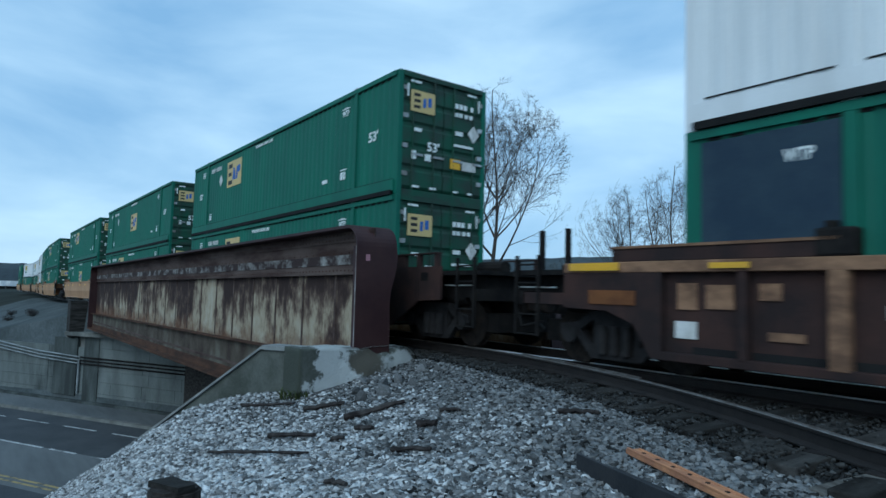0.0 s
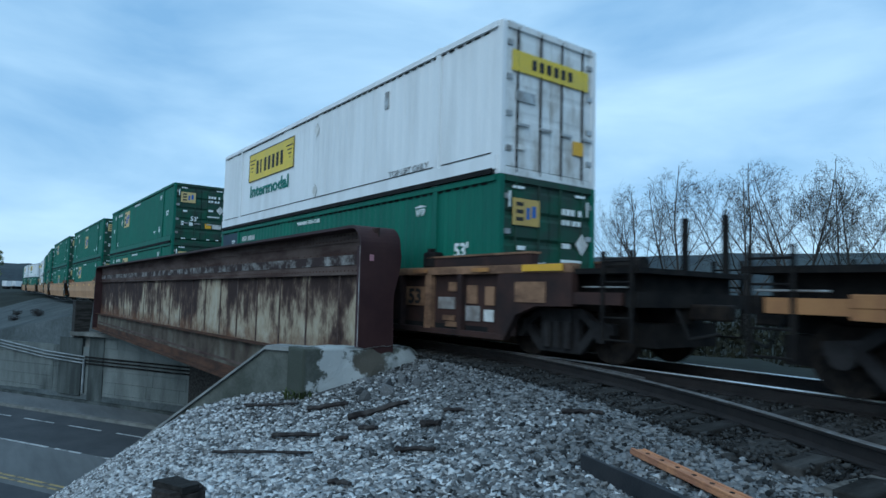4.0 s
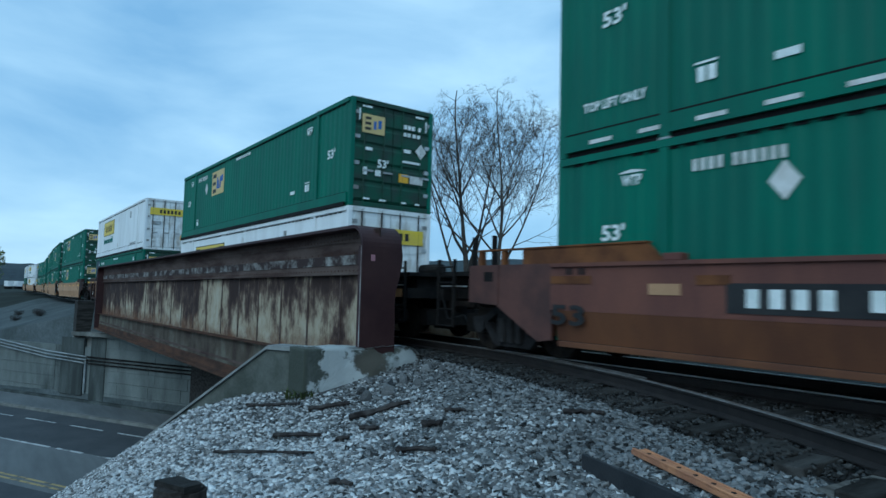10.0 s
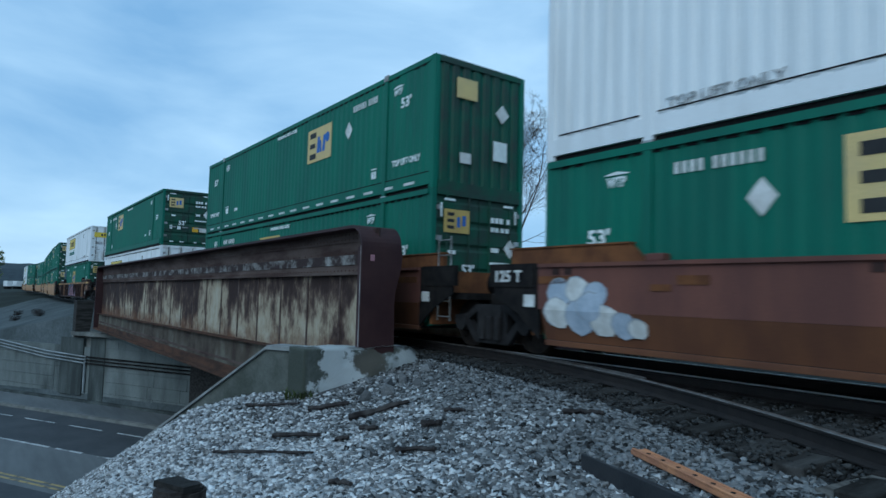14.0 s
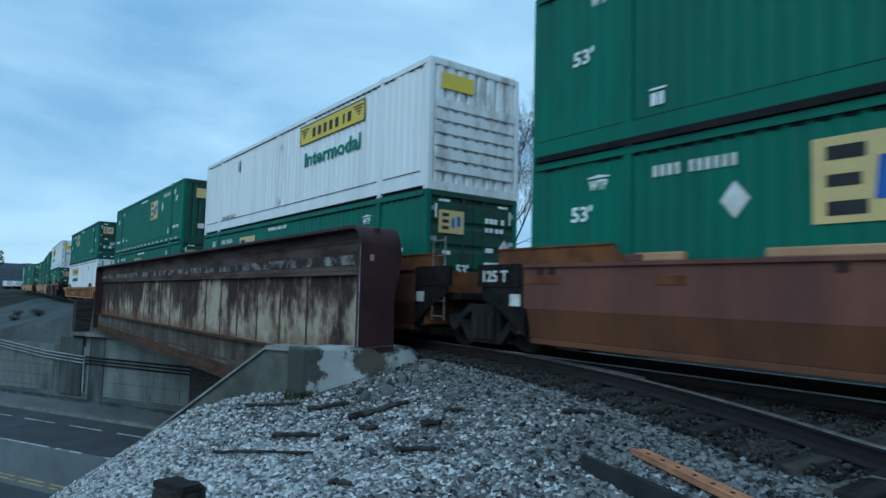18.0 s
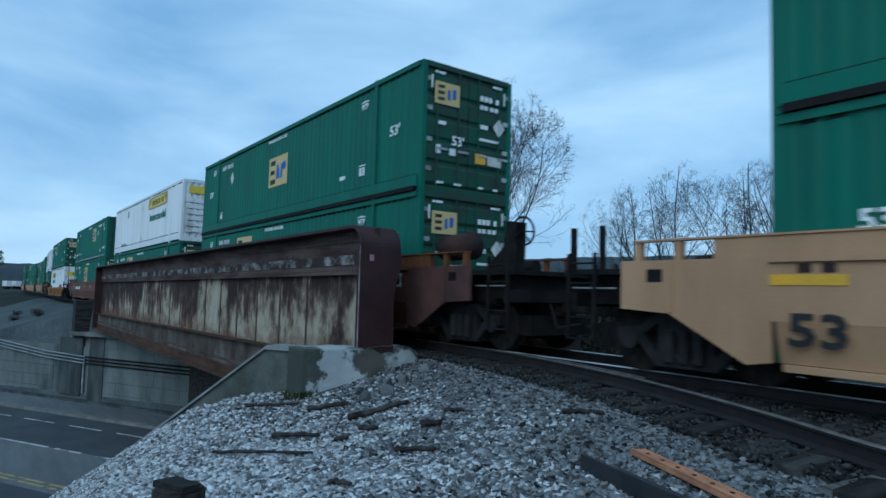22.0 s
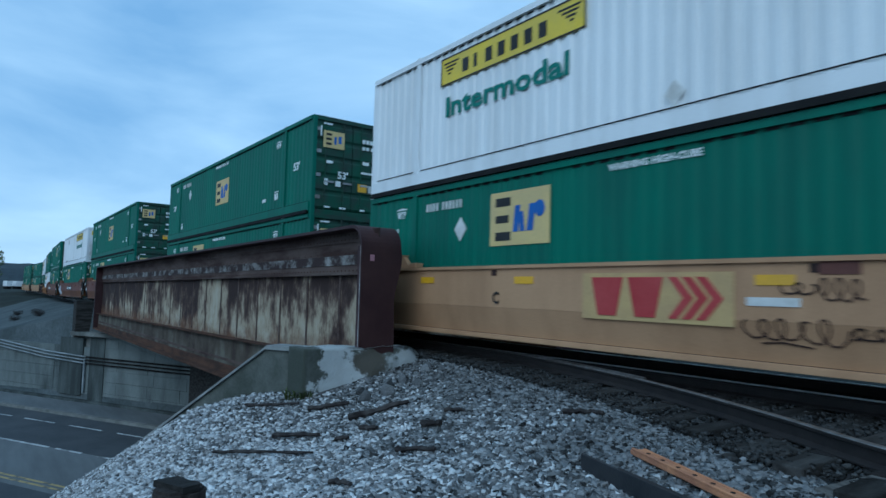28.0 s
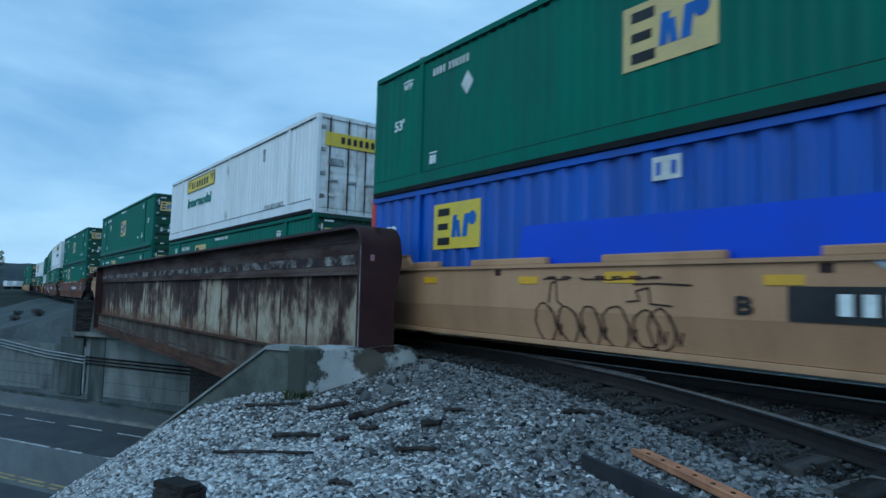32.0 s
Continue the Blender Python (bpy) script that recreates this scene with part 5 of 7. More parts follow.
def blob(x0, x1, z0, z1, n, seed):
    """A bubbly outline."""
    rng = random.Random(seed)
    top = [(x0 + (x1 - x0) * i / n, z1 - rng.uniform(0.0, 0.22) * (z1 - z0)) for i in range(n + 1)]
    bot = [(x1 - (x1 - x0) * i / n, z0 + rng.uniform(0.0, 0.15) * (z1 - z0)) for i in range(n + 1)]
    return top + bot


def fold(bm):
    """Bends flat shapes over the break between the upright and the leaning side sheet."""
    bmesh.ops.bisect_plane(bm, geom=bm.verts[:] + bm.edges[:] + bm.faces[:], plane_co=(0, 0, 0.829), plane_no=(0, 0, 1), dist=0.0001)
    for v in bm.verts:
        if v.co.z < 0.829:
            v.co.y += (0.829 - v.co.z) * 0.252
    return bm


def bubble_tag(car, x0, x1, n, z0, z1, fill, line, seed, label):
    """A row of swollen sprayed shapes with a dark outline over both side sheets."""
    rng = random.Random(seed)
    w = (x1 - x0) / n
    for i in range(n):
        a, top, low = x0 + i * w, z1 - rng.uniform(0, 0.1), z0 + rng.uniform(0, 0.08)
        mid = (top + low) / 2 + rng.uniform(-0.08, 0.08)
        style = rng.randrange(3)
        slant = rng.uniform(-0.10, 0.16)
        shape = [(a + 0.02, mid + 0.1), (a + 0.10 * w, top - 0.12), (a + 0.38 * w, top), (a + 0.80 * w, top - 0.06), (a + 1.02 * w, mid + 0.16), (a + 0.93 * w, mid), (a + 1.04 * w, low + 0.2), (a + 0.92 * w, low + 0.03), (a + 0.62 * w, low), (a + 0.52 * w, low + 0.14), (a + 0.40 * w, low + 0.01), (a + 0.12 * w, low + 0.03), (a + 0.02 * w, low + 0.22), (a + 0.12 * w, mid - 0.02)]
        if style == 1:
            shape = [(a, low), (a + 0.08 * w, top - 0.05), (a + 0.34 * w, top), (a + 0.40 * w, mid + 0.08), (a + 0.62 * w, mid + 0.20), (a + 0.70 * w, top - 0.02), (a + 1.04 * w, top - 0.1), (a + 0.98 * w, low + 0.04), (a + 0.68 * w, low), (a + 0.66 * w, low + 0.12), (a + 0.38 * w, low + 0.09), (a + 0.33 * w, low + 0.02)]
        elif style == 2:
            shape = [(a + 0.04 * w, low + 0.10), (a + 0.20 * w, low), (a + 0.90 * w, low + 0.02), (a + 1.05 * w, low + 0.22), (a + 0.66 * w, mid - 0.12), (a + 1.02 * w, mid + 0.12), (a + 0.88 * w, top - 0.03), (a + 0.30 * w, top), (a + 0.02 * w, top - 0.20), (a + 0.14 * w, mid + 0.04), (a + 0.42 * w, mid - 0.04), (a + 0.10 * w, mid - 0.16)]
        shape = [(x + slant * (z - low), z) for x, z in shape]
        y = -SIDE - 0.014 - 0.003 * (i % 3)
        part("graffiti_ground", fold(slab(B(), [(a + w / 2 + (x - a - w / 2) * 1.14, mid + (z - mid) * 1.05) for x, z in shape], -SIDE - 0.010 - 0.001 * (i % 2), -SIDE - 0.003)), M[line], car, "dark sprayed ground")
        part("graffiti_shape", fold(slab(B(), shape, y, -SIDE - 0.004)), M[fill[i % len(fill)]], car, label)
        cut = [(a + 0.46 * w, mid + 0.22), (a + 0.52 * w, mid + 0.02), (a + 0.40 * w, mid - 0.10), (a + 0.58 * w, mid - 0.24)]
        part("graffiti_line", fold(strokes([shape + shape[:1]] + ([cut] if style == 2 else []), 0.024, y - 0.008, y - 0.001)), M[line], car, "dark sprayed outline")


def side_sheet(bm, s, x0, x1, profile, t=0.05):
    """A long side plate with the cross-section profile [(out, z)...] from x0 to x1."""
    pts = [(s * o, z) for o, z in profile] + [(s * (o - t), z) for o, z in reversed(profile)]
    return slab(bm, pts, x0, x1, "x")


def smooth_car(label, paint, chord, ends, box_end=None, guides=False):
    """One smooth-sided well: ends is (front, rear), each 'joint' or 'coupler'."""
    car = thing("well_car", label, "railway wagon", "well cars of the train")
    k = M[paint]
    for s in (-1, 1):
        part("side_sheet", side_sheet(B(), s, -8.02, 8.02, [(SIDE, 0.83), (SIDE, 1.55)]), k, car)
        part("lower_sheet", side_sheet(B(), s, -7.95, 7.95, [(SIDE - 0.12, 0.36), (SIDE - 0.002, 0.828)]), M["car_red_low"] if paint == "car_red" else k, car)
        part("bottom_chord", box(B(), -7.9, 7.9, s * 1.40 - 0.05, s * 1.40 + 0.05, 0.27, 0.355, 0.008), M["car_red_low"] if paint == "car_red" else k, car)
        part("top_chord", box(B(), -8.0, 8.0, s * SIDE - 0.045, s * SIDE + 0.012, 1.50, 1.556), k, car)
        for e in (-1, 1):
            far = 9.9 if ends[(e + 1) // 2] == "coupler" else 8.75
            def ex(a, b):
                return min(e * a, e * b), max(e * a, e * b)
            part("end_chord", slab(B(), [(e * 6.02, 1.55), (e * 6.3, 1.815), (e * 8.72, 1.815), (e * 8.72, 1.55)], s * 1.40 - 0.05, s * 1.40 + 0.05), M[chord], car, "raised end chord")
            part("chord_cap", box(B(), *ex(6.28, far), s * 1.40 - 0.075, s * 1.40 + 0.075, 1.815, 1.84), M[chord], car)
            if far > 9:
                for xp in (9.22, 9.84):
                    part("cap_post", box(B(), *ex(xp - 0.05, xp + 0.05), s * 1.40 - 0.05, s * 1.40 + 0.05, 1.56, 1.815), M[chord], car, "short post under the end cap")
            part("latch", box(B(), *ex(5.72, 6.0), s * 1.42 - 0.08, s * 1.42 + 0.1, 1.556, 1.66, 0.015), k, car, "container latch bracket")
        for xa, xb in ((-8.0, -7.2), (-5.5, -5.05), (-2.7, -2.25), (1.4, 1.85), (4.2, 4.75), (7.07, 7.9)):
            part("reflector", box(B(), xa, xb, min(s * SIDE, s * (SIDE + 0.012)), max(s * SIDE, s * (SIDE + 0.012)), 1.24, 1.36), M["reflect"] if paint != "car_red" else M["car_orange"], car, "yellow reflective strip" if paint != "car_red" else "faded orange strip")
        for xa, xb in ((-5.86, -5.12), (-4.05, -2.15), (-1.0, 0.9), (2.0, 3.9)) if guides else ():
            part("guide", box(B(), xa, xb, s * 1.42 - 0.05, s * 1.42 + 0.09, 1.556, 1.675, 0.02), M["car_tan"], car, "tan container guide ledge")
        if paint != "car_red":
            for row in range(4):
                z = 1.13 - 0.065 * row
                part("stencil_line", box(B(), 6.95, 7.6 - 0.12 * (row % 2), min(s * SIDE, s * (SIDE + 0.008)), max(s * SIDE, s * (SIDE + 0.008)), z, z + 0.028), M["car_brown"], car, "row of small dark stencilled text")
        bm = B()
        for x in (-7.7, -7.45, -3.3, 2.0, 6.3, 6.8):
            box(bm, x, x + 0.14, min(s * SIDE, s * (SIDE + 0.01)), max(s * SIDE, s * (SIDE + 0.01)), 1.38, 1.48)
        part("stencil_mark", bm, M["car_brown"], car, "small dark stencil marks")
    part("well_floor", box(B(), -7.9, 7.9, -1.40, 1.40, 0.30, 0.345), M["under"], car, "dark well floor")
    for e, kind in ((-1, ends[0]), (1, ends[1])):
        for s in (-1, 1):
            ya, yb = min(s * 1.45, s * 1.50), max(s * 1.45, s * 1.50)
            tip = [(9.1, 1.56), (9.1, 1.02), (8.5, 0.74)] if kind == "joint" else [(10.08, 1.56), (10.08, 0.90), (9.32, 0.86), (8.3, 0.31)]
            part("end_gusset", slab(B(), [(e * x, z) for x, z in [(8.0, 0.36), (8.0, 1.56)] + tip], ya, yb), M["under"] if kind == "joint" else M[box_end or paint], car, "end gusset plate")
            if kind == "coupler":
                # Flat black square coloured in for the dark of a square hole.
                part("lamp_pocket", box(B(), min(e * 9.42, e * 9.66), max(e * 9.42, e * 9.66), ya - 0.006, yb + 0.006, 1.27, 1.44), M["under"], car, "black square standing for a hole in the box end")
                part("end_rib", box(B(), min(e * 9.26, e * 9.34), max(e * 9.26, e * 9.34), ya - 0.02, yb + 0.02, 0.88, 1.56), M[box_end or paint], car)
            if kind == "joint":
                part("load_plate", box(B(), min(e * 8.12, e * 9.2), max(e * 8.12, e * 9.2), ya - 0.02, yb + 0.02, 1.18, 1.57), M["under"], car, "black plate for the load mark")
                part("sticker", box(B(), min(e * 8.1, e * 8.34), max(e * 8.1, e * 8.34), min(s * 1.5, s * 1.515), max(s * 1.5, s * 1.515), 0.86, 1.06), M["sticker"], car, "white square sticker")
        part("end_deck", box(B(), min(e * 8.0, e * 9.3), max(e * 8.0, e * 9.3), -1.3, 1.3, 0.92, 1.05), M["under"], car, "dark end platform")
        part("end_sill", box(B(), min(e * 8.0, e * 9.75), max(e * 8.0, e * 9.75), -0.3, 0.3, 0.62, 0.94), M["under"], car)
        part("well_end", box(B(), min(e * 8.22, e * 8.28), max(e * 8.22, e * 8.28), -1.38, 1.38, 0.4, 1.5), M[chord], car, "well end plate")
        if kind == "coupler":
            coupler_end(car, e, k)
        elif e > 0:
            ladder(car, 8.8, 0.5, 2.15, -1)
            ladder(car, 8.8, 0.5, 2.15, 1)
            truck(car, 9.78)
            bm = B()
            rod(bm, (9.25, -0.55, 1.25), (9.25, 0.55, 1.25), 0.24, n=12)
            part("brake_cylinder", bm, M["under"], car, "black brake cylinder", smooth=True)
            part("joint_block", box(B(), 9.3, 10.2, -0.7, 0.7, 0.82, 1.05, 0.03), M["under"], car)
    if ends[0] == "joint":
        writing("125 T", 0.27, M["sticker"], car, -9.08, -1.535, 1.27, 0, "white load mark", width=0.70)
    return car


def coupler_end(car, e, k):
    """The platform, truck, coupler and brake gear at the end of a car."""
    truck(car, e * 9.35)
    def bx(a, b, *r, **q):
        return box(B(), min(e * a, e * b), max(e * a, e * b), *r, **q)
    part("platform", bx(8.9, 11.2, -1.44, 1.44, 1.38, 1.46), M["under"], car, "dark end platform")
    part("end_frame", bx(9.0, 11.0, -1.1, 1.1, 0.95, 1.38), M["under"], car, "dark end frame")
    part("brake_rigging", bx(8.7, 11.0, -0.8, 0.8, 0.30, 0.66), M["under"], car, "dark brake rigging")
    part("draft_sill", bx(9.0, 11.1, -0.26, 0.26, 0.66, 1.02), M["under"], car)
    part("end_beam", bx(10.95, 11.15, -1.45, 1.45, 0.90, 1.12), M["under"], car)
    part("coupler", bx(11.1, 11.72, -0.13, 0.13, 0.72, 0.96, bevel=0.03), M["wheel"], car, "steel knuckle coupler")
    bm = B()
    for s in (-1, 1):
        for z in (0.42, 0.74, 1.25, 1.55):
            rod(bm, (e * 10.55, s * 1.47, z), (e * 11.05, s * 1.47, z), 0.016, n=6)
        for x in (10.55, 11.05):
            box(bm, min(e * x, e * (x + 0.05)), max(e * x, e * (x + 0.05)), s * 1.47 - 0.025, s * 1.47 + 0.025, 0.4, 1.7)
    part("side_step", bm, M["under"], car, "black steel steps and grab irons")
    bm = B()
    for s in (-1, 1):
        rod(bm, (e * 10.2, s * 1.46, 1.18), (e * 11.0, s * 1.46, 1.18), 0.014, n=6)
    part("hand_rail", bm, M["steel"], car, "pale hand rails")
    for x, y in ((10.2, 1.2), (10.95, 1.2)) if e > 0 else ():
        part("pole", bx(x - 0.035, x + 0.035, y - 0.06, y + 0.06, 1.1, 2.46), M["under"], car, "upright dark pole on the end platform")
    part("air_tank", rod(B(), (e * 9.75, -0.9, 1.0), (e * 10.35, -0.9, 1.0), 0.2, n=12), M["under"], car, "black air tank")
    part("brake_cylinder", rod(B(), (e * 9.2, 0.3, 1.6), (e * 10.0, 0.3, 1.6), 0.15, n=12), M["under"], car, "black brake cylinder")
    bm = B()
    rod(bm, (e * 11.1, -0.45, 0.9), (e * 11.35, -0.5, 0.45), 0.025, n=6)
    rod(bm, (e * 11.35, -0.5, 0.45), (e * 11.7, -0.3, 0.55), 0.025, n=6)
    part("air_hose", bm, M["seal"], car, "hanging black air hose")


def brake_stand(car, e):
    bm = B()
    slab(bm, [(e * 9.9, 1.46), (e * 10.75, 1.46), (e * 10.78, 2.36), (e * 10.5, 2.4), (e * 10.42, 1.9), (e * 10.1, 1.66)], -1.0, -0.75)
    for i in range(14):
        a, b = 6.2832 * i / 14, 6.2832 * (i + 1) / 14
        rod(bm, (e * 10.84, -0.87 + 0.26 * math.cos(a), 2.2 + 0.26 * math.sin(a)), (e * 10.84, -0.87 + 0.26 * math.cos(b), 2.2 + 0.26 * math.sin(b)), 0.022, n=5)
        if i % 4 == 0:
            rod(bm, (e * 10.8, -0.87, 2.2), (e * 10.84, -0.87 + 0.26 * math.cos(a), 2.2 + 0.26 * math.sin(a)), 0.016, n=5)
    part("brake_stand", bm, M["under"], car, "black hand brake stand with spoked wheel")
    part("air_tank", rod(B(), (e * 8.6, -0.95, 1.98), (e * 9.5, -0.95, 1.98), 0.27, n=16), M["car_brown"], car, "brown air tank on the end deck", smooth=True)


def post_car(label, paint, chord, top=1.0, pitch=1.25, raised=False):
    """A single well car with side posts and its own two trucks; top is the underside of its top chord."""
    car = thing("well_car", label, "railway wagon", "well cars of the train")
    k = M[paint]
    for s in (-1, 1):
        part("side_sheet", side_sheet(B(), s, -8.6, 8.6, [(SIDE - 0.12, 0.34), (SIDE - 0.12, top + 0.02)]), k, car)
        part("top_chord", box(B(), -10.0, 10.0, s * 1.42 - 0.09, s * 1.42 + 0.12, top, top + 0.15, 0.012), M[chord], car, "flat top chord")
        part("bottom_chord", box(B(), -8.3, 8.3, s * 1.42 - 0.08, s * 1.42 + 0.10, 0.25, 0.36, 0.012), k, car)
        n = int(8.2 / pitch)
        for i in range(-n, n + 1):
            x = i * pitch
            tan = raised and abs(i) == 6
            part("side_post", box(B(), x - (0.1 if tan else 0.055), x + (0.1 if tan else 0.055), min(s * 1.37, s * 1.51), max(s * 1.37, s * 1.51), 0.34, top + 0.01, 0.01), M["chord_rust"] if tan else k, car, "tan painted side post" if tan else "")
        for i in range(9):
            x = -7.6 + i * 1.9
            part("reflector", box(B(), x, x + 0.5, min(s * 1.54, s * 1.552), max(s * 1.54, s * 1.552), top + 0.04, top + 0.11), M["reflect" if i % 3 == 0 else "reflect_old"], car, "faded reflective strip")
        for e in (-1, 1):
            part("sill_arch", slab(B(), [(e * 8.3, 0.26), (e * 8.3, top + 0.1), (e * 10.0, top + 0.1), (e * 10.0, 0.88), (e * 9.2, 0.86), (e * 8.75, 0.70), (e * 8.45, 0.26)], min(s * 1.36, s * 1.5), max(s * 1.36, s * 1.5)), k, car, "sill arched over the truck")
            if raised:
                part("raised_plate", box(B(), min(e * 6.15, e * 9.1), max(e * 6.15, e * 9.1), s * 1.42 - 0.08, s * 1.42 + 0.11, top + 0.15, top + 0.33, 0.012), k, car, "brown raised end plate")
                part("plate_cap", box(B(), min(e * 6.15, e * 9.12), max(e * 6.15, e * 9.12), s * 1.42 - 0.1, s * 1.42 + 0.14, top + 0.33, top + 0.365), M[chord], car, "rusty tan plate edge")
                part("end_patch", box(B(), min(e * 8.95, e * 9.85), max(e * 8.95, e * 9.85), min(s * 1.54, s * 1.556), max(s * 1.54, s * 1.556), top + 0.03, top + 0.14), M["reflect"], car, "yellow reflective strip")
        for x in (6.0, -6.4):
            part("latch", box(B(), x, x + 0.4, s * 1.42 - 0.1, s * 1.42 + 0.13, top + 0.15, top + (0.46 if raised else 0.30), 0.03), M["under"] if raised else k, car, "container latch bracket")
            part("latch_arm", box(B(), x + 0.08, x + 0.2, s * 1.42 - 0.06, s * 1.42 + 0.08, top + 0.2, top + (0.54 if raised else 0.44), 0.02), M["under"], car, "dark latch arm")
    part("well_floor", box(B(), -8.3, 8.3, -1.38, 1.38, 0.30, 0.345), M["under"], car, "dark well floor")
    for e in (-1, 1):
        part("well_end", box(B(), min(e * 8.32, e * 8.4), max(e * 8.32, e * 8.4), -1.36, 1.36, 0.4, top + 0.15), k, car)
        part("end_deck", box(B(), min(e * 8.4, e * 9.2), max(e * 8.4, e * 9.2), -1.35, 1.35, 0.95, 1.10), k, car, "end deck plate")
        part("end_step", box(B(), min(e * 9.95, e * 10.9), max(e * 9.95, e * 10.9), -1.47, -1.40, 0.92, 1.10), k, car, "painted end step board")
        part("end_step", box(B(), min(e * 9.95, e * 10.9), max(e * 9.95, e * 10.9), 1.40, 1.47, 0.92, 1.10), k, car, "painted end step board")
        coupler_end(car, e, k)
    return car


def car_patch(car, x0, x1, z0, z1, material, name="patch", label="", y=SIDE, lift=0.012):
    return part(name, box(B(), x0, x1, -y - lift, -y + 0.002, z0, z1), M[material], car, label)


GREEN_A = green_container(-3.75, 1.57)
GREEN_L = green_container(-3.6, 1.57, size_z=1.80)
GREEN_M = green_container(-3.6, 1.57, size_z=1.42)
GREEN_B = green_container(-0.76, 1.10)
GREEN_C = green_container(-1.72, 1.05, "ochre_panel", patch=True)
GREEN_E = green_container(-1.82, 1.2, "ochre_panel", size_z=1.48)
GREEN_D = green_container(-3.25, 1.45, dashes=True, size_z=1.92)
WHITE_A = white_container(0.012, 0.33, 1.52, 0.98, 0.98)
WHITE_B = white_container(0.03, 0.28, 2.06, 0.58, 1.40)
WHITE_C = white_container(0.012, 0.33, 1.88, 0.58, 1.33, -0.29)
BLUE = blue_container()
USED = set()
TRAIN = []


def load(template, front0, floor, turned=False, label=""):
    """Puts a container over a car. front0: the front's x at the start."""
    ob = template
    if template in USED:
        ob = copy_thing(template, Matrix())
    USED.add(template)
    if label:
        tagged(ob, label)
    TRAIN.append((ob, front0 + HL, floor, 180 if turned else 0))
    return ob


def put_car(car, front0):
    TRAIN.append((car, front0 + HL, 0.0, 0))
    return car


LOW, HIGH = 0.352, 3.248
DG = "dark green corrugated container "
WH = "white intermodal container "

# cars ahead, already over the bridge when the shot begins
y_car = put_car(smooth_car("pinkish tan smooth-sided well car carrying two containers", "car_tan", "car_brown", ("joint", "coupler"), "car_brown"), -28.1)
x_car = put_car(smooth_car("pinkish tan smooth-sided well car in an articulated set", "car_tan", "car_orange", ("joint", "joint")), -47.7)
for front in (-67.2, -90.7, -110.2, -129.8, -153.3, -172.8, -192.4):
    put_car(copy_thing(x_car, Matrix()), front)
load(GREEN_L, -28.1, LOW, label=DG + "under another green one")
load(GREEN_A, -28.1, HIGH, label=DG + "stacked on a green one")
for front, low, high in ((-47.7, GREEN_A, GREEN_B), (-67.2, GREEN_B, GREEN_A), (-90.7, GREEN_A, GREEN_A), (-110.2, GREEN_A, GREEN_B), (-129.8, WHITE_A, WHITE_A), (-153.3, GREEN_A, WHITE_A), (-172.8, GREEN_A, WHITE_A), (-192.4, GREEN_A, GREEN_A)):
    load(low, front, LOW, label=(DG if low in (GREEN_A, GREEN_B) else WH) + "in the well of a far car")
    load(high, front, HIGH, label=(DG if high in (GREEN_A, GREEN_B) else WH) + "on top of a far stack")

# grimy brown car with sprayed letters
z_car = put_car(post_car("grimy brown ribbed well car with pink and blue graffiti", "car_brown", "chord_rust", 1.40, 1.03, True), -4.73)
load(GREEN_C, -4.73, LOW, label=DG + "with a navy patch under a white one")
load(WHITE_A, -4.73, HIGH, label=WH + "stacked on a green one")
YP = 1.50
part("graffiti_ground", slab(B(), [(-2.3, 0.38), (-2.2, 1.40), (0.95, 1.40), (1.1, 0.38)], -YP - 0.02, -YP - 0.008), M["blue_tag"], z_car, "blue sprayed background")
for i, (x, w) in enumerate(((-1.9, 0.62), (-1.35, 0.6), (-0.85, 0.58), (-0.35, 0.60), (0.15, 0.85))):
    low, top = 0.44, (1.24, 1.22, 1.2, 1.42, 1.22)[i]
    outline = (
        [(0, 0), (0.02, 0.9), (0.3, 1.0), (0.34, 0.62), (0.72, 1.02), (1.05, 0.92), (0.6, 0.5), (1.1, 0.05), (0.78, -0.04), (0.36, 0.34), (0.3, 0.0)],
        [(0.05, 0.1), (0.25, 0.72), (0.1, 0.95), (0.6, 1.0), (0.95, 0.8), (0.62, 0.62), (0.55, 0.36), (0.95, 0.2), (0.8, 0.0), (0.3, -0.02)],
        [(0.0, 0.72), (0.3, 1.0), (0.9, 0.9), (0.86, 0.7), (0.42, 0.66), (0.92, 0.42), (1.0, 0.12), (0.6, -0.04), (0.05, 0.08), (0.5, 0.26), (0.08, 0.5)],
        [(0.1, 0.0), (0.0, 0.5), (0.2, 1.1), (0.45, 0.7), (0.6, 1.15), (0.95, 0.85), (1.0, 0.3), (0.82, 0.0), (0.62, 0.4), (0.4, -0.05)],
        [(0.0, 0.0), (0.1, 0.98), (0.62, 1.05), (0.86, 0.74), (0.6, 0.5), (1.1, 0.0), (0.72, -0.03), (0.42, 0.36), (0.34, 0.0)])[i]
    shape = [(x + (1 - a if i in (0, 2, 4) else a) * w, low + b * (top - low)) for a, b in outline]
    part("graffiti_shape", slab(B(), shape, -YP - 0.030 - 0.002 * i, -YP - 0.02), M["pink_tag"], z_car, "pink sprayed angular shape")
    part("graffiti_line", strokes([[(x + 0.2 * w, low + 0.2), (x + 0.4 * w, top - 0.22), (x + 0.62 * w, top - 0.12)]], 0.022, -YP - 0.046, -YP - 0.040), M["blue_tag"], z_car, "blue sprayed inner line")
    part("graffiti_line", strokes([shape + shape[:1]], 0.028, -YP - 0.046, -YP - 0.040), M["mark_black"], z_car, "black sprayed outline")
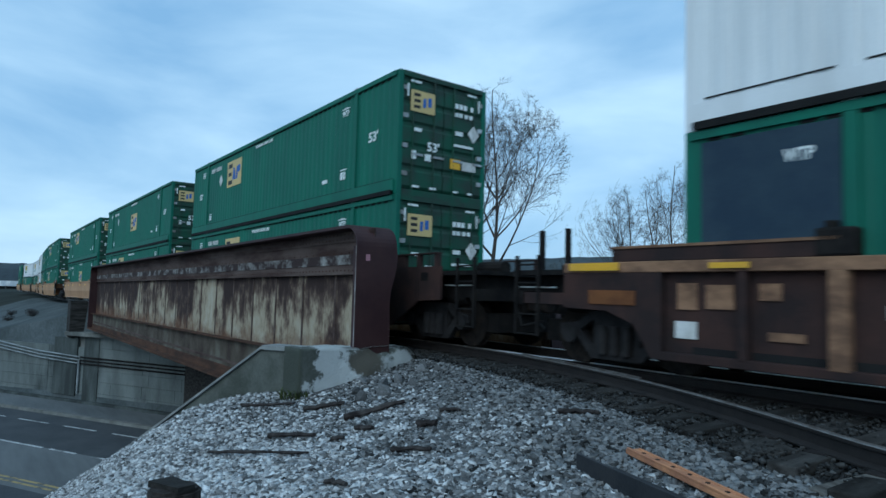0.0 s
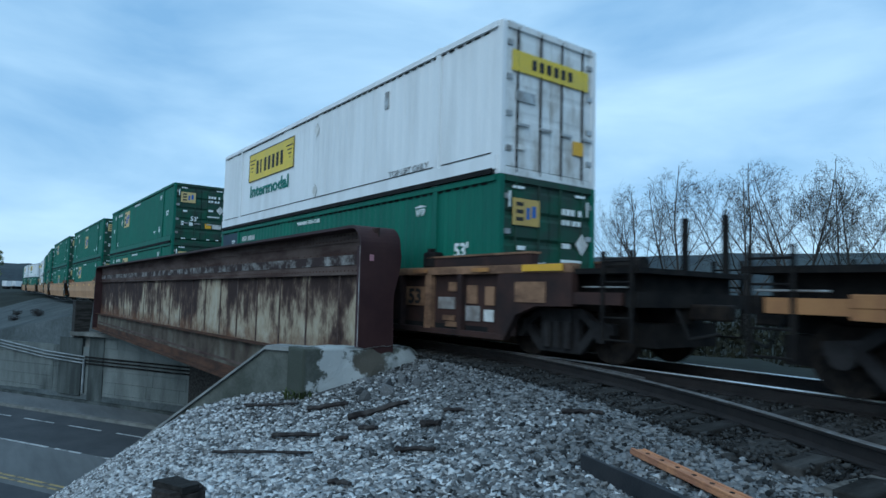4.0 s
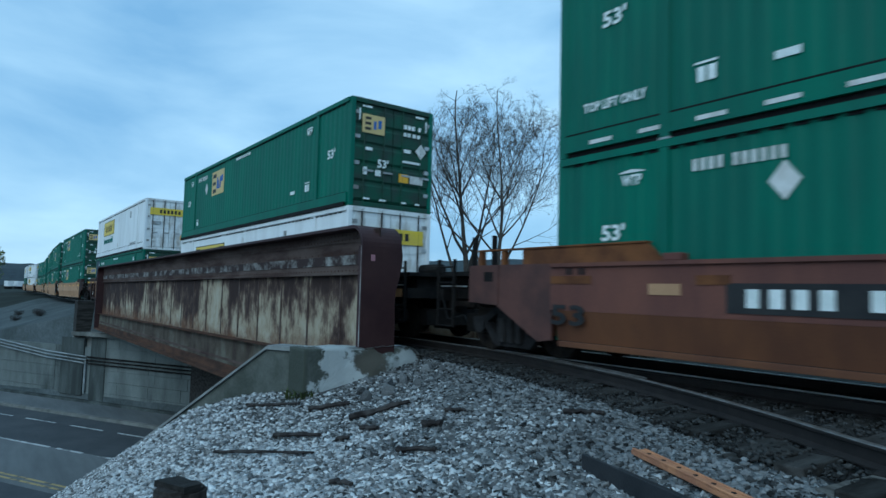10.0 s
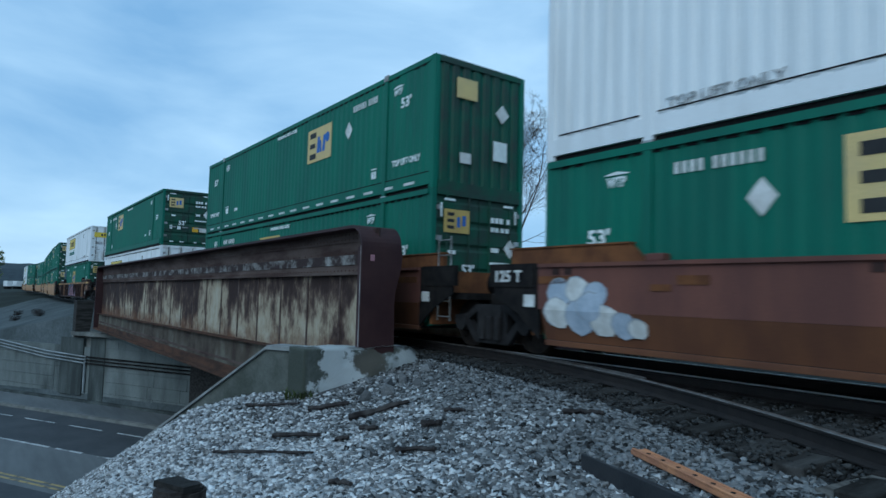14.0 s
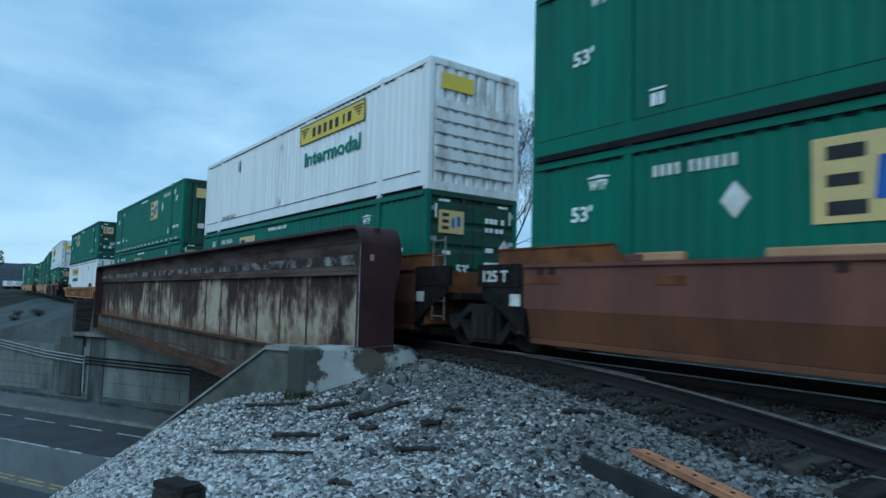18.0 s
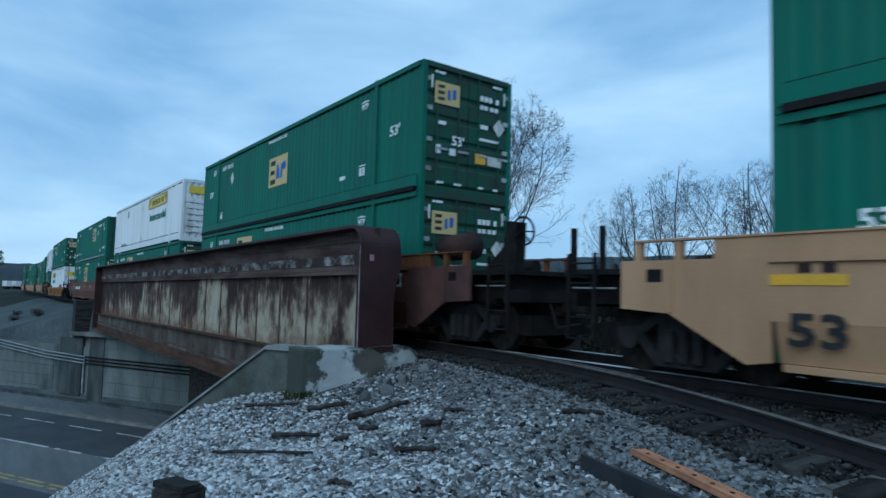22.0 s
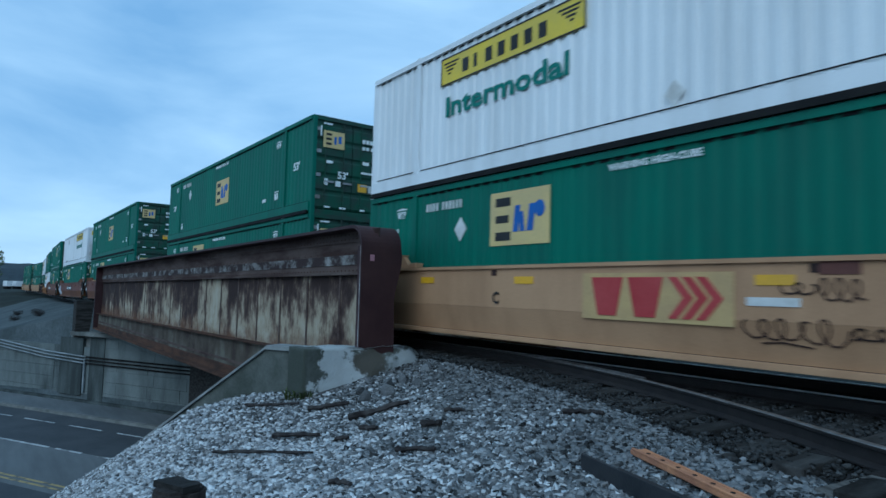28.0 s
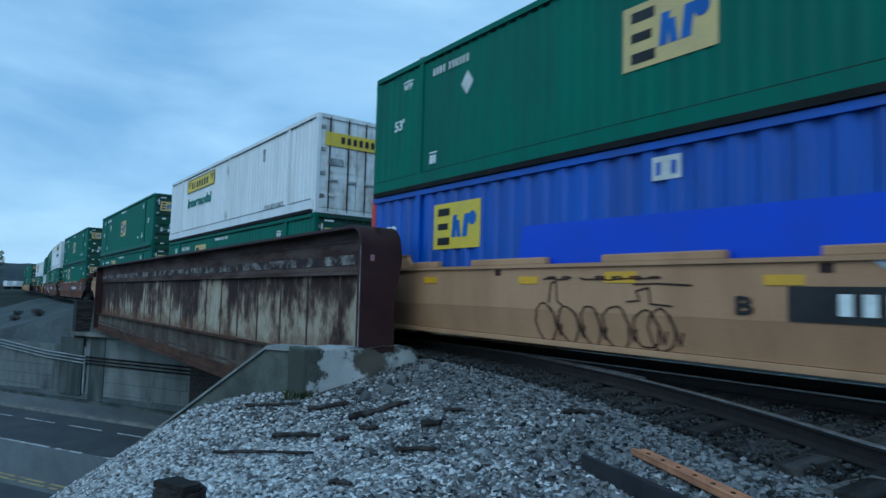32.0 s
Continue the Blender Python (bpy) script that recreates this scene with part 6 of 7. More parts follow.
for x, pts in ((0, [(0.85, 0.40), (0.98, 0.82), (1.95, 0.38)]), (0, [(2.14, 0.38), (2.24, 0.94), (2.55, 0.62), (2.9, 0.38)])):
    part("graffiti_tail", slab(B(), pts, -YP - 0.03, -YP - 0.02), M["pink_tag"], z_car, "pink sprayed tail")
    part("graffiti_line", strokes([pts[:]], 0.04, -YP - 0.04, -YP - 0.03), M["blue_tag"], z_car, "dark sprayed outline")
for x, w, z0, z1 in ((1.12, 0.55, 0.75, 1.2), (2.14, 0.5, 0.45, 1.0)):
    part("graffiti_ground", slab(B(), blob(x, x + w, z0, z1, 5, int(x * 7)), -YP + 0.085, -YP + 0.105), M["blue_tag"], z_car, "blue sprayed haze")
for x0, x1, z0, z1, mt in ((3.2, 4.0, 0.8, 1.1, "chord_rust"), (1.4, 1.82, 0.86, 1.05, "chord_rust"), (3.45, 3.8, 0.55, 0.67, "pale_tag"), (6.42, 6.95, 0.74, 0.97, "sticker_old"), (6.75, 7.0, 1.08, 1.26, "chord_rust"), (6.57, 6.95, 0.52, 0.62, "chord_rust"), (6.67, 7.02, 0.40, 0.50, "chord_rust"), (7.32, 7.62, 0.86, 1.2, "chord_rust"), (7.3, 7.7, 0.54, 0.82, "sticker_old"), (7.83, 8.08, 0.55, 0.76, "sticker"), (7.85, 8.1, 0.84, 1.18, "chord_rust"),
                           (-8.15, -7.85, 0.55, 0.77, "sticker"), (-8.12, -7.84, 0.92, 1.26, "chord_rust"), (-7.72, -7.36, 0.94, 1.24, "chord_rust"), (-7.05, -6.8, 1.06, 1.26, "chord_rust"), (-5.02, -4.28, 0.69, 0.85, "chord_rust"), (-3.02, -2.65, 0.74, 1.08, "car_orange"), (-6.95, -6.55, 0.60, 0.70, "chord_rust"), (8.75, 9.45, 0.92, 1.26, "chord_rust"), (-9.5, -8.7, 0.95, 1.15, "car_orange")):
    car_patch(z_car, x0, x1, z0, z1, mt, "paint_patch", "faded paint patch", YP - 0.11 if abs(x0) < 8.3 else YP, 0.02)
car_patch(z_car, 5.25, 5.93, 0.78, 1.17, "chord_rust", "number_panel", "tan number panel", YP - 0.11, 0.02)
writing("53", 0.42, M["mark_black"], z_car, 5.36, -YP + 0.075, 0.83, 0, "black size mark", width=0.46)
part("fleet_mark", code(B(), -5.78, -5.28, 0.89, 1.04, (4,), -YP + 0.07, -YP + 0.10), M["sticker_old"], z_car, "unreadable pale fleet mark")
part("fleet_mark", code(B(), -5.06, -4.3, 0.89, 1.04, (6,), -YP + 0.07, -YP + 0.10), M["sticker_old"], z_car, "unreadable pale fleet mark")

# weathered yellow car with posts
a_car = put_car(post_car("weathered tan-yellow ribbed well car", "car_yellow", "car_yellow"), 19.11)
load(WHITE_C, 19.11, LOW, label=WH + "in the well under a green one")
load(GREEN_A, 19.11, HIGH, label=DG + "stacked on a white one")
car_patch(a_car, -5.15, -3.1, 0.52, 0.72, "mark_black", "number_plate", "black fleet plate", YP - 0.11, 0.02)
part("fleet_mark", code(B(), -4.95, -3.3, 0.55, 0.69, (4, 6), -YP + 0.075, -YP + 0.09), M["sticker"], a_car, "unreadable white fleet marks")
writing("53", 0.38, M["mark_black"], a_car, -1.08, -YP + 0.085, 0.56, 0, "black size mark", width=0.34)
for x0, x1, z0, z1, mt in ((0.6, 1.3, 0.5, 0.9, "car_brown"), (2.2, 2.7, 0.5, 0.85, "pale_tag"), (6.4, 6.8, 0.6, 0.8, "car_tan")):
    part("graffiti_shape", slab(B(), blob(x0, x1, z0, z1, 5, 3), -YP + 0.09, -YP + 0.105), M[mt], a_car, "faded sprayed tag")

# oxide red articulated set: three wells
RED = "oxide red smooth-sided well car "
b_car = put_car(smooth_car(RED + "with a black fleet plate", "car_red", "car_orange", ("coupler", "joint"), "car_maroon"), 42.65)
c_car = put_car(smooth_car(RED + "with a white bubble tag", "car_red", "car_orange", ("joint", "joint")), 62.15)
d_car = put_car(smooth_car(RED + "with a hand brake stand", "car_red", "car_orange", ("joint", "coupler"), "car_maroon", True), 81.5)
brake_stand(d_car, 1)
load(GREEN_E, 42.65, LOW, label=DG + "with white tape dashes above it")
load(GREEN_D, 42.65, HIGH, True, DG + "with white tape dashes, riding backwards")
load(GREEN_M, 62.15, LOW, label=DG + "under a white one")
load(WHITE_B, 62.15, HIGH, True, WH + "with ribbed front wall to the rear")
load(GREEN_L, 81.5, LOW, label=DG + "under another green one")
load(GREEN_B, 81.5, HIGH, label=DG + "with its panel near the middle")
for car, px in ((b_car, -5.1), (c_car, -1.7), (d_car, 1.7)):
    car_patch(car, px, px + 3.3, 0.9, 1.26, "mark_black" if car is not d_car else "navy_worn", "number_plate", "black fleet plate" if car is not d_car else "worn dark fleet plate")
    part("fleet_mark", code(B(), px + 0.2, px + 3.1, 0.97, 1.19, (4, 6), -SIDE - 0.02, -SIDE - 0.012), M["mark"], car, "white unreadable fleet marks")
writing("53", 0.42, M["mark_black"], b_car, -8.0, -SIDE - 0.02, 0.62, 0, "black size mark", width=0.7)
for x in (-6.2, -2.3, 0.12, 3.2, 5.8):
    car_patch(b_car, x, x + 0.48, 1.10, 1.25, "car_tan", "reflector", "faded tan reflector")
    car_patch(c_car, x + 0.3, x + 0.6, 1.15, 1.24, "car_orange", "reflector", "faded orange reflector")
rng = random.Random(6)
for i, (x, z, r) in enumerate(((-7.55, 1.1, 0.22), (-7.2, 1.16, 0.2), (-6.85, 1.08, 0.2), (-7.6, 0.78, 0.24), (-7.15, 0.74, 0.26), (-6.7, 0.72, 0.24), (-6.35, 0.66, 0.19), (-6.12, 0.62, 0.14), (-6.95, 0.9, 0.22))):
    edge = [(x + r * 1.12 * rng.uniform(0.88, 1.1) * math.cos(a * 0.5236), z + r * rng.uniform(0.9, 1.1) * math.sin(a * 0.5236)) for a in range(12)]
    y = -SIDE - 0.012 - 0.002 * i
    part("graffiti_shape", fold(slab(B(), edge, y, -SIDE - 0.004)), M["sticker" if i % 2 else "pale_tag"], c_car, "pale sprayed bubble")
    part("graffiti_line", fold(strokes([edge[2:9]], 0.02, y - 0.002, y)), M["grey_tag"], c_car, "grey sprayed outline")
car_patch(d_car, 7.3, 7.75, 1.15, 1.45, "sticker", "data_panel", "pale data panel")
car_patch(d_car, 7.36, 7.69, 1.2, 1.4, "car_brown", "data_panel", "dark data field", SIDE + 0.01)
car_patch(d_car, 7.2, 7.4, 0.95, 1.1, "sticker", "sticker", "white square sticker")
writing("A", 0.3, M["mark_black"], b_car, -1.6, -SIDE - 0.02, 0.94, 0, "black unit letter", width=0.22)
writing("B", 0.3, M["mark_black"], d_car, 0.75, -SIDE - 0.02, 0.92, 0, "black unit letter", width=0.26)

# tan articulated set: three wells
TAN = "tan-yellow smooth-sided well car "
e_car = put_car(smooth_car(TAN + "with grey bubble graffiti", "car_tan", "car_tan", ("coupler", "joint")), 105.13)
f_car = put_car(smooth_car(TAN + "with a red lettered panel and scribbles", "car_tan", "car_tan", ("joint", "joint")), 124.8)
g_car = put_car(smooth_car(TAN + "with thin black scribbled loops", "car_tan", "car_tan", ("joint", "joint"), None, True), 144.3)
h_car = put_car(smooth_car(TAN + "following behind", "car_tan", "car_tan", ("joint", "coupler")), 163.8)
load(GREEN_M, 105.13, LOW, label=DG + "under another green one")
load(GREEN_B, 105.13, HIGH, label=DG + "stacked on a green one")
load(GREEN_L, 124.8, LOW, label=DG + "under a white one")
load(WHITE_B, 124.8, HIGH, label=WH + "with dirty ribbed doors")
load(BLUE, 144.3, LOW)
load(GREEN_B, 144.3, HIGH, label=DG + "stacked on a blue one")
load(GREEN_L, 163.8, LOW, label=DG + "near the end of the seen train")
load(GREEN_A, 163.8, HIGH, label=DG + "near the end of the seen train")
writing("53", 0.5, M["mark_black"], e_car, -7.82, -SIDE - 0.02, 0.58, 0, "black size mark", width=0.62)
car_patch(e_car, -5.03, -2.05, 0.86, 1.2, "mark_black", "number_plate", "black fleet plate")
part("fleet_mark", code(B(), -4.85, -2.75, 0.92, 1.14, (4, 4), -SIDE - 0.02, -SIDE - 0.012), M["mark"], e_car, "white unreadable fleet marks")
part("fleet_mark", code(B(), -2.7, -2.15, 0.86, 1.12, (2,), -SIDE - 0.02, -SIDE - 0.012), M["pale_tag"], e_car, "pale sprayed figures")
bubble_tag(e_car, -1.9, 1.15, 4, 0.40, 1.52, ("grey_tag",), "navy", 5, "grey sprayed bubble shape")
bubble_tag(e_car, 2.5, 5.7, 6, 0.40, 1.50, ("pale_tag", "grey_tag"), "navy", 9, "pale grey sprayed bubble shape")
car_patch(e_car, 1.5, 1.95, 1.0, 1.1, "sticker", "sticker", "white strip sticker")

car_patch(f_car, -1.2, 1.15, 0.74, 1.4, "ochre", "company_panel", "ochre company panel")
for x in (-1.02, -0.38):
    part("company_block", slab(B(), [(x, 1.34), (x + 0.56, 1.34), (x + 0.44, 0.80), (x + 0.12, 0.80)], -SIDE - 0.024, -SIDE - 0.012), M["mark_red"], f_car, "dark red tapered block")
for i in range(3):
    x = 0.26 + 0.2 * i
    part("company_chevron", slab(B(), [(x, 1.34), (x + 0.13, 1.34), (x + 0.36, 1.07), (x + 0.13, 0.80), (x, 0.80), (x + 0.22, 1.07)], -SIDE - 0.024, -SIDE - 0.012), M["mark_red"], f_car, "dark red chevron")
writing("C", 0.28, M["mark_black"], f_car, -3.25, -SIDE - 0.02, 0.9, 0, "black unit letter", width=0.17)
part("graffiti_line", fold(strokes(loops(1.75, 2.7, 1.2, 0.12, 5, 8, 0.8) + loops(1.3, 2.5, 0.74, 0.15, 5, 9, 0.7), 0.018, -SIDE - 0.014, -SIDE - 0.004)), M["car_brown"], f_car, "thin brown scribbles")
car_patch(f_car, 1.3, 1.9, 1.0, 1.1, "sticker", "sticker", "white strip sticker")
car_patch(f_car, 2.1, 2.5, 1.36, 1.5, "car_red", "patch", "dark red patch")

writing("53", 0.62, M["mark_black"], g_car, -8.02, -SIDE - 0.02, 0.55, 0, "black size mark", width=0.75)
writing("B", 0.3, M["mark_black"], g_car, 1.05, -SIDE - 0.02, 0.9, 0, "black unit letter", width=0.24)
car_patch(g_car, 1.67, 4.8, 0.84, 1.23, "mark_black", "number_plate", "black fleet plate")
part("fleet_mark", code(B(), 2.15, 4.6, 0.92, 1.15, (4, 6), -SIDE - 0.02, -SIDE - 0.012), M["mark"], g_car, "white unreadable fleet marks")
rings = []
for i, (cx, rx, rz) in enumerate(((-2.1, 0.22, 0.30), (-1.62, 0.20, 0.27), (-1.18, 0.17, 0.30), (-0.72, 0.22, 0.31), (-0.22, 0.20, 0.26), (0.02, 0.20, 0.28))):
    rings.append([(cx + rx * math.cos(0.5 + 6.6 * k / 18) * (1 + 0.06 * math.sin(3 * k + i)), 0.63 + rz * math.sin(0.5 + 6.6 * k / 18) + 0.02 * math.sin(5 * k + i)) for k in range(19)])
    rings.append([(cx + rx, 0.72), (cx + rx + 0.06, 0.45), (cx + rx + 0.12, 0.62)])
rings.append([(-2.0, 0.95), (-1.95, 1.25), (-1.85, 1.28), (-1.82, 0.98), (-1.7, 0.9)])
rings.append([(-0.5, 1.0), (-0.3, 1.02), (-0.35, 1.15), (-0.15, 1.2), (-0.12, 0.98), (0.2, 0.96)])
part("graffiti_line", fold(strokes(rings + loops(-2.1, 0.2, 1.33, 0.08, 6, 15, 0.6), 0.022, -SIDE - 0.014, -SIDE - 0.004)), M["car_brown"], g_car, "thin black scribbled loops")
car_patch(g_car, -0.9, -0.35, 1.26, 1.42, "reflect", "reflector", "yellow reflective patch")
part("film_scrap", slab(B(), [(2.5, 1.5), (3.6, 1.5), (3.4, 1.32), (2.7, 1.36)], -SIDE - 0.016, -SIDE - 0.004), M["pale_tag"], g_car, "torn pale plastic scrap")


# ---- things lying on the bank ----
def lump(a, b, r0, r1, seed, n=7, steps=7, mt="drift", flat=0.75):
    """A knotty stick from a to b."""
    bm, rng = B(), random.Random(seed)
    a, b = Vector(a), Vector(b)
    d = (b - a).normalized()
    side = d.cross(Vector((0, 0, 1))).normalized()
    up = side.cross(d)
    rings = []
    for i in range(steps + 1):
        k = i / steps
        c = a.lerp(b, k) + side * rng.uniform(-0.02, 0.02) + up * rng.uniform(-0.01, 0.012)
        r = (r0 + (r1 - r0) * k) * rng.uniform(0.85, 1.15)
        rings.append([bm.verts.new(c + side * r * math.cos(6.283 * j / n) * rng.uniform(0.85, 1.15) + up * flat * r * math.sin(6.283 * j / n) * rng.uniform(0.85, 1.15)) for j in range(n)])
    for p, q in zip(rings, rings[1:]):
        for j in range(n):
            bm.faces.new((p[j], p[(j + 1) % n], q[(j + 1) % n], q[j]))
    bm.faces.new(list(reversed(rings[0]))), bm.faces.new(rings[-1])
    bmesh.ops.recalc_face_normals(bm, faces=bm.faces[:])
    return mesh_of("stick", bm, M[mt])


def ground_at(x, y, lift=0.0):
    return (x, y, height(x, y) + lift)


for i, (xa, ya, xb, yb, r, lab) in enumerate((
        (-8.11, 4.34, -7.71, 5.10, 0.065, "thick charred piece of driftwood on the ballast"),
        (-9.46, 4.34, -9.07, 4.86, 0.055, "dark split stick on the ballast"),
        (-11.0, 3.88, -9.97, 4.39, 0.035, "thin dark stick along the wall foot"),
        (-9.14, 2.78, -6.91, 3.23, 0.030, "long thin grey stick on the ballast"),
        (-8.83, 3.53, -7.77, 3.73, 0.050, "dark weathered plank end on the ballast"),
        (-5.70, 3.64, -5.28, 3.83, 0.040, "dark wood splinter on the ballast"),
        (-7.22, 4.06, -6.96, 4.13, 0.050, "short dark wood chunk on the ballast"),
        (-7.18, 3.68, -6.99, 3.76, 0.040, "short dark wood chunk on the ballast"),
        (-6.36, 4.40, -6.11, 4.49, 0.055, "short dark wood chunk on the ballast"),
        (-5.45, 2.75, -5.15, 2.82, 0.035, "dark wood splinter on the ballast"),
        (-6.62, 4.95, -6.3, 5.02, 0.040, "short dark wood chunk on the ballast"),
        (-5.0, 5.4, -4.6, 5.6, 0.040, "short dark wood chunk on the ballast"))):
    tagged(new("driftwood", lump(ground_at(xa, ya, 0.04 + r * 0.5), ground_at(xb, yb, 0.04 + r * 0.5), r, r * 0.7, i)), lab, "stick", "sticks on the ballast")

# post stump at the edge of the bank
PX, PY = -4.72, 1.22
zt = -0.36
stump = thing("post_stump", "dark tarred wooden post stump sawn off above the bank", "post", m=pose(PX, PY, 0))
bm = B()
bmesh.ops.create_cone(bm, cap_ends=True, segments=18, radius1=0.19, radius2=0.172, depth=1.1, matrix=Matrix.Translation((0, 0, zt - 0.55)))
for v in bm.verts:
    v.co.x += 0.012 * noise.noise((v.co.x * 9, v.co.y * 9, v.co.z * 2))
    v.co.y += 0.012 * noise.noise((v.co.y * 9, v.co.x * 9, 4 + v.co.z * 2))
bmesh.ops.bevel(bm, geom=[e for e in bm.edges if e.verts[0].co.z > zt - 0.01 and e.verts[1].co.z > zt - 0.01], offset=0.02, segments=2, affect="EDGES")
part("trunk", bm, M["post"], stump)
part("cap_splinter", slab(B(), [(-0.12, -0.15), (0.16, -0.02), (0.13, 0.10), (-0.15, 0.02)], zt - 0.01, zt + 0.035, "z"), M["tie"], stump, "split wooden cap")

# orange drilled bar and the black angle under it
bar = thing("drilled_bar", "orange primed steel bar with drilled holes lying on the ballast", "steel bar")
a, b = Vector((-3.48, 4.69, -0.28)), Vector((-1.60, 3.90, -0.28))
d = (b - a).normalized()
mb = Matrix.Translation(a) @ d.to_track_quat("X", "Z").to_matrix().to_4x4()
L_BAR = (b - a).length
part("web", box(B(), 0, L_BAR, -0.066, 0.066, -0.02, 0.02, 0.006), M["orange"], bar, m=mb)
part("lip", box(B(), 0.02, L_BAR, -0.069, -0.04, 0.02, 0.04, 0.006), M["orange"], bar, m=mb)
part("lip", box(B(), 0.02, L_BAR, 0.045, 0.070, -0.05, 0.03, 0.006), M["orange"], bar, m=mb)
for i in range(9):
    bm = B()
    rod(bm, (0.16 + i * 0.21, 0.012, 0.012), (0.16 + i * 0.21, 0.012, 0.024), 0.019, n=12)
    part("hole", bm, M["seal"], bar, "drilled hole", m=mb)
angle = thing("steel_angle", "black steel angle lying on the ballast under the orange bar", "steel angle")
a, b = Vector((-3.62, 4.26, -0.40)), Vector((-2.4, 3.84, -0.36))
ma = Matrix.Translation(a) @ (b - a).to_track_quat("X", "Z").to_matrix().to_4x4()
part("leg", box(B(), 0, 1.5, -0.10, 0.08, -0.02, 0.0, 0.004), M["black_steel"], angle, m=ma)
part("leg", box(B(), 0, 1.5, -0.10, -0.07, 0.0, 0.13, 0.004), M["black_steel"], angle, m=ma)
part("leg", box(B(), 0.3, 1.5, 0.06, 0.10, 0.0, 0.07, 0.004), M["black_steel"], angle, m=ma)
# cut tie ends beside the bent rail
for x, y, rz, w, lab in ((-1.86, 5.02, 76, 0.24, "pale weathered tie end sticking out of the ballast"), (-2.72, 5.35, 70, 0.2, "dark broken tie end in the ballast")):
    butt = new("tie_butt", mesh_of("tie_butt", box(B(), -0.35, 0.35, -w / 2, w / 2, -0.16, 0.0, 0.02), M["tie_pale"] if w > 0.22 else M["tie"]))
    butt.matrix_world = pose(x, y, -0.20, 3, -4, rz)
    tagged(butt, lab, "railway tie", "loose ties")

# the nearest loose stones, each by itself
rng = random.Random(21)
lumps = []
for k in range(8):
    bm = B()
    bmesh.ops.create_icosphere(bm, subdivisions=1, radius=1.0)
    for v in bm.verts:
        v.co *= rng.uniform(0.72, 1.2)
        v.co.z *= 0.75
    lumps.append(mesh_of("ballast_stone", bm, M["stone_one"]))
placed = 0
while placed < 290:
    x, y = rng.uniform(-6.2, -2.0), rng.uniform(1.2, 5.2)
    if abs(x - PX) < 0.3 and abs(y - PY) < 0.3 or y > spur_y(x) - 0.6:
        continue
    s = rng.uniform(0.018, 0.042)
    ob = new("ballast_stone", lumps[placed % 8])
    ob.parent = ground
    ob.matrix_local = Matrix.LocRotScale((x, y, height(x, y) + 0.03), Euler([rng.uniform(0, 6.28) for _ in range(3)]), (s * rng.uniform(0.8, 1.3), s, s * rng.uniform(0.7, 1.0)))
    placed += 1
for i in range(10):
    x, y = rng.uniform(-9.9, -8.6), rng.uniform(5.0, 6.9)
    ob = new("broken_concrete", lumps[i % 8])
    s = rng.uniform(0.08, 0.17)
    ob.matrix_world = Matrix.LocRotScale((x, y, height(x, y) + s * 0.4), Euler([rng.uniform(0, 6.28) for _ in range(3)]), (s, s, s * 0.7))
    tagged(ob, "broken lump of pale concrete beside the backwall", "rubble", "concrete rubble")


# weeds at the foot of the wing wall
def weed(x, y, seed):
    rng = random.Random(seed)
    bm = B()
    for i in range(26):
        a, h, w = rng.uniform(0, 6.28), rng.uniform(0.06, 0.2), rng.uniform(0.008, 0.016)
        o = Vector((rng.uniform(-0.12, 0.12), rng.uniform(-0.12, 0.12), -0.02))
        d = Vector((math.cos(a), math.sin(a), 0))
        s = Vector((-d.y, d.x, 0)) * w
        p = [o - s, o + s, o + d * h * 0.35 + Vector((0, 0, h * 0.7)) + s, o + d * h * 0.35 + Vector((0, 0, h * 0.7)) - s, o + d * h * 0.9 + Vector((0, 0, h))]
        v = [bm.verts.new(q) for q in p]
        bm.faces.new((v[0], v[1], v[2], v[3])), bm.faces.new((v[3], v[2], v[4]))
    ob = new("weed", mesh_of("weed", bm, M["weed"]))
    ob.matrix_world = pose(x, y, height(x, y) + 0.02)
    tagged(ob, "small green weed growing at the foot of the concrete", "weed", "weeds by the wall")


for i, (x, y) in enumerate(((-10.3, 4.66), (-10.55, 4.5))):
    weed(x, y, 50 + i)

# ---- trees ----
class Tubes:
    """Collects tapering limbs and small leaf faces, then makes one mesh."""

    def __init__(self):
        self.v, self.f = [], []

    def limb(self, a, b, r0, r1, n):
        d = (b - a).normalized()
        s = d.orthogonal().normalized()
        t = d.cross(s)
        k = len(self.v)
        for c, r in ((a, r0), (b, r1)):
            for i in range(n):
                q = 6.2832 * i / n
                self.v.append(c + s * (r * math.cos(q)) + t * (r * math.sin(q)))
        for i in range(n):
            j = (i + 1) % n
            self.f.append((k + i, k + j, k + n + j, k + n + i))

    def leaf(self, c, s, rng):
        d = Vector((rng.uniform(-1, 1), rng.uniform(-1, 1), rng.uniform(-1, 1))).normalized()
        e = d.orthogonal().normalized() * s * 0.5
        k = len(self.v)
        self.v += [c - d * s, c + e, c + d * s, c - e]
        self.f.append((k, k + 1, k + 2, k + 3))

    def make(self, name, material):
        me = bpy.data.meshes.new(name)
        me.from_pydata([tuple(p) for p in self.v], [], self.f)
        me.materials.append(material)
        return me


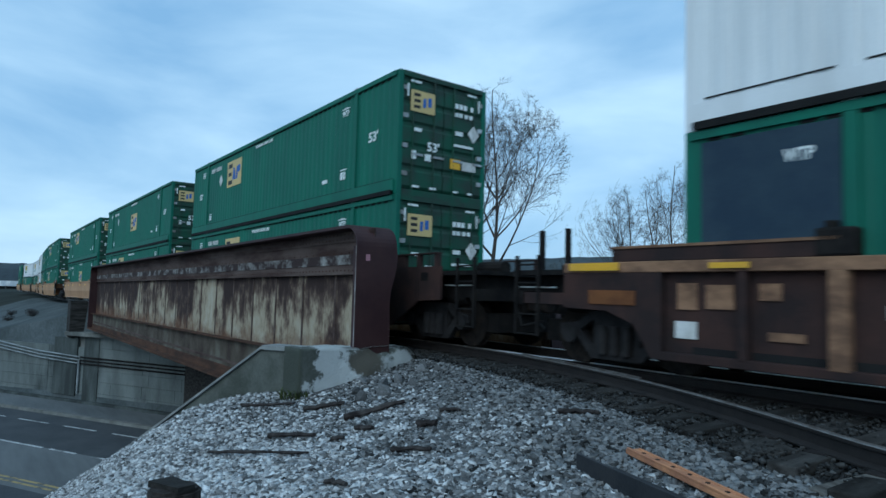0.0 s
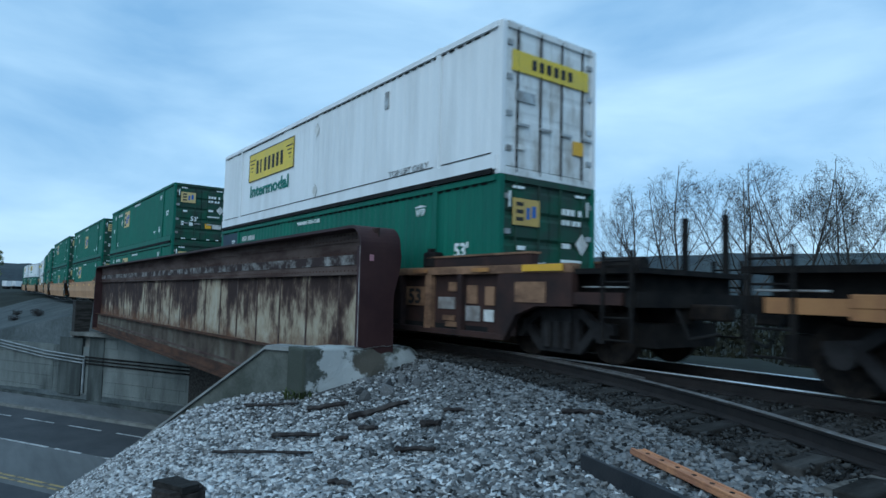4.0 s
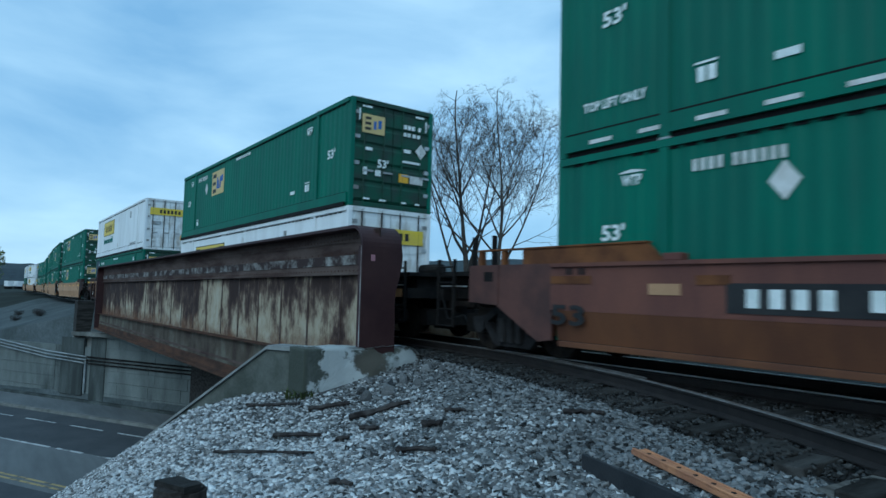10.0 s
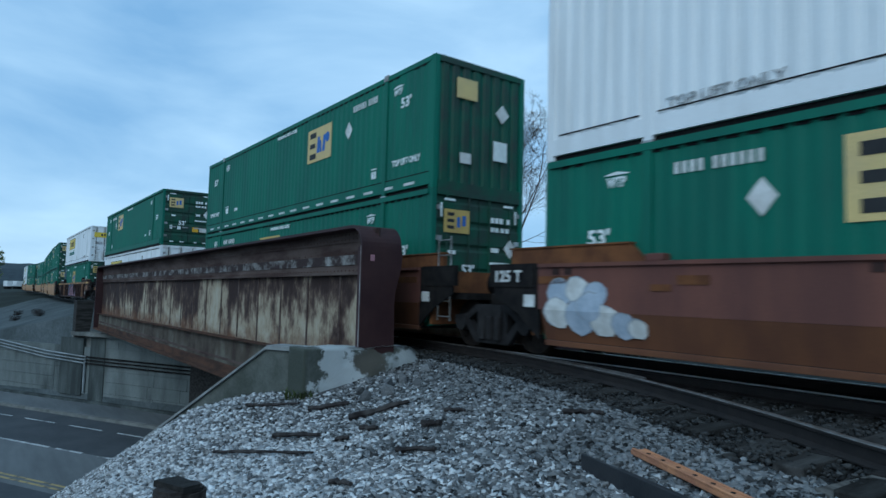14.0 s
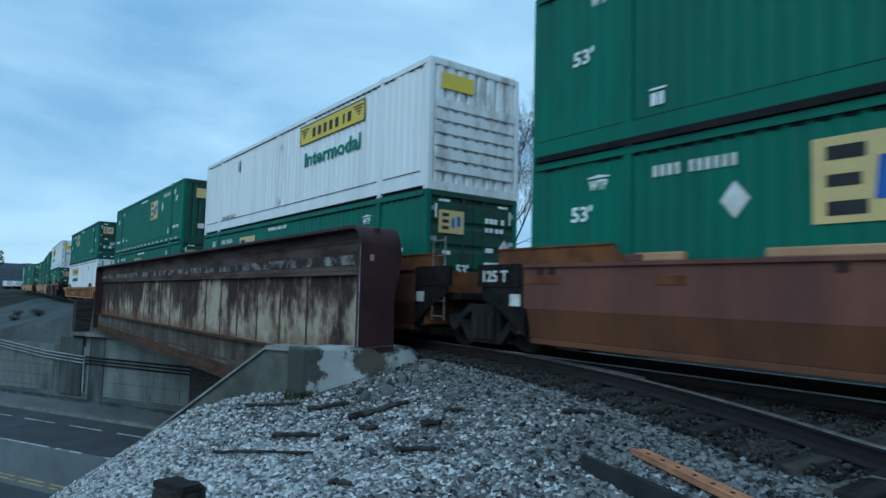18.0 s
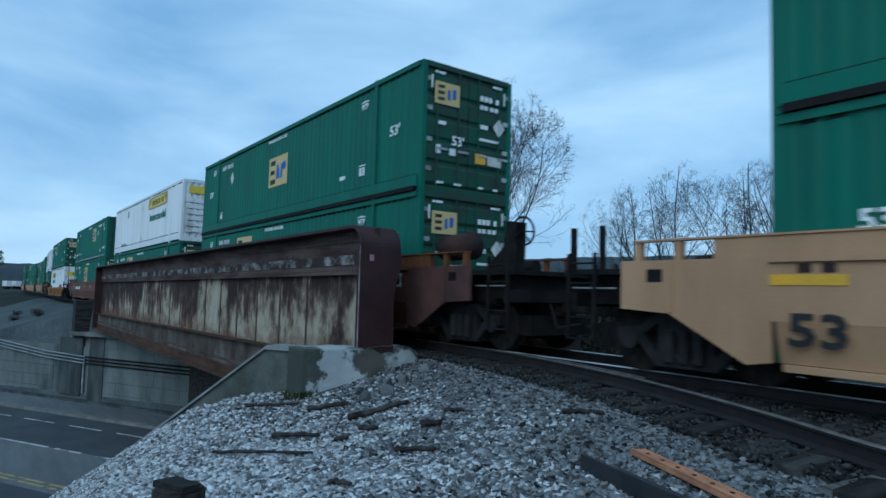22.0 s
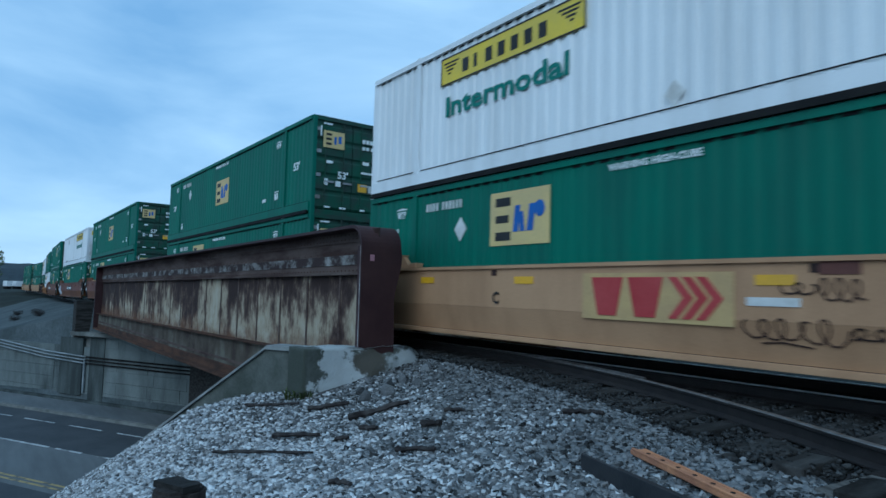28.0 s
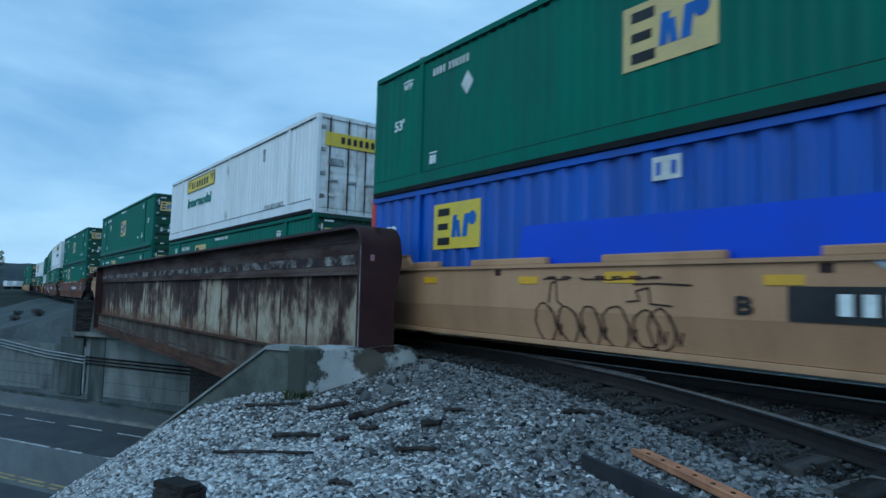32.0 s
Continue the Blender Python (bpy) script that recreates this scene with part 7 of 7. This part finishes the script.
def tree(x, y, z, tall, wide, seed, stems=1, limbs=9, leafy=0.0, lean=0.0, label="bare tree with fine twigs in bud", first=0.14, fat=0.014, bare=True, round_=0.27, dense=1.0):
    """A spring tree: a leading stem, limbs that leave it all the way up and turn upwards, ever finer twigs, a haze of buds at their ends."""
    rng = random.Random(seed)
    wood, twig, leaf = Tubes(), Tubes(), Tubes()
    up = Vector((0, 0, 1))

    def run(p, d, length, r, level):
        n = (12, 7, 5, 3, 2)[level]
        nodes, step = [], length / n
        for i in range(n):
            q = p + d * step
            r1 = max(r * (0.84, 0.80, 0.76, 0.8, 0.8)[level], tall * 0.00036)
            (wood if level < 2 else twig).limb(p, q, r, r1, (7, 6, 4, 3, 3)[level])
            wob = Vector((rng.uniform(-1, 1), rng.uniform(-1, 1), rng.uniform(-0.6, 0.6))) * (0.07, 0.15, 0.20, 0.28, 0.30)[level]
            d = (d + wob + up * (0.03, 0.055, 0.07, 0.05, 0.04)[level]).normalized()
            p, r = q, r1
            nodes.append((Vector(p), Vector(d), r, (i + 1) / n))
        return nodes

    def branch(nodes, length, level):
        count = max(3, round((0, 11, 8, 5, 0)[level] * dense))
        for c in range(count):
            f = 0.26 + 0.74 * (c + rng.random()) / count
            q, e, rr, at = min(nodes, key=lambda w: abs(w[3] - f))
            side = e.orthogonal().normalized()
            side.rotate(Matrix.Rotation(rng.uniform(0, 6.283), 3, e))
            w = (e + side * rng.uniform(0.5, 1.1)).normalized()
            ln = length * rng.uniform(0.30, 0.52) * (1.15 - 0.45 * f)
            sub = run(q, w, ln, max(rr * 0.55, tall * 0.00046), level + 1)
            if level < 3:
                branch(sub, ln, level + 1)
            else:
                for _ in range(1 + int(5 * leafy)):
                    leaf.leaf(sub[-1][0] + Vector((rng.uniform(-1, 1), rng.uniform(-1, 1), rng.uniform(-1, 1))) * tall * 0.010, tall * (0.0024 + 0.006 * leafy), rng)

    for s in range(stems):
        base = Vector((rng.uniform(-1, 1), rng.uniform(-1, 1), 0)) * (0.02 * tall if stems > 1 else 0)
        tip = tall * (0.88 if stems == 1 else 0.66 if s == 0 else 0.58)
        trunk = run(base, Vector((lean + (rng.uniform(-0.3, 0.3) if stems > 1 else 0), 0, 1)).normalized(), tip, tall * fat, 0)
        branch(trunk[5:], tip * 0.42, 1)
        turn = rng.uniform(0, 6.283)
        for c in range(limbs):
            f = first + (0.72 - first) * (c / limbs) ** 1.25
            q, e, rr, at = min(trunk, key=lambda w: abs(w[3] - f))
            a = turn + 2.4 * c + rng.uniform(-0.4, 0.4)
            out = wide * rng.uniform(0.75, 1.15) * (1.1 - 0.5 * f)
            w = Vector((math.cos(a) * out + lean, math.sin(a) * out, 1.0)).normalized()
            ln = (tip if stems == 1 else 1.25 * tip) * (0.98 - f) * rng.uniform(0.72, 0.90)
            branch(run(q, w, ln, rr * rng.uniform(0.50, 0.72), 1), ln, 1)
    top = sorted(p.z for p in twig.v)[int(0.985 * len(twig.v))]
    mid = Vector((lean * 0.45 * tall, 0, 0.58 * tall))

    def rounded(p):
        """Draws stray twigs back into a rounded crown."""
        p = p * (tall / top)
        q = p - mid
        r = math.sqrt((q.x / (round_ * tall)) ** 2 + (q.y / (round_ * tall)) ** 2 + (q.z / (0.44 * tall)) ** 2)
        if r < 0.85 or p.z < 0.25 * tall:
            return p
        return mid + q * ((0.85 + 0.25 * math.tanh((r - 0.85) / 0.5)) / r)

    for tb in (wood, twig, leaf):
        tb.v = [rounded(p) for p in tb.v]
    t = thing("tree", label, "tree", "trees beyond the track", m=pose(x, y, z))
    part("trunk", wood.make("trunk", M["bark"]), None, t)
    crown = part("crown", twig.make("crown", M["twig"]), None, t, "fine bare twigs" if bare else "leafy twigs")
    part("bud_cluster", leaf.make("bud_cluster", M["leaf"] if leafy > 0.5 else M["bud"]), None, crown, "opening buds")
    return t


tree(-57.0, 45, -1.4, 26.6, 0.66, 3, 1, 11, 0.0, 0.0, "tall bare tree with a rounded crown of fine twigs", 0.12, 0.016, True, 0.27)
tree(-52.2, 45, -1.4, 25.6, 0.98, 8, 1, 11, 0.0, 0.10, "tall bare tree forking low, leaning aside", 0.14, 0.013, True, 0.36)
for x, y, h, sd, lf in ((-33.0, 44, 12.0, 12, 0.0), (-29.6, 45, 13.6, 13, 0.0), (-24.4, 46, 13.0, 14, 0.0), (-20.4, 44, 12.6, 15, 0.08), (-17.2, 45, 11.6, 16, 0.15), (-14.6, 46, 10.6, 17, 0.2), (-45.5, 50, 6.4, 18, 0.0)):
    tree(x, y, -1.4, h, 1.0, sd, 2, 5, lf, random.Random(sd).uniform(-0.08, 0.08), "slender many-stemmed bare tree beyond the track" if lf < 0.05 else "small tree coming into pale leaf", 0.16, 0.010, True, 0.38, 0.72)
tree(-120, 0.3, -2.6, 10.0, 0.6, 31, 1, 5, 1.0, 0.0, "leafy spring tree beside the line", bare=False)
tree(-128, -3.0, -2.6, 8.5, 0.6, 33, 1, 5, 1.0, 0.0, "leafy spring tree beside the line", bare=False)


def shrub(x, y, z, r, seed):
    rng = random.Random(seed)
    tb = Tubes()
    for i in range(60):
        d = Vector((rng.uniform(-1, 1), rng.uniform(-1, 1), rng.uniform(0.1, 1.2))).normalized()
        tb.limb(Vector((0, 0, 0)), d * r * rng.uniform(0.5, 1.0), 0.012, 0.004, 3)
    for i in range(160):
        tb.leaf(Vector((rng.uniform(-1, 1), rng.uniform(-1, 1), rng.uniform(0, 1.1))) * r * 0.7, 0.05, rng)
    ob = new("shrub", tb.make("shrub", M["twig"]))
    ob.matrix_world = pose(x, y, z)
    tagged(ob, "dark leafless shrub on the far bank", "shrub", "shrubs on the bank")


for i, (x, y) in enumerate(((-68.4, 2.9), (-62, 3.9), (-57.5, 3.8), (-61.0, 2.4))):
    shrub(x, y, height(x, y), 0.55, i)

def brush(x0, x1, y, seed):
    """A low strip of leafless undergrowth."""
    rng = random.Random(seed)
    tb = Tubes()
    for i in range(int((x1 - x0) * 26)):
        p = Vector((rng.uniform(x0, x1), y + rng.uniform(-1.2, 1.2), -1.4))
        q = p + Vector((rng.uniform(-0.5, 0.5), rng.uniform(-0.3, 0.3), rng.uniform(0.9, 2.1)))
        tb.limb(p, q, 0.02, 0.006, 3)
        for k in range(5):
            tb.leaf(p.lerp(q, rng.uniform(0.3, 1)) + Vector((rng.uniform(-0.3, 0.3), 0, rng.uniform(-0.2, 0.2))), 0.11, rng)
    tagged(new("undergrowth", tb.make("undergrowth", M["undergrowth"])), "low brown-green undergrowth beyond the track", "undergrowth", kind="stuff")


brush(-75, 4, 17, 3)
brush(-90, 4, 30, 4)

# ---- far distance ----
def ridge(name, pts, depth, base, seed, label):
    """A wooded ridge along pts (x, y, top)."""
    rng = random.Random(seed)
    bm = B()
    rows = []
    for i in range(len(pts) - 1):
        for k in range(24):
            u = k / 24
            x, y, t = (pts[i][j] * (1 - u) + pts[i + 1][j] * u for j in range(3))
            rows.append((x, y, t + 1.2 * noise.noise((x * 0.02, y * 0.02, seed)) + rng.uniform(-0.5, 0.7)))
    a = [bm.verts.new((x, y, base)) for x, y, t in rows]
    b = [bm.verts.new((x * 1.06, y * 1.06, base + 0.6 * (t - base))) for x, y, t in rows]
    c = [bm.verts.new((x * 1.16, y * 1.16, t)) for x, y, t in rows]
    e = [bm.verts.new((x * 1.5, y * 1.5, base)) for x, y, t in rows]
    for p, q in ((a, b), (b, c), (c, e)):
        for i in range(len(rows) - 1):
            bm.faces.new((p[i], p[i + 1], q[i + 1], q[i]))
    bmesh.ops.recalc_face_normals(bm, faces=bm.faces[:])
    tagged(new(name, mesh_of(name, bm, M["hill"], True)), label, "hill", kind="structure")


ridge("backdrop", [(-900, -500, 20), (-720, -60, 19), (-700, 40, 20), (-690, 130, 26), (-600, 300, 34), (-420, 420, 40), (-260, 480, 44), (-60, 520, 40), (200, 560, 36), (520, 500, 30)], 40, -4, 5, "low blue-grey wooded hills on the horizon")
for x, y, w in ((-258, 7.4, 1.4), (-262, 10.6, 2.3)):
    t = thing("box_trailer", "small white box trailer parked far beside the line", "trailer", "parked trailers", m=pose(x, y, -1.9, 0, 0, 8))
    part("box", box(B(), -3.5, 3.5, -w / 2, w / 2, 0.9, 2.7, 0.03), M["trailer"], t)
    part("chassis", box(B(), -3.4, 3.4, -w / 2 + 0.1, w / 2 - 0.1, 0.6, 0.9), M["under"], t)
    for dx in (-2.2, 2.2):
        bm = B()
        rod(bm, (dx, -w / 2, 0.42), (dx, w / 2, 0.42), 0.42, n=12)
        part("wheel", bm, M["tyre"], t)

# ---- the red car on the road ----
suv = thing("car", "dark red compact SUV with lit lamps driving under the bridge", "car")
prof = [(-2.25, 0.42), (-2.28, 0.95), (-2.05, 1.05), (-1.75, 1.50), (-1.55, 1.60), (0.15, 1.63), (0.55, 1.56), (1.15, 1.08), (2.0, 0.95), (2.22, 0.78), (2.28, 0.42)]
bm = slab(B(), prof, -0.9, 0.9)
bmesh.ops.subdivide_edges(bm, edges=[e for e in bm.edges if abs(e.verts[0].co.y - e.verts[1].co.y) > 1], cuts=4)
for v in bm.verts:
    if v.co.z > 1.0:
        v.co.y *= 1 - 0.22 * min(1, (v.co.z - 1.0) / 0.6)
bmesh.ops.bevel(bm, geom=[e for e in bm.edges if abs(abs(e.verts[0].co.y) - abs(e.verts[1].co.y)) < 0.2 and max(abs(e.verts[0].co.y), abs(e.verts[1].co.y)) > 0.65], offset=0.05, segments=2, affect="EDGES")
part("body", bm, M["car_paint"], suv, "dark red painted body", smooth=True)
for s in (-1, 1):
    def sl(z):
        return s * (0.9 * (1 - 0.22 * max(0, min(1, (z - 1.0) / 0.6))) + 0.008)
    for pts in ([(-1.62, 1.08), (-1.40, 1.48), (-0.62, 1.53), (-0.62, 1.08)], [(-0.54, 1.08), (-0.54, 1.53), (0.2, 1.54), (0.85, 1.08)]):
        bm = B()
        a = [bm.verts.new((x, sl(z), z)) for x, z in pts]
        b = [bm.verts.new((x, sl(z) - s * 0.03, z)) for x, z in pts]
        fs = [bm.faces.new(a), bm.faces.new(list(reversed(b)))] + [bm.faces.new((a[i], a[(i + 1) % 4], b[(i + 1) % 4], b[i])) for i in range(4)]
        bmesh.ops.recalc_face_normals(bm, faces=fs)
        part("side_window", bm, M["car_glass"], suv, "dark side window")
    part("roof_rail", box(B(), -1.4, 0.1, s * 0.62 - 0.025, s * 0.62 + 0.025, 1.66, 1.70, 0.01), M["chrome"], suv, "bright roof rail")
    part("head_lamp", box(B(), 2.0, 2.27, s * 0.72 - 0.15, s * 0.72 + 0.15, 0.75, 0.82, 0.02), M["headlamp"], suv, "lit headlamp")
    part("fog_lamp", box(B(), 2.2, 2.30, s * 0.66 - 0.12, s * 0.66 + 0.12, 0.5, 0.58, 0.02), M["headlamp"], suv, "lit fog lamp")
    part("tail_lamp", box(B(), -2.29, -2.0, s * 0.78 - 0.13, s * 0.78 + 0.135, 0.94, 1.12, 0.02), M["tail"], suv, "lit red tail lamp")
    part("mirror", box(B(), 0.55, 0.75, s * 0.98 - 0.09, s * 0.98 + 0.09, 1.05, 1.2, 0.03), M["car_paint"], suv, "door mirror")
bm = B()
q = [bm.verts.new(p) for p in ((1.12, -0.78, 1.115), (1.12, 0.78, 1.115), (0.60, 0.66, 1.55), (0.60, -0.66, 1.55))]
q2 = [bm.verts.new(v.co + Vector((-0.02, 0, -0.02))) for v in q]
bm.faces.new(q), bm.faces.new(list(reversed(q2)))
for i in range(4):
    bm.faces.new((q[i], q[(i + 1) % 4], q2[(i + 1) % 4], q2[i]))
part("windscreen", bm, M["car_glass"], suv, "dark windscreen", m=pose(0.012, 0, 0.012))
for ob in suv.children:
    ob.data.transform(Matrix.Diagonal((1.03, 1.03, 1.08, 1)))
CAR_WHEELS = []
for x in (-1.38, 1.38):
    for s in (-1, 1):
        bm = B()
        rod(bm, (0, -0.11, 0), (0, 0.11, 0), 0.34, n=20)
        w = part("wheel", bm, M["tyre"], suv, "black tyre with alloy rim", m=pose(x, s * 0.82, 0.34))
        bm = B()
        rod(bm, (0, s * 0.10, 0), (0, s * 0.125, 0), 0.21, n=10)
        part("rim", bm, M["chrome"], w, "alloy rim")
        CAR_WHEELS.append((w, x, s))


# ---- what moves ----
def motions():
    times = [i * 1.0 for i in range(33)]
    for ob, x0, floor, turn in TRAIN:
        walk(ob, [(t, track(x0 - ran(t)) @ pose(0, 0, floor, 0, 0, turn)) for t in times])
    steps = [i * 0.125 for i in range(257)]
    for w, dx in WHEELSETS:
        walk(w, [(t, pose(dx, 0, R_WHEEL) @ Matrix.Rotation(-ran(t) / R_WHEEL, 4, "Y")) for t in steps])
    # the red car: waits up the road out of sight, passes under the bridge, and goes on
    def car_u(t):
        return CAR_U + CAR_V * (t - 17.4)
    def car_pose(t):
        x, y = xy(car_u(t), CAR_O)
        return pose(x, y, ROAD_Z + 0.005, 0, 0, 30)
    walk(suv, [(t, car_pose(t)) for t in times])
    for w, x, s in CAR_WHEELS:
        walk(w, [(i * 0.032, pose(x, s * 0.82, 0.34) @ Matrix.Rotation(CAR_V * i * 0.032 / 0.34, 4, "Y")) for i in range(1001)])


CAR_U, CAR_V, CAR_O = -22.75, 13.2, 15.0
motions()
